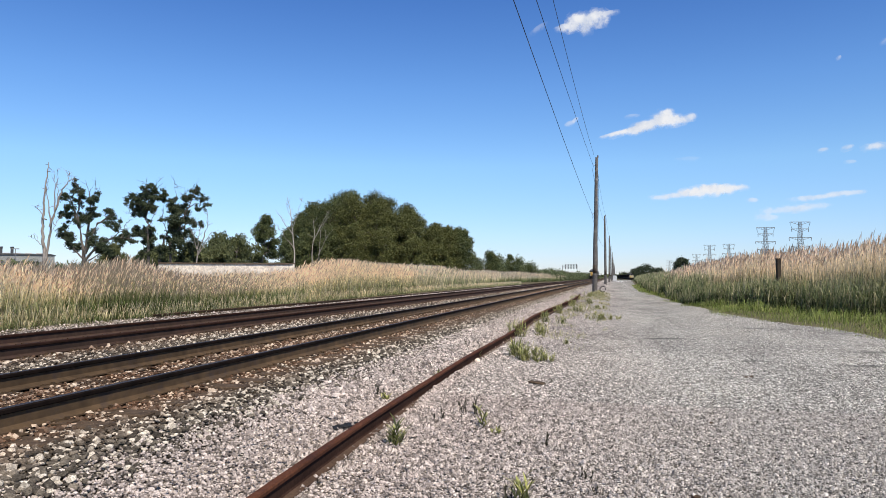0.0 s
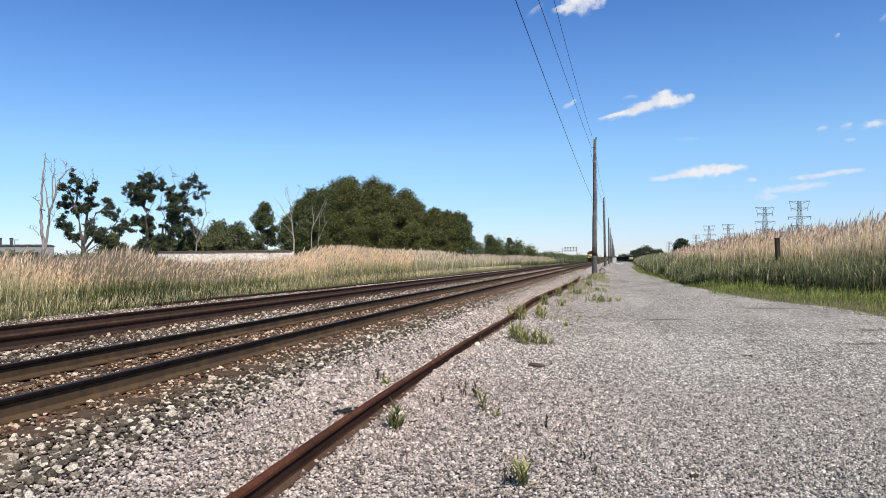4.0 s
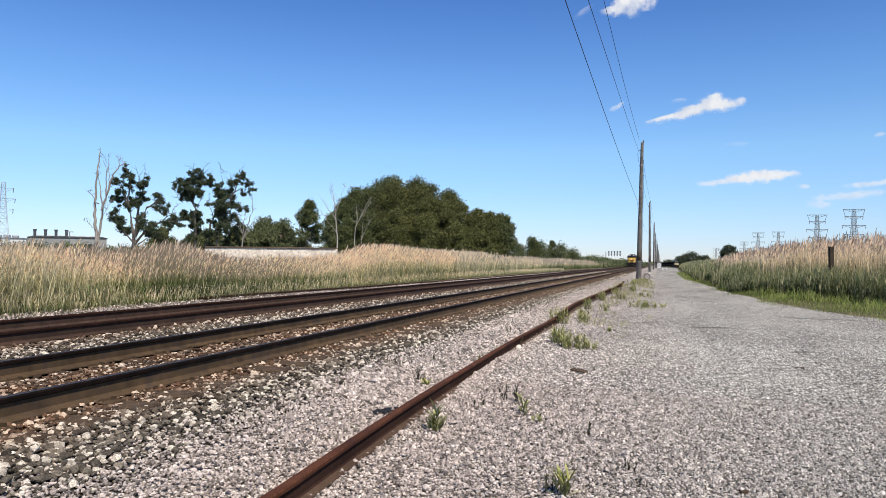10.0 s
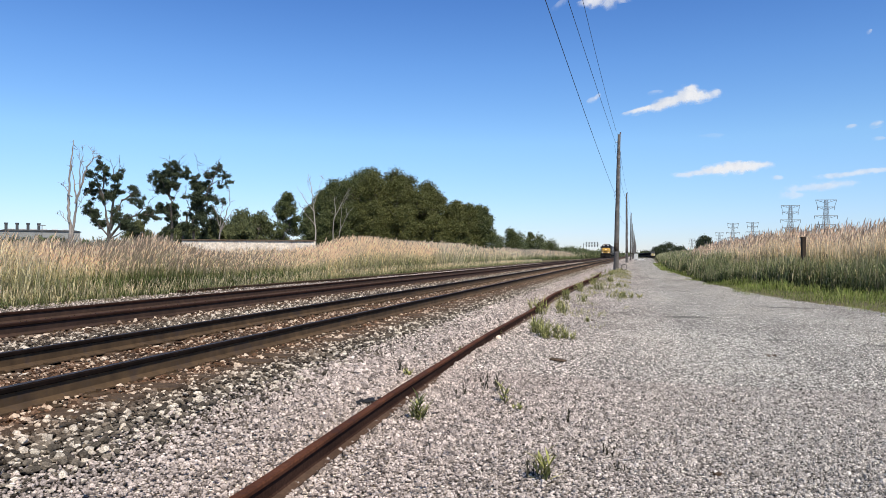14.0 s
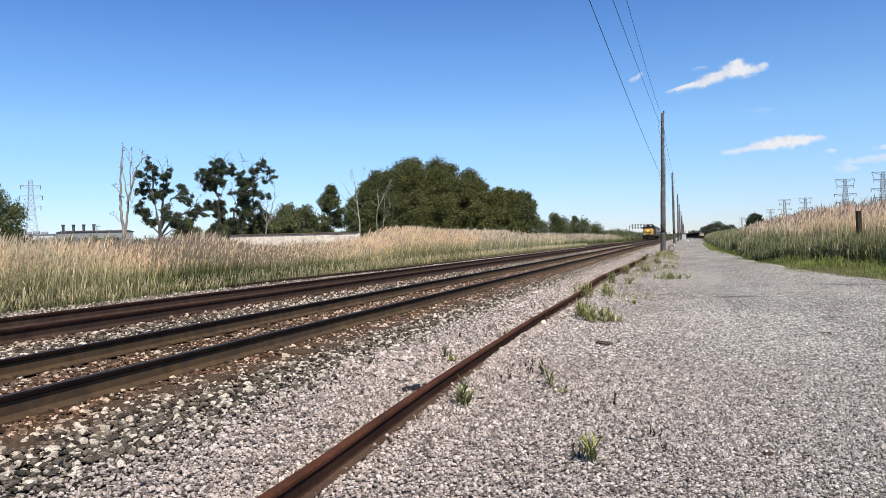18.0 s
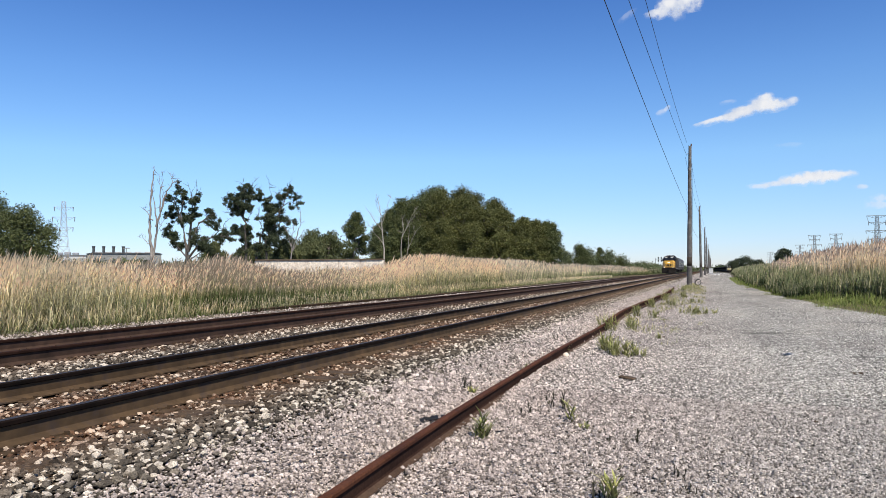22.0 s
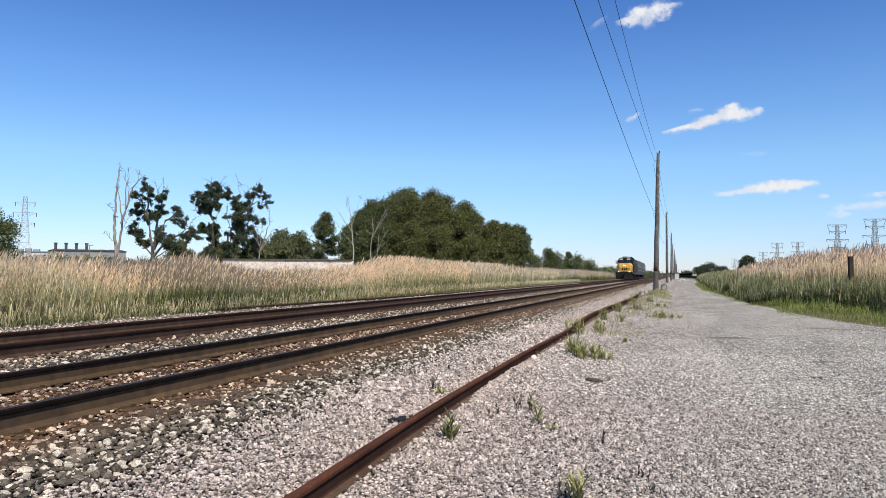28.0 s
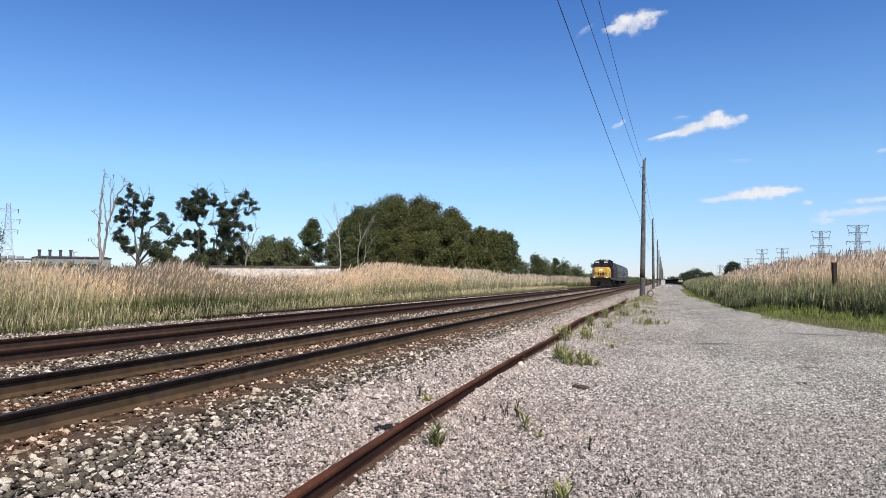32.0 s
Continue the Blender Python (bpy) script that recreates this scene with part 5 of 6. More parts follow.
        spans.append([a + (b - a) * t - (0, 0, 0.7 * 4 * t * (1 - t)) for t in np.linspace(0, 1, 17)])
    for p in spans:
        V, F = [], []
        tube(V, F, p, [0.0105] * len(p), 5)
        part("span", mesh_np("span", np.concatenate(V), np.concatenate(F), M_WIRE, smooth=True), None, cable)
# coil of cable at the first pole's foot
bm = bmesh.new()
for q, r in enumerate((0.2, 0.225, 0.25)):
    pts = [(r * math.cos(a), 0.04 * q - 0.04, 0.25 + r * math.sin(a)) for a in np.linspace(0, 6.283, 25)]
    for a, b in zip(pts, pts[1:]):
        rod(bm, a, b, 0.012, n=5)
coil = part("cable_coil", bm, M_WIRE)
coil.matrix_world = pose(POLES[1][0] + 0.62, POLES[1][1] - 0.1, float(gz(POLES[1][0] + 0.6, POLES[1][1])) + 0.08, 6, 0, 20)
tagged(coil, "coil of black cable leaning at the foot of a pole", "cable coil")

# ---- pylons ----
# far pylon's steel, with the haze of distance put into its pale colour
M_HAZY_STEEL = mottled("hazy_tower_steel", (0.36, 0.37, 0.38), (0.46, 0.47, 0.48), 1.0, 20.0, 0.7, 0.0, 0.1)
def pylon(m, h, style, label):
    ob = empty("pylon", m, label, "pylon", "high-voltage pylons")
    w0, w1, waist = h * 0.1, h * 0.022, h * 0.55
    r, steel = (0.1, M_TOWER) if style == 0 else (0.06, M_HAZY_STEEL)

    def half(z):
        return w1 + (w0 - w1) * (1 - z / h) ** 1.5
    zs = [0, h * 0.16, h * 0.3, h * 0.42, waist] + [waist + (h - waist) * q / 6 for q in range(1, 7)]
    for sx, sy in ((1, 1), (1, -1), (-1, -1), (-1, 1)):
        V, F = [], []
        tube(V, F, [(sx * half(a), sy * half(a), a) for a in zs], [r * 1.2] * len(zs), 4)
        part("leg", mesh_np("leg", V[0], F[0], steel), None, ob)
    bm = bmesh.new()
    for a, b in zip(zs, zs[1:]):
        ha, hb = half(a), half(b)
        for s in (-1, 1):
            rod(bm, (-ha, s * ha, a), (hb, s * hb, b), r * 0.7, n=4)
            rod(bm, (ha, s * ha, a), (-hb, s * hb, b), r * 0.7, n=4)
            rod(bm, (-hb, s * hb, b), (hb, s * hb, b), r * 0.7, n=4)
            rod(bm, (s * ha, -ha, a), (s * hb, hb, b), r * 0.7, n=4)
    part("bracing", bm, steel, ob)
    arms = ((1.0, 0.17, 0), (0.88, 0.14, 1), (0.73, 0.185, 1), (0.58, 0.15, 1)) if style == 0 else ((0.93, 0.11, 1), (0.8, 0.13, 1), (0.67, 0.11, 1))
    for z, span, drop in arms:
        for s in (-1, 1):
            bm = bmesh.new()
            rod(bm, (0, 0, h * z), (s * h * span, 0, h * z), r * 1.3, n=4)
            rod(bm, (s * w1, 0, h * (z - 0.05)), (s * h * span, 0, h * z), r, n=4)
            for q in (0.35, 0.65):
                rod(bm, (s * h * span * q, 0, h * z), (s * h * span * (q + 0.12), 0, h * (z - 0.05 * (1 - q))), r * 0.7, n=4)
            part("cross_arm", bm, steel, ob)
            if drop:
                part("insulator_string", rd((s * h * span, 0, h * z), (s * h * span * 0.97, 0, h * (z - 0.055)), 0.16, 0.13, 6), M_GLASS_INS, ob)
            elif style == 0:
                part("brace", rd((s * h * span, 0, h), (s * h * 0.135, 0, h * 0.885), r * 1.1, n=4), M_TOWER, ob)
    return ob


P_LABEL = "grey steel lattice pylon with wide flat cross arms"
first = pylon(pose(102, 440, 0, 0, 0, 6), 32.2, 0, P_LABEL)
for x, y, s in ((84, 440, 0.91), (106.4, 726, 1.0), (89.3, 726, 0.975), (111, 1040, 1.0), (75.8, 1040, 0.73)):
    ob = copy_thing(first, pose(x, y, 0, 0, 0, 6))
    ob.scale = (s, s, s)
pylon(pose(-274, 250, -1, 0, 0, 40), 35.2, 1, "slender lattice pylon paled by haze, with three pairs of arms")

# ---- signals, cabinet, rubble ----
M_BLACK = mottled("flat_black_paint", (0.012, 0.012, 0.013), (0.022, 0.022, 0.022), 2.0, 30.0, 0.7, bumpy=0)
gantry = empty("signal_gantry", pose(-18.3, 330, 0), "steel signal gantry with two rows of black signal heads", "signal gantry")
part("mast", rd((-3.6, 0, 0), (-3.6, 0, 6.6), 0.16, 0.12, 8), M_TOWER, gantry)
part("beam", bx(-3.7, 3.2, -0.09, 0.09, 5.98, 6.1), M_TOWER, gantry)
for q in range(5):
    for z in (6.62, 5.35):
        head = part("signal_head", bx(q * 1.22 - 2.3 - 0.28, q * 1.22 - 2.3 + 0.28, -0.2, -0.1, z - 0.36, z + 0.36, bevel=0.06), M_BLACK, gantry, "black signal head with a round target")
        part("bracket", bx(q * 1.22 - 2.34, q * 1.22 - 2.26, -0.1, 0.0, min(z, 6.0), max(z, 6.1)), M_TOWER, gantry)
M_WHITE = mottled("grey_white_paint", (0.55, 0.55, 0.53), (0.66, 0.66, 0.64), 1.0, 12.0, 0.6, bumpy=0.05)
cab = empty("relay_cabinet", pose(0.6, 240, 0), "pale grey metal relay cabinet beside the pole line", "cabinet")
part("body", bx(-0.6, 0.6, -0.5, 0.5, 0.15, 1.75, bevel=0.03), M_WHITE, cab)
part("roof", prism([(-0.68, 1.75), (0.68, 1.75), (0.66, 1.82), (0, 1.92), (-0.66, 1.82)], -0.56, 0.56), M_GALV, cab)
part("door", bx(-0.5, 0.5, -0.53, -0.5, 0.25, 1.68, bevel=0.01), M_WHITE, cab)
part("plinth", bx(-0.62, 0.62, -0.52, 0.52, -0.1, 0.15), M_GALV, cab)
rub = empty("rubble_heap", pose(1.7, 200, 0), "low heap of pale broken concrete by the road", "rubble")
for q in range(14):
    s = rng.uniform(0.14, 0.34)
    bm = bmesh.new()
    bmesh.ops.create_icosphere(bm, subdivisions=1, radius=s)
    for v in bm.verts:
        v.co *= rng.uniform(0.7, 1.15)
        v.co.z *= 0.7
    p = part("lump", bm, M_WHITE, rub)
    p.matrix_local = pose(rng.uniform(-0.8, 0.8), rng.uniform(-0.6, 0.6), s * 0.4)

# ---- wall and works behind the reeds ----
M_CONC = mottled("pale_stained_concrete", (0.84, 0.71, 0.57), (0.9, 0.79, 0.65), 0.35, 6.0, 0.9, 0.0, 0.3, 0.02, spot=(0.52, 0.41, 0.34))
M_COPING = mottled("brown_rusty_coping", (0.11, 0.075, 0.05), (0.17, 0.12, 0.085), 0.6, 9.0, 0.9)
wall = empty("low_wall", pose(0, 52, 0), "long low wall of pale stained concrete with a brown coping", "wall")
edges = np.linspace(-35.6, -23.9, 7)
for q, (a, b) in enumerate(zip(edges, edges[1:])):
    part("panel", bx(a + 0.01, b - 0.01, -0.12, 0.12, 0.1, 2.46 - 0.012 * q, bevel=0.015), M_CONC, wall)
    part("coping", bx(a, b, -0.2, 0.2, 2.46 - 0.012 * q, 2.56 - 0.014 * q, bevel=0.012), M_COPING, wall)
# grey cladding made lighter in colour to imitate distance haze
M_WORKS = mottled("hazed_sheet_cladding", (0.24, 0.245, 0.235), (0.33, 0.335, 0.32), 0.1, 2.0, 0.7, 0.2, 0)
M_STACK = mottled("dark_flue_steel", (0.05, 0.052, 0.055), (0.09, 0.092, 0.095), 0.4, 5.0, 0.7, bumpy=0)
works = empty("factory", pose(-295, 300, 0, 0, 0, 42), "low grey factory with four dark flues on its roof", "factory")
part("hall", bx(-11.5, 24, -9, 9, -0.5, 11.6), M_WORKS, works)
part("roof", prism([(-12, 11.6), (24.6, 11.6), (22, 12.3), (-9, 12.3)], -9.5, 9.5), M_STACK, works)
part("annex", bx(-27, -11.6, -12, 2, -0.5, 10.7), M_WHITE, works, "white annex beside the hall")
part("annex_roof", bx(-27.5, -11.4, -12.5, 2.5, 10.7, 11.0), M_GALV, works)
for q in range(3):
    part("roof_tank", bx(-25.5 + 3.6 * q, -22.6 + 3.6 * q, -6, -3, 11.0, 12.3 + 0.3 * (q % 2), bevel=0.3), M_GALV, works)
for q in range(4):
    part("window", bx(-9 + q * 7.4, -5 + q * 7.4, -9.12, -9.0, 5.5, 8.5), M_STACK, works)
for q in range(4):
    st = part("flue", rd((-8.6 + q * 4.7, -4, 12.0), (-8.6 + q * 4.7, -4, 15.4), 0.66, 0.66, 12), M_STACK, works)
    part("cowl", rd((-8.6 + q * 4.7, -4, 14.7), (-8.6 + q * 4.7, -4, 15.7), 0.7, 0.9, 12), M_STACK, st)
for q in range(6):
    part("roof_light", bx(-7.6 + q * 4.7, -4.8 + q * 4.7, -8, -6, 12.1, 12.7), M_WHITE, works, "pale raised roof light")
lp = empty("lamp_post", pose(-238, 250, 0, 0, 0, 42), "distant lamp post with a short double arm", "lamp post")
part("shaft", rd((0, 0, 0), (0, 0, 12.6), 0.2, 0.14, 8), M_TOWER, lp)
part("arm", bx(-1.4, 1.4, -0.1, 0.1, 12.3, 12.6), M_TOWER, lp)

# ---- post in the reeds ----
fence = empty("old_post", pose(7.38, 36, 0, 0, -1.5, 14), "thick dark weathered wooden post among the reeds", "post")
bm = bx(-0.09, 0.09, -0.09, 0.09, -0.3, 2.32, bevel=0.015)
for v in bm.verts:
    v.co.x += 0.02 * math.sin(v.co.z * 3)
part("shaft", bm, M_DARKWOOD, fence)
part("cap", bx(-0.096, 0.096, -0.096, 0.096, 2.31, 2.35, bevel=0.01), M_TIE, fence)

# ---- weeds and litter near the loose rail ----
M_STALK = mottled("dry_dark_stalk", (0.035, 0.034, 0.024), (0.07, 0.066, 0.042), 5.0, 60.0, 0.9, bumpy=0)


def weed(x, y, h, w, n, seed, dry=False):
    rs = np.random.default_rng(seed)
    z = float(gz(x, y))
    ob = empty("weed", pose(x, y, z), ("dry dark weed stalks" if dry else "green leafy weed clump") + " growing out of the gravel", "weed", "weeds along the loose rail")
    V, F = [], []
    tips = []
    for q in range(max(3, n // 6)):
        a, s = rs.uniform(0, 6.283), rs.random() * w * 0.4
        p0 = np.array((s * math.cos(a), s * math.sin(a), -0.02))
        p1 = p0 + (rs.normal(0, 0.16) * h, rs.normal(0, 0.16) * h, h * rs.uniform(0.6, 1.0))
        p = limb(V, F, p0, p1, 0.006 if dry else 0.004, 0.0015, 0, 4, rs, 4)
        tips.append(p)
        part("stem", mesh_np("stem", V[0], F[0], M_STALK), None, ob)
        V, F = [], []
    V, F, H, R = [], [], [], []
    for q in range(n * 2):
        p = tips[rs.integers(len(tips))]
        c = p[rs.integers(0, 3)]
        a = rs.uniform(0, 6.283)
        L = h * rs.uniform(0.3, 0.7) * (0.5 if dry else 1)
        o = np.array((math.cos(a), math.sin(a), 0)) * L * (0.6 if dry else 1.15)
        s = np.array((-math.sin(a), math.cos(a), 0)) * rs.uniform(0.005, 0.011) * (0.6 if dry else 1)
        up = np.array((0, 0, L * rs.uniform(0.5, 1.6)))
        m1, m2 = c + o * 0.4 + up * 0.6, c + o * 0.9 + up * 0.95
        b = len(V)
        V += [c - s * 0.5, c + s * 0.5, m1 - s, m1 + s, m2]
        F += [(b, b + 1, b + 3, b + 2), (b + 2, b + 3, b + 4, b + 4)]
        H += [0.2, 0.2, 0.7, 0.7, 1.0]
        R += [rs.random() * 0.8 + (0.2 if dry else 0)] * 5
    q4 = np.array([f for f in F if f[2] != f[3]])
    q3 = np.array([f[:3] for f in F if f[2] == f[3]])
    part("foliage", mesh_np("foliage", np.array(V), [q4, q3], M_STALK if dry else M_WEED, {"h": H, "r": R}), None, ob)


WEEDS = [(-1.86, 6.24, 0.27, 0.14, 60, 0), (-2.74, 8.4, 0.28, 0.12, 30, 1), (-2.6, 8.2, 0.13, 0.12, 40, 0), (-1.6, 7.85, 0.3, 0.1, 22, 1), (-1.47, 7.8, 0.36, 0.1, 22, 1), (-1.75, 7.45, 0.2, 0.2, 20, 1), (-1.29, 7.3, 0.3, 0.08, 16, 0), (-0.85, 6.6, 0.12, 0.1, 12, 1), (-0.15, 5.35, 0.14, 0.1, 14, 1),
         (-1.5, 13.0, 0.36, 0.75, 190, 0), (-1.75, 13.6, 0.42, 0.4, 90, 0), (-1.2, 12.9, 0.2, 0.5, 60, 0), (-2.25, 17.6, 0.5, 0.5, 90, 0), (-1.95, 19.4, 0.4, 0.6, 90, 0), (-1.75, 18.2, 0.35, 0.3, 50, 0), (-0.43, 26.3, 0.35, 1.5, 160, 0), (-0.1, 26.6, 0.2, 1.5, 100, 0),
         (-0.63, 4.95, 0.3, 0.14, 34, 0), (-0.7, 5.0, 0.2, 0.2, 20, 1), (-0.24, 5.68, 0.16, 0.12, 26, 1), (-1.1, 7.05, 0.12, 0.2, 24, 0), (-0.62, 6.7, 0.2, 0.1, 18, 1), (-3.0, 9.9, 0.18, 0.1, 20, 1), (-2.45, 10.4, 0.14, 0.3, 40, 0), (-2.2, 23.5, 0.45, 0.6, 80, 0), (-1.6, 23.0, 0.35, 0.5, 60, 0), (-2.1, 29, 0.5, 0.8, 90, 0),
         (-1.5, 31, 0.4, 0.8, 80, 0), (-2.0, 36, 0.5, 0.9, 90, 0), (-1.2, 38, 0.4, 1.0, 90, 0), (-0.7, 34, 0.3, 1.0, 80, 0), (-2.9, 14.5, 0.25, 0.15, 24, 1), (-1.0, 16.5, 0.15, 0.4, 40, 0), (-2.2, 45, 0.5, 1.0, 90, 0), (-1.5, 48, 0.5, 1.2, 100, 0), (-1.0, 53, 0.4, 1.2, 100, 0), (-0.9, 10.6, 0.1, 0.1, 14, 1), (-2.38, 12.9, 0.2, 0.2, 20, 0)]
for k, (x, y, h, w, n, dry) in enumerate(WEEDS):
    weed(x, y, h * 0.66, w, int(n * 0.85), 400 + k, bool(dry))
y = 15 + 50 * rng.random(5500) ** 0.9
x = rng.uniform(-1.95, -0.3, len(y)) + 0.15 * np.sin(y)
k = np.array([noise.noise((a * 0.8, b * 0.35, 9.0)) for a, b in zip(x, y)]) > np.interp(y, (15, 24, 32), (0.1, 0.05, -0.1))
reeds("sparse_grass", x[k], y[k], rng.uniform(0.05, 0.2, k.sum()), M_WEED, "sparse dry green grass tufts on the gravel shoulder", "grass", leaves=3, plume=False, width=0.009, lean=0.6, dry=0.25)
bm = bmesh.new()
bmesh.ops.create_icosphere(bm, subdivisions=2, radius=0.05)
for v in bm.verts:
    v.co *= 1 + 0.12 * noise.noise(v.co * 30)
ob = part("pale_stone", bm, M_CONC)
ob.matrix_world = pose(-2.25, 12.2, 0.085)
tagged(ob, "smooth pale stone lying against the loose rail", "stone")
bm = bx(-0.11, 0.11, -0.07, 0.07, 0, 0.025, bevel=0.01)
for v in bm.verts:
    v.co.z += 0.12 * abs(v.co.x) ** 1.2
    v.co.y *= 1 - 1.8 * abs(v.co.x)
ob = part("scrap", bm, M_TIE)
ob.matrix_world = pose(-1.06, 10.2, 0.03, 0, 4, -18)
tagged(ob, "flat dark scrap of worn rubber on the gravel", "scrap")
bm = bmesh.new()
for q in range(7):
    a, b = -0.12 + 0.034 * q, -0.086 + 0.034 * q
    w = 0.045 + 0.02 * math.sin(q * 2.1)
    z = 0.02 + 0.03 * abs(math.sin(q * 0.75 - 0.6))
    box(bm, a, b + 0.004, -w, w, z, z + 0.012, 0.003, m=pose(0, 0.012 * math.sin(q * 1.7), 0, 10 * math.sin(q), 0, 6 * math.cos(q)))
ob = part("scrap", bm, M_BLACK)
ob.matrix_world = pose(-2.47, 6.62, 0.062, 10, -6, 24)
tagged(ob, "bent black scrap of sheet lying by the loose rail", "scrap")
for k in range(22):
    s = rng.uniform(0.022, 0.04)
    bm = bmesh.new()
    bmesh.ops.create_icosphere(bm, subdivisions=1, radius=s)
    for v in bm.verts:
        v.co *= rng.uniform(0.75, 1.2)
        v.co.z *= 0.6
    x, y = rng.uniform(-3.2, 3.5), 5 + 14 * rng.random() ** 1.5
    ob = part("stone", bm, M_COBBLE if k % 3 else M_TIE)
    ob.matrix_world = pose(x, y, float(gz(x, y)) + s * 0.25, 0, 0, rng.uniform(0, 360))
    tagged(ob, "larger pale stone lying on the gravel" if k % 3 else "larger dark stone lying on the gravel", "stone", "larger stones on the gravel")

# low scrub along the line, far off
rs = np.random.default_rng(77)
cl = [(along(-24, y) + rs.uniform(-6, 5) + (y - 190) * 0.05, y, rs.uniform(0.6, 1.8), rs.uniform(2, 4.5), rs.uniform(2, 5), rs.uniform(1.2, 2.3)) for y in rs.uniform(190, 420, 60)]
cl += [(rs.uniform(-70, -40), y, rs.uniform(0.6, 1.6), rs.uniform(1.5, 3), rs.uniform(1.5, 3), rs.uniform(1.0, 1.8)) for y in rs.uniform(62, 82, 40)]
v, f = leaves_in(cl, 26000, 0.3, rs)
tagged(new("scrub", mesh_np("scrub", v, f, M_LEAF_G)), "low green scrub along the railway line", "scrub", kind="stuff")
cl = [(-math.sin(a) * q, math.cos(a) * q, rs.uniform(1.0, 2.2), rs.uniform(1.2, 2.6), rs.uniform(1.2, 2.6), rs.uniform(0.9, 1.7)) for a, q in zip(rs.uniform(0.74, 0.95, 64), rs.uniform(98, 122, 64))]
v, f = leaves_in(cl, 30000, 0.13, rs)
tagged(new("scrub", mesh_np("scrub", v, f, M_LEAF)), "dark green bushes behind the reeds before the factory", "scrub", kind="stuff")
cl = [(x, 900 + 250 * rs.random(), rs.uniform(0, 2), rs.uniform(12, 26), 10, rs.uniform(3, 5)) for x in rs.uniform(-900, 420, 190)]
v, f = leaves_in(cl, 15000, 1.9, rs)
tagged(new("far_woods", mesh_np("far_woods", v, f, M_LEAF)), "dark band of woods on the horizon", "woods", kind="stuff")

# ---- clouds ----
m, n, l, b = material("cloud_vapour")
ua, va = n.new("ShaderNodeAttribute"), n.new("ShaderNodeAttribute")
ua.attribute_name, va.attribute_name = "u", "v"
cx = n.new("ShaderNodeCombineXYZ")
l.new(ua.outputs["Fac"], cx.inputs[0]), l.new(va.outputs["Fac"], cx.inputs[1])
ln = n.new("ShaderNodeVectorMath")
ln.operation = "LENGTH"
l.new(cx.outputs[0], ln.inputs[0])
nz = noise_tex(n, l, coords(n, l, 1.0, "Position"), 0.026, 8.0, 0.6)
ma = n.new("ShaderNodeMath")
ma.operation = "MULTIPLY_ADD"
l.new(nz, ma.inputs[0])
ma.inputs[1].default_value = 1.7
ma.inputs[2].default_value = 0.18
su = n.new("ShaderNodeMath")
su.operation = "SUBTRACT"
l.new(ma.outputs[0], su.inputs[0]), l.new(ln.outputs["Value"], su.inputs[1])
al = ramp(n, l, su.outputs[0], [(0.0, (0,) * 3), (0.3, (0.2,) * 3), (0.6, (0.8,) * 3), (0.9, (1,) * 3)])
th = n.new("ShaderNodeAttribute")
th.attribute_name = "d"
mu = n.new("ShaderNodeMath")
mu.operation = "MULTIPLY"
l.new(al, mu.inputs[0]), l.new(th.outputs["Fac"], mu.inputs[1])
# sunlit white and soft grey shading are painted as emission, unlit by the sun
em, tr, sh = n.new("ShaderNodeEmission"), n.new("ShaderNodeBsdfTransparent"), n.new("ShaderNodeMixShader")
em.inputs[1].default_value = 0.79
l.new(ramp(n, l, noise_tex(n, l, coords(n, l, 1.0, "Position"), 0.017, 5.0, 0.55), [(0.3, (0.72, 0.78, 0.9)), (0.55, (0.96, 0.97, 1.0))]), em.inputs[0])
l.new(mu.outputs[0], sh.inputs[0]), l.new(tr.outputs[0], sh.inputs[1]), l.new(em.outputs[0], sh.inputs[2])
l.new(sh.outputs[0], n["Material Output"].inputs[0])
M_CLOUD = m


def cloud(puffs, label):
    """Overlapping puffs of vapour: centre x, z, half width, half height, tilt, thickness."""
    ob = empty("cloud", pose(0, 0, 0), label, "cloud", "clouds")
    for q, (x, z, a, h, tilt, d) in enumerate(puffs):
        c, s = math.cos(radians(tilt)), math.sin(radians(tilt))
        N = 7
        V, U, W = [], [], []
        for i in range(N):
            for j in range(N):
                u, w = i / 3 - 1, j / 3 - 1
                V.append((x + u * a * c - w * h * s, 3000 + q * 6 + 20 * (u * u + w * w), z + u * a * s + w * h * c))
                U.append(u), W.append(w)
        F = [(i * N + j, (i + 1) * N + j, (i + 1) * N + j + 1, i * N + j + 1) for i in range(N - 1) for j in range(N - 1)]
        part("puff", mesh_np("puff", np.array(V), np.array(F), M_CLOUD, {"u": U, "v": W, "d": [d] * len(V)}, smooth=True), None, ob)


cloud([(-70, 1064, 70, 48, 8, 1.0), (-120, 1060, 70, 46, 0, 1.0), (-150, 1038, 60, 28, 5, 0.9), (-104, 1024, 34, 28, 0, 0.6), (-195, 1040, 40, 22, 10, 0.7), (-20, 1085, 60, 16, 14, 0.6), (-300, 1050, 50, 16, 35, 0.25)], "bright white ragged cloud high in the blue sky")
cloud([(20, 582, 90, 10, 12, 0.8), (75, 594, 110, 18, 12, 0.9), (135, 610, 110, 28, 12, 1.0), (195, 630, 80, 38, 8, 1.0), (218, 650, 42, 34, 0, 1.0), (245, 632, 55, 32, 0, 1.0), (305, 642, 36, 20, 10, 0.75), (80, 660, 34, 10, 5, 0.25)], "bright white wedge-shaped cloud with a thin tail")
cloud([(255, 326, 80, 18, 4, 0.75), (335, 338, 100, 30, 6, 1.0), (385, 346, 60, 26, 0, 0.9), (430, 344, 80, 26, 6, 0.9), (480, 352, 50, 18, 4, 0.8), (190, 320, 50, 14, 0, 0.6)], "thin white flat cloud low in the sky")
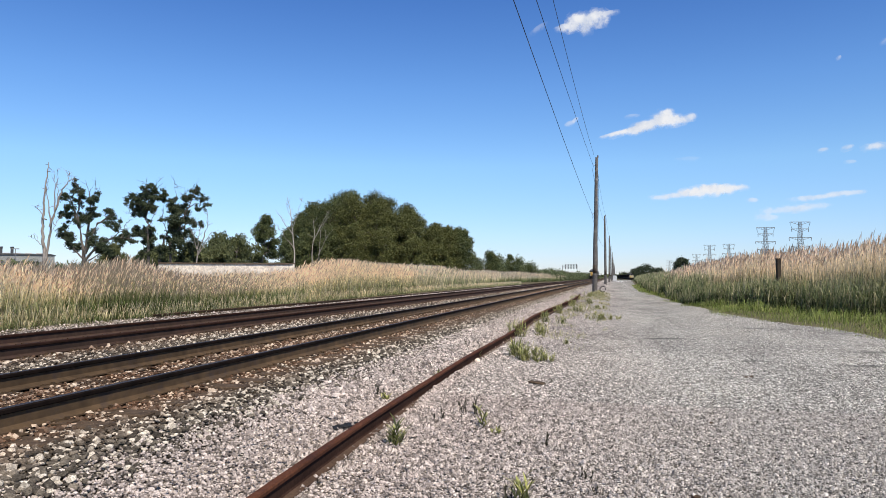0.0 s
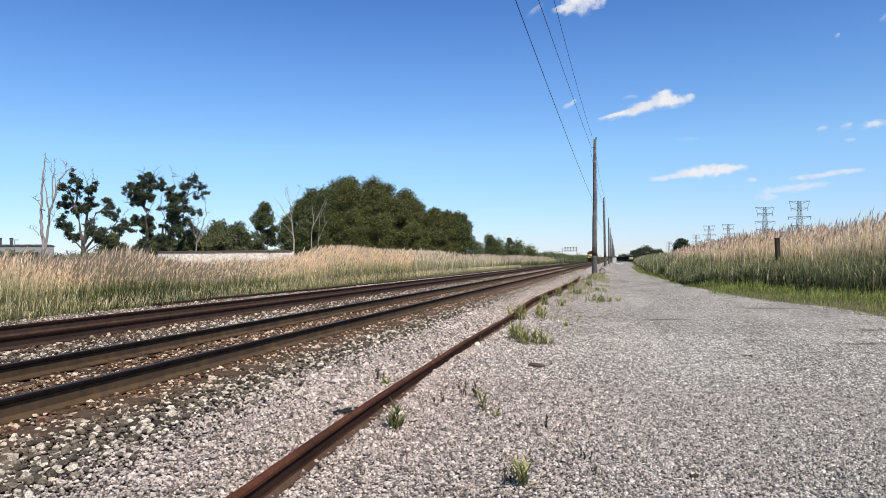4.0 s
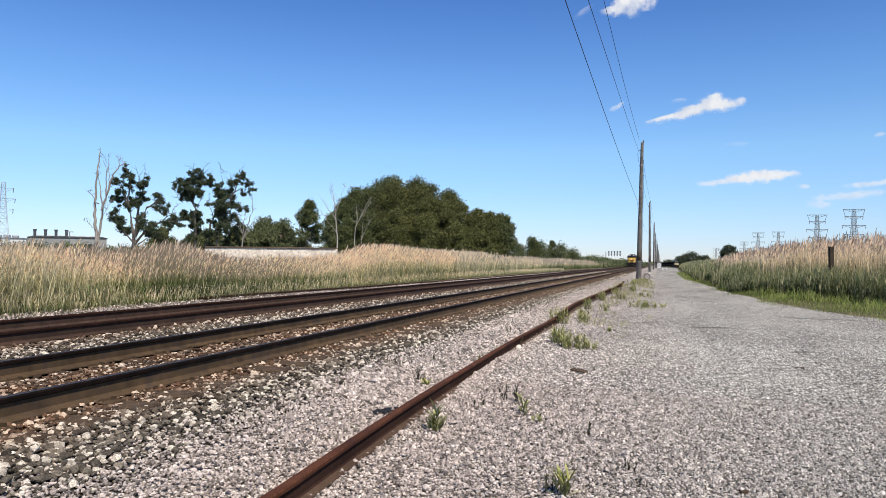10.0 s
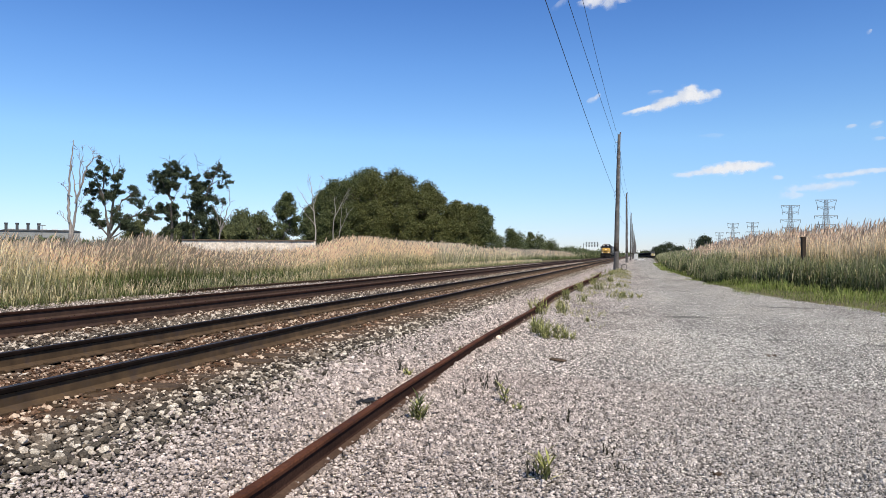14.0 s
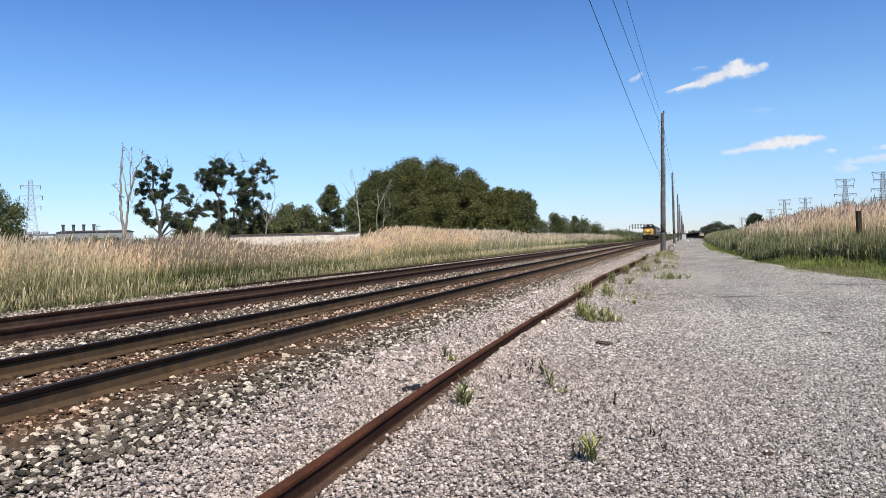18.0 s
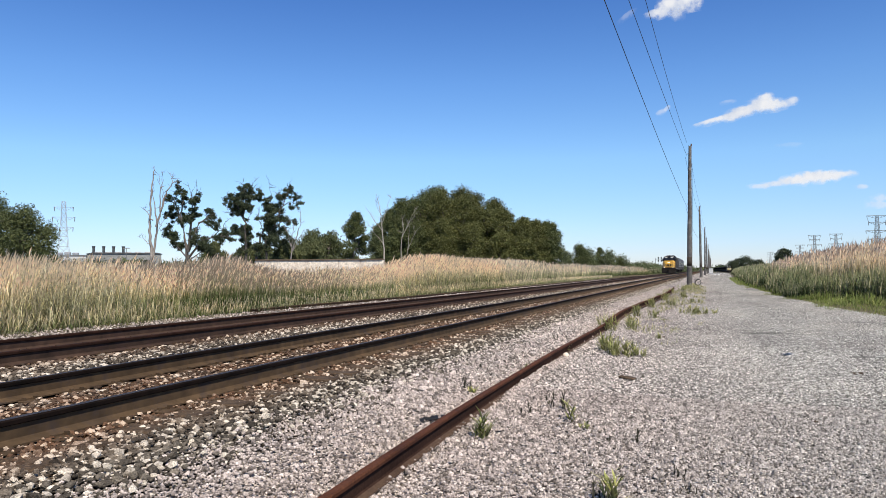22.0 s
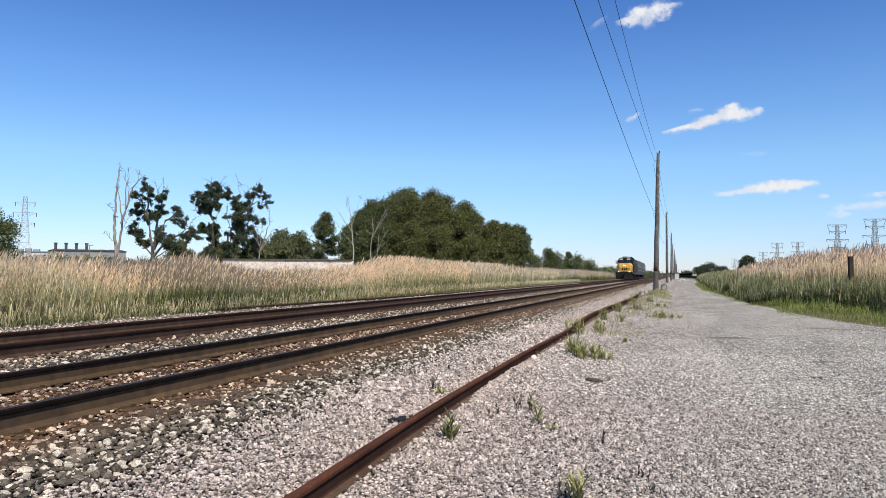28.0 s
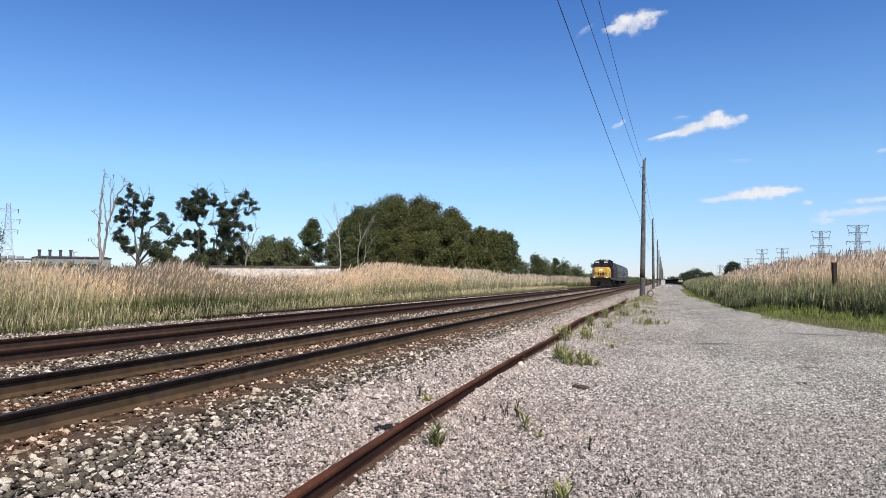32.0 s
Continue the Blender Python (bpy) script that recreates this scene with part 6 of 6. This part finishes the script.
cloud([(530, 300, 30, 12, 0, 0.5)], "small faint white cloud puff")
cloud([(-166, 632, 26, 14, 20, 0.4), (-146, 646, 22, 11, 40, 0.4)], "small faint white cloud puff")
cloud([(760, 305, 110, 14, 4, 0.6), (850, 318, 110, 14, 5, 0.6)], "long thin white cloud streak")
cloud([(665, 262, 130, 20, 4, 0.45), (590, 232, 60, 16, 0, 0.42), (740, 272, 90, 16, 4, 0.35)], "faint hazy cloud near the horizon")
cloud([(783, 486, 26, 10, 12, 0.5), (872, 492, 30, 14, 18, 0.5), (884, 440, 26, 9, 0, 0.3), (965, 495, 60, 18, 6, 0.7), (1040, 500, 60, 16, 6, 0.6)], "row of small white cloud puffs")
cloud([(846, 838, 13, 8, 50, 0.35), (300, 470, 60, 12, 0, 0.12), (1020, 900, 40, 14, 30, 0.3)], "tiny wisps of white cloud")

# ---- rolling stock ----
M_YELLOW = mottled("faded_yellow_paint", (0.62, 0.335, 0.04), (0.72, 0.42, 0.065), 0.9, 14.0, 0.5, bumpy=0.03, spot=(0.5, 0.33, 0.1))
M_BROWNISH = mottled("worn_dark_marking", (0.2, 0.12, 0.04), (0.3, 0.18, 0.05), 2.0, 14.0, 0.6, bumpy=0)
M_BLUE = mottled("dark_blue_paint", (0.009, 0.011, 0.017), (0.015, 0.017, 0.024), 0.8, 12.0, 0.7, bumpy=0.03, spec=0.06)
M_UNDER = mottled("grimy_running_gear", (0.012, 0.011, 0.01), (0.026, 0.022, 0.019), 1.5, 20.0, 0.85, spec=0.08)
M_GREY = mottled("dull_grey_paint", (0.05, 0.051, 0.052), (0.085, 0.086, 0.087), 0.7, 14.0, 0.6, bumpy=0.05)
M_BAND = mottled("dark_window_band", (0.03, 0.033, 0.038), (0.05, 0.053, 0.058), 0.7, 14.0, 0.4, bumpy=0)
M_STRIPE = mottled("pale_grey_stripe", (0.2, 0.195, 0.185), (0.27, 0.265, 0.255), 0.7, 14.0, 0.6, bumpy=0)
M_WHEEL = mottled("worn_wheel_steel", (0.07, 0.06, 0.055), (0.14, 0.12, 0.1), 3.0, 30.0, 0.6, 0.4)
m, n, l, b = material("cab_window_glass", 0.08, 0.0, 0.4)
b.inputs["Base Color"].default_value = (0.02, 0.022, 0.026, 1)
M_PANE = m
m, n, l, b = material("lit_lamp")
b.inputs["Emission Color"].default_value, b.inputs["Emission Strength"].default_value = (1, 0.95, 0.85, 1), 1.15
M_LAMP = m
WHEEL_R = 0.5


def wheelset(parent, y, r=WHEEL_R):
    """An axle with its two wheels, turning about x."""
    bm = rd((-0.9, 0, 0), (0.9, 0, 0), 0.08, n=10)
    for s in (-1, 1):
        rod(bm, (s * 0.69, 0, 0), (s * 0.79, 0, 0), r, n=20)
        rod(bm, (s * 0.66, 0, 0), (s * 0.69, 0, 0), r + 0.028, n=20)
        rod(bm, (s * 0.79, 0, 0), (s * 0.83, 0, 0), 0.16, n=10)
    ob = part("wheelset", bm, M_WHEEL, parent, "steel wheels on an axle")
    ob.matrix_local = pose(0, y, r)
    return ob


def bogie(parent, y, axles, length):
    bm = bmesh.new()
    for s in (-1, 1):
        box(bm, s * 1.02 - 0.07, s * 1.02 + 0.07, y - length / 2, y + length / 2, 0.52, 0.78, 0.03)
        box(bm, s * 1.02 - 0.09, s * 1.02 + 0.09, y - 0.5, y + 0.5, 0.38, 0.62, 0.03)
        for a in axles:
            box(bm, s * 1.02 - 0.1, s * 1.02 + 0.1, y + a - 0.16, y + a + 0.16, 0.34, 0.68, 0.03)
    box(bm, -1.0, 1.0, y - 0.3, y + 0.3, 0.55, 0.95)
    part("bogie_frame", bm, M_UNDER, parent, "grimy black bogie frame")
    return [wheelset(parent, y + a) for a in axles]


def rails_of(parent, pts, r=0.025):
    bm = bmesh.new()
    for a, b in zip(pts, pts[1:]):
        rod(bm, a, b, r, n=5)
    return part("handrail", bm, M_GREY, parent)


def locomotive(name, label, group, nose):
    """Front at y = 0, facing -y; z = 0 on the rail head."""
    ob = empty(name, pose(0, 0, 0), label, "locomotive", group)
    wheels = []
    L = 17.8
    part("underframe", bx(-1.5, 1.5, 0.6, L - 0.6, 1.05, 1.42, bevel=0.03), M_BLUE, ob)
    part("fuel_tank", prism([(-1.35, 0.4), (1.35, 0.4), (1.5, 0.7), (1.5, 1.05), (-1.5, 1.05), (-1.5, 0.7)], 7.0, 11.2), M_UNDER, ob)
    wheels += bogie(ob, 4.2, (-1.35, 1.35), 3.9)
    wheels += bogie(ob, L - 4.0, (-1.35, 1.35), 3.9)
    # plough, buffer beam, steps, coupler
    bm = bmesh.new()
    pts = [(-1.5, 0.55, 1.0), (0, 0.25, 1.0), (1.5, 0.55, 1.0), (1.5, 0.45, 0.12), (0, 0.0, 0.12), (-1.5, 0.45, 0.12)]
    f = [bm.verts.new(p) for p in pts]
    g = [bm.verts.new((p[0], p[1] + 0.12, p[2])) for p in pts]
    for q in ((0, 1, 4, 5), (1, 2, 3, 4)):
        bm.faces.new([f[i] for i in q])
        bm.faces.new([g[i] for i in q][::-1])
    for q in range(6):
        bm.faces.new((f[q], g[q], g[(q + 1) % 6], f[(q + 1) % 6]))
    part("snow_plough", bm, M_UNDER, ob, "black snow plough")
    part("buffer_beam", bx(-1.55, 1.55, 0.5, 0.65, 0.95, 1.45, bevel=0.02), M_UNDER, ob)
    bm = bx(-0.13, 0.13, -0.1, 0.6, 0.78, 1.02, bevel=0.03)
    box(bm, -0.2, 0.2, -0.2, 0.0, 0.72, 1.08, 0.05)
    part("coupler", bm, M_UNDER, ob)
    for s in (-1, 1):
        for z in (0.35, 0.68, 1.0):
            part("step", bx(s * 1.3 - 0.22, s * 1.3 + 0.22, 0.55, 0.95, z, z + 0.04), M_STRIPE, ob)
    # wide nose, cab, long hood
    bm = prism([(-1.42, 1.3), (1.42, 1.3), (1.42, 2.72), (1.12, 3.08), (-1.12, 3.08), (-1.42, 2.72)], 0.95, 2.6, bevel=0.05)
    for v in bm.verts:
        if v.co.y < 1.2:
            v.co.x *= 0.7
            v.co.y += max(0, v.co.z - 1.6) * 0.12
    nose_ob = part("nose", bm, M_YELLOW if nose else M_BLUE, ob, "faded yellow nose" if nose else "")
    part("nose_door", bx(-0.85, -0.3, 0.94, 1.02, 1.5, 2.5, bevel=0.01), M_YELLOW, nose_ob)
    if nose:
        # worn lettering on the nose, as plain bars
        for q, (h0, h1) in enumerate(((1.92, 2.24), (1.8, 2.26), (1.74, 2.2), (1.82, 2.26), (1.94, 2.22))):
            part("dark_marking", bx(-0.8 + q * 0.345, -0.58 + q * 0.345, 0.92, 0.985, h0, h1, bevel=0.01), M_BLUE if 0 < q < 4 else M_BROWNISH, nose_ob, "worn lettering bar on the nose")
        part("dark_marking", bx(-0.42, 0.42, 0.92, 0.985, 1.5, 1.68, bevel=0.01), M_BROWNISH, nose_ob, "worn lettering bar on the nose")
    part("nose_ledge", bx(-0.78, 0.78, 1.12, 1.35, 3.06, 3.11, bevel=0.015), M_BLUE, nose_ob, "dark edge along the nose top")
    for s in (-1, 1):
        part("grab_iron", rd((s * 0.95, 0.9, 1.55), (s * 0.9, 1.0, 2.55), 0.02, n=5), M_STRIPE, nose_ob)
    rails_of(ob, [(-1.35, 0.55, 1.45), (-1.35, 0.5, 2.0), (-0.5, 0.45, 2.0), (-0.5, 0.45, 1.45)], 0.03)
    rails_of(ob, [(1.35, 0.55, 1.45), (1.35, 0.5, 2.0), (0.5, 0.45, 2.0), (0.5, 0.45, 1.45)], 0.03)
    for s in (-0.5, -0.2, 0.25, 0.55):
        part("air_hose", rd((s, 0.45, 1.0), (s * 1.1, 0.25, 0.4), 0.03, n=6), M_UNDER, ob)
    bm = prism([(-1.5, 1.42), (1.5, 1.42), (1.5, 3.5), (1.22, 4.0), (0.6, 4.16), (-0.6, 4.16), (-1.22, 4.0), (-1.5, 3.5)], 2.6, 5.0, bevel=0.03)
    for v in bm.verts:
        if v.co.y < 3:
            v.co.x *= 0.86
            v.co.y += max(0, v.co.z - 2.9) * 0.1
    cab_ob = part("cab", bm, M_BLUE, ob, "dark blue cab")
    for s in (-1, 1):
        p = part("windscreen", bx(s * 0.58 - 0.42, s * 0.58 + 0.42, -0.03, 0.02, -0.24, 0.2, bevel=0.02), M_PANE, cab_ob)
        p.matrix_local = pose(0, 2.66, 3.4, -6)
        # white rods on the roof edge stand in for the sun's glint
        part("roof_edge", rd((s * 0.5, 2.74, 4.17), (s * 1.04, 2.74, 4.01), 0.04, n=6), M_WHITE, cab_ob, "white rod standing in for the sun glint along the roof edge")
        part("side_window", bx(s * 1.5 - 0.02, s * 1.5 + 0.02, 3.2, 4.5, 2.95, 3.55, bevel=0.01), M_PANE, cab_ob)
        part("number_board", bx(s * 0.66 - 0.3, s * 0.66 + 0.3, 2.64, 2.74, 3.72, 3.92, bevel=0.01), M_WHITE, cab_ob, "pale number board with its digits as plain bars")
        part("sunshade", bx(s * 1.5 - 0.02, s * 1.5 + 0.2 * s + 0.02, 3.1, 4.6, 3.6, 3.64), M_BLUE, cab_ob)
        part("mirror", bx(s * 1.62 - 0.07, s * 1.62 + 0.07, 2.95, 3.0, 3.0, 3.5), M_UNDER, cab_ob)
    part("roof_edge", rd((-0.5, 2.74, 4.17), (0.5, 2.74, 4.17), 0.04, n=6), M_WHITE, cab_ob, "white rod standing in for the sun glint along the roof edge")
    for s in (-0.13, 0.13):
        part("headlight", rd((s, 0.96, 2.62), (s, 1.12, 2.62), 0.105, n=12), M_LAMP if nose else M_PANE, nose_ob, "lit round headlight" if nose else "")
    for s in (-0.95, 0.95):
        part("ditch_light", rd((s, 0.4, 1.5), (s, 0.56, 1.5), 0.08, n=12), M_LAMP if nose else M_PANE, ob, "lit ditch light" if nose else "")
    for s in (-1, 1):
        part("horn", rd((s * 0.2, 3.2, 4.18), (s * 0.2, 2.8, 4.3), 0.03, 0.08, 8), M_UNDER, cab_ob)
    hood = part("long_hood", prism([(-0.95, 1.42), (0.95, 1.42), (0.95, 3.8), (0.7, 4.05), (-0.7, 4.05), (-0.95, 3.8)], 5.0, L - 0.9, bevel=0.03), M_BLUE, ob)
    part("equipment_box", bx(-1.1, 1.1, 5.0, 7.2, 1.42, 3.9, bevel=0.05), M_BLUE, hood)
    part("dynamic_brake", prism([(-1.2, 3.4), (1.2, 3.4), (1.2, 4.15), (0.8, 4.4), (-0.8, 4.4), (-1.2, 4.15)], 9.0, 11.4), M_BLUE, hood)
    for q in range(3):
        part("roof_fan", rd((0, 13 + q * 1.3, 4.04), (0, 13 + q * 1.3, 4.28), 0.55, n=16), M_UNDER, hood)
    part("radiator", bx(-1.05, 1.05, 12.2, 16.4, 3.0, 3.75, bevel=0.03), M_GREY, hood)
    part("exhaust", bx(-0.3, 0.3, 8.0, 8.6, 4.0, 4.4), M_UNDER, hood)
    for s in (-1, 1):
        for q in range(9):
            part("hood_door", bx(s * 0.955 - 0.01, s * 0.955 + 0.01, 7.4 + q * 0.95, 8.25 + q * 0.95, 1.6, 2.9), M_BLUE, hood)
        part("walkway_stripe", bx(s * 1.51 - 0.01, s * 1.51 + 0.01, 0.7, L - 0.7, 1.2, 1.3), M_STRIPE, ob)
        rails_of(ob, [(s * 1.45, 0.6, 1.42), (s * 1.45, 0.6, 2.35), (s * 1.2, 0.75, 2.45)])
        rails_of(ob, [(s * 1.45, 5.2, 2.35), (s * 1.45, L - 0.7, 2.35), (s * 1.45, L - 0.7, 1.42)])
        for q in range(7):
            rails_of(ob, [(s * 1.45, 5.2 + q * 1.9, 1.42), (s * 1.45, 5.2 + q * 1.9, 2.35)])
    return ob, wheels


def coach(name, label):
    """A grey inspection coach: front at y = 0."""
    ob = empty(name, pose(0, 0, 0), label, "railway coach", "coaches behind the locomotive")
    L = 20.6
    bm = prism([(-1.5, 0.95), (1.5, 0.95), (1.52, 3.3), (1.3, 3.85), (0.7, 4.12), (-0.7, 4.12), (-1.3, 3.85), (-1.52, 3.3)], 0.4, L - 0.4, bevel=0.04)
    body = part("body", bm, M_GREY, ob)
    for s in (-1, 1):
        part("window_band", bx(s * 1.53 - 0.012, s * 1.53 + 0.012, 1.4, L - 1.4, 2.1, 2.95), M_BAND, body)
        part("stripe", bx(s * 1.525 - 0.012, s * 1.525 + 0.012, 0.6, L - 0.6, 1.75, 1.9), M_STRIPE, body)
        part("stripe", bx(s * 1.535 - 0.012, s * 1.535 + 0.012, 0.6, L - 0.6, 3.1, 3.2), M_STRIPE, body)
        for q in range(8):
            part("window", bx(s * 1.55 - 0.01, s * 1.55 + 0.01, 2.0 + q * 2.15, 3.5 + q * 2.15, 2.25, 2.85, bevel=0.005), M_PANE, body)
        for y in (0.7, L - 1.5):
            part("door", bx(s * 1.53 - 0.02, s * 1.53 + 0.02, y, y + 0.8, 1.05, 3.05, bevel=0.01), M_GREY, body)
        for q in range(12):
            part("side_rib", bx(s * 1.52 - 0.02, s * 1.52 + 0.02, 1.0 + q * 1.6, 1.06 + q * 1.6, 1.0, 1.7), M_GREY, body)
    part("end_door", bx(-0.45, 0.45, 0.36, 0.4, 1.1, 3.1, bevel=0.01), M_BAND, ob)
    for q in range(4):
        part("roof_unit", bx(-0.5, 0.5, 3 + q * 4.6, 4.6 + q * 4.6, 4.08, 4.3, bevel=0.05), M_GREY, ob)
    part("underfloor_box", bx(-1.3, 1.3, 7.2, 13.4, 0.4, 0.95, bevel=0.05), M_UNDER, ob)
    part("coupler", bx(-0.15, 0.15, -0.2, 0.5, 0.75, 1.02, bevel=0.03), M_UNDER, ob)
    return ob, bogie(ob, 3.2, (-1.25, 1.25), 3.4) + bogie(ob, L - 3.2, (-1.25, 1.25), 3.4)


LOCO, LOCO_WHEELS = locomotive("locomotive", "dark blue diesel locomotive with a yellow nose and lit headlights", "", True)
COACHES = [coach("coach", "dull grey railway coach with a dark window band") for _ in range(2)]

# the train that stands on the far siding
SIDE = (12.65, 520.0, 0.716)      # front of the parked train, and its turn
siding = empty("railway_track", pose(0, 0, 0), "distant siding of brown rails beyond the road", "railway track", "", "structure")
for off in (-0.755, 0.755):
    rail_bar("rail", [(SIDE[0] + off - 0.0125 * (y - SIDE[1]), y, 0.2 - DIP) for y in (480, 800, 1100, 1500)], siding, (M_RAIL, M_HEAD))


def side_at(d):
    return pose(SIDE[0] - 0.0125 * d, SIDE[1] + d, 0.38 - DIP, 0, 0, SIDE[2])


M_CREAM = mottled("dull_cream_paint", (0.42, 0.36, 0.2), (0.55, 0.48, 0.3), 0.9, 14.0, 0.6, bumpy=0.03)
parked, _ = locomotive("locomotive", "parked dark locomotive with a dull cream nose on the far siding", "", False)
parked.matrix_world = side_at(0)
for o in parked.children:
    if o.name.startswith("nose"):
        o.data.materials[0] = M_CREAM
hop = empty("hopper_wagon", side_at(18.4), "black open hopper wagon in a long parked train", "wagon", "parked hopper wagons")
part("body", prism([(-1.0, 1.0), (1.0, 1.0), (1.55, 2.0), (1.55, 3.7), (-1.55, 3.7), (-1.55, 2.0)], 0.5, 14.5, bevel=0.03), M_UNDER, hop)
for q in range(8):
    for s in (-1, 1):
        part("side_stake", bx(s * 1.6 - 0.05, s * 1.6 + 0.05, 1.0 + q * 1.75, 1.15 + q * 1.75, 2.0, 3.7), M_UNDER, hop)
part("load", prism([(-1.4, 3.6), (1.4, 3.6), (0.5, 4.0), (-0.5, 4.0)], 1.0, 14.0), M_BLACK, hop)
part("sill", bx(-0.4, 0.4, 0.0, 15.0, 0.75, 1.0), M_UNDER, hop)
bogie(hop, 2.4, (-0.9, 0.9), 2.6), bogie(hop, 12.6, (-0.9, 0.9), 2.6)
for k in range(1, 34):
    copy_thing(hop, side_at(18.4 + 15.3 * k))

# ---- bird ----
M_FEATHER = mottled("dark_brown_feathers", (0.02, 0.017, 0.014), (0.04, 0.033, 0.027), 20.0, 120.0, 0.8, bumpy=0)
BIRD = empty("bird", pose(0, 0, 0), "small dark bird crossing the sky in flight", "bird")
bm = bmesh.new()
bmesh.ops.create_uvsphere(bm, u_segments=12, v_segments=8, radius=0.05, matrix=Matrix.Diagonal((2.2, 0.8, 0.8, 1)))
bmesh.ops.create_uvsphere(bm, u_segments=10, v_segments=6, radius=0.032, matrix=Matrix.Translation((0.12, 0, 0.018)))
rod(bm, (0.145, 0, 0.018), (0.18, 0, 0.012), 0.01, 0.002, 6)
part("body", bm, M_FEATHER, BIRD, smooth=True)
part("tail", prism([(-0.2, -0.006), (-0.08, -0.008), (-0.08, 0.008), (-0.2, 0.006)], -0.03, 0.03), M_FEATHER, BIRD)
WINGS = []
for s in (-1, 1):
    bm = bmesh.new()
    pts = [(0.06, 0.02), (0.075, 0.11), (0.02, 0.24), (-0.02, 0.17), (-0.045, 0.09), (-0.05, 0.02)]
    up = [bm.verts.new((x, s * y, 0.004)) for x, y in pts]
    dn = [bm.verts.new((x, s * y, -0.003)) for x, y in pts]
    bm.faces.new(up), bm.faces.new(dn[::-1])
    for q in range(6):
        bm.faces.new((up[q], dn[q], dn[(q + 1) % 6], up[(q + 1) % 6]))
    bmesh.ops.recalc_face_normals(bm, faces=bm.faces)
    WINGS.append(part("wing", bm, M_FEATHER, BIRD))

# a large insect that crosses close before the camera
INSECT = empty("insect", pose(0, 0, 0), "large dark insect flying past on blurred wings", "insect")
bm = bmesh.new()
bmesh.ops.create_uvsphere(bm, u_segments=12, v_segments=8, radius=0.008, matrix=Matrix.Diagonal((1.5, 0.9, 0.9, 1)))
part("body", bm, M_FEATHER, INSECT, smooth=True)
bm = bmesh.new()
bmesh.ops.create_uvsphere(bm, u_segments=10, v_segments=6, radius=0.005, matrix=Matrix.Translation((-0.014, 0, 0.001)))
part("head", bm, M_FEATHER, INSECT, smooth=True)
for s in (-1, 1):
    bm = bmesh.new()
    pts = [(0.0, 0.004), (-0.007, 0.011), (-0.005, 0.022), (0.002, 0.02), (0.006, 0.01), (0.004, 0.004)]
    up = [bm.verts.new((x, s * y, 0.0006)) for x, y in pts]
    dn = [bm.verts.new((x, s * y, -0.0006)) for x, y in pts]
    bm.faces.new(up), bm.faces.new(dn[::-1])
    for q in range(6):
        bm.faces.new((up[q], dn[q], dn[(q + 1) % 6], up[(q + 1) % 6]))
    bmesh.ops.recalc_face_normals(bm, faces=bm.faces)
    WINGS.append(part("wing", bm, M_FEATHER, INSECT))


# ---- what moves ----
TRAIN = ((0, 331), (3, 311), (8, 277.5), (13, 241.5), (18, 205), (23, 169), (28, 135.6), (30, 124.3), (32, 112.8))
_fit = np.polyfit([t for t, _ in TRAIN], [y for _, y in TRAIN], 3)


def train_y(t):
    """Where the locomotive's front stands."""
    return float(np.polyval(_fit, t))


INS, INS_V = (-1.474, 1.822, 1.966), (-1.025, 0.624, 0.059)      # the insect at 30 s and its way in a tenth of a second


def motions():
    times = [float(t) for t in range(33)]

    def on_track(y):
        return pose(along(TRACKS[1], y), y, RAIL_TOP, 0, 0, -math.degrees(math.atan(S)))
    spins = np.linspace(0, 32, 401)
    for thing, wheels, back in [(LOCO, LOCO_WHEELS, 0.0)] + [(c, w, 18.0 + 20.8 * k) for k, (c, w) in enumerate(COACHES)]:
        walk(thing, [(t, on_track(train_y(t) + back)) for t in times])
        for wheel in wheels:
            y0 = wheel.location.y
            walk(wheel, [(t, pose(0, y0, WHEEL_R, math.degrees((train_y(0) - train_y(t)) / WHEEL_R))) for t in spins])
    # the bird crosses once
    v = (21.9, -5.3, -3.3)

    def fly(t):
        d = t - 21.55
        return pose(-5.95 + v[0] * d, 13.6 + v[1] * d, 5.76 + v[2] * d + 4.0 * d * d, 0, 6, math.degrees(math.atan2(v[1], v[0])))
    walk(BIRD, [(0.0, fly(19.0)), (19.0, fly(19.0)), (20.5, fly(20.5)), (21.0, fly(21.0)), (21.5, fly(21.5)), (22.0, fly(22.0)), (23.0, fly(23.0)), (32.0, fly(23.0))])
    beats = [0.0, 19.0] + [19.0 + 0.1 * k for k in range(1, 40)] + [32.0]
    for s, wing in zip((-1, 1), WINGS):
        walk(wing, [(t, pose(0, 0, 0, s * (8 + 38 * math.sin(t * 20.0)))) for t in beats])

    def buzz(t):
        d = (t - 30.0) * 10
        return pose(INS[0] + INS_V[0] * d, INS[1] + INS_V[1] * d, INS[2] + INS_V[2] * d - 0.0485 * min(d * d, 4), 0, 0, -30)
    walk(INSECT, [(0.0, buzz(29.2))] + [(29.2 + 0.1 * k, buzz(29.2 + 0.1 * k)) for k in range(18)] + [(32.0, buzz(30.9))])
    for s, wing in zip((-1, 1), WINGS[2:]):
        walk(wing, [(0.0, pose(0, 0, 0, s * -30))] + [(29.0 + 0.1 * k, pose(0, 0, 0, -74 if k % 2 else -58)) for k in range(25)] + [(32.0, pose(0, 0, 0, s * -30))])


motions()
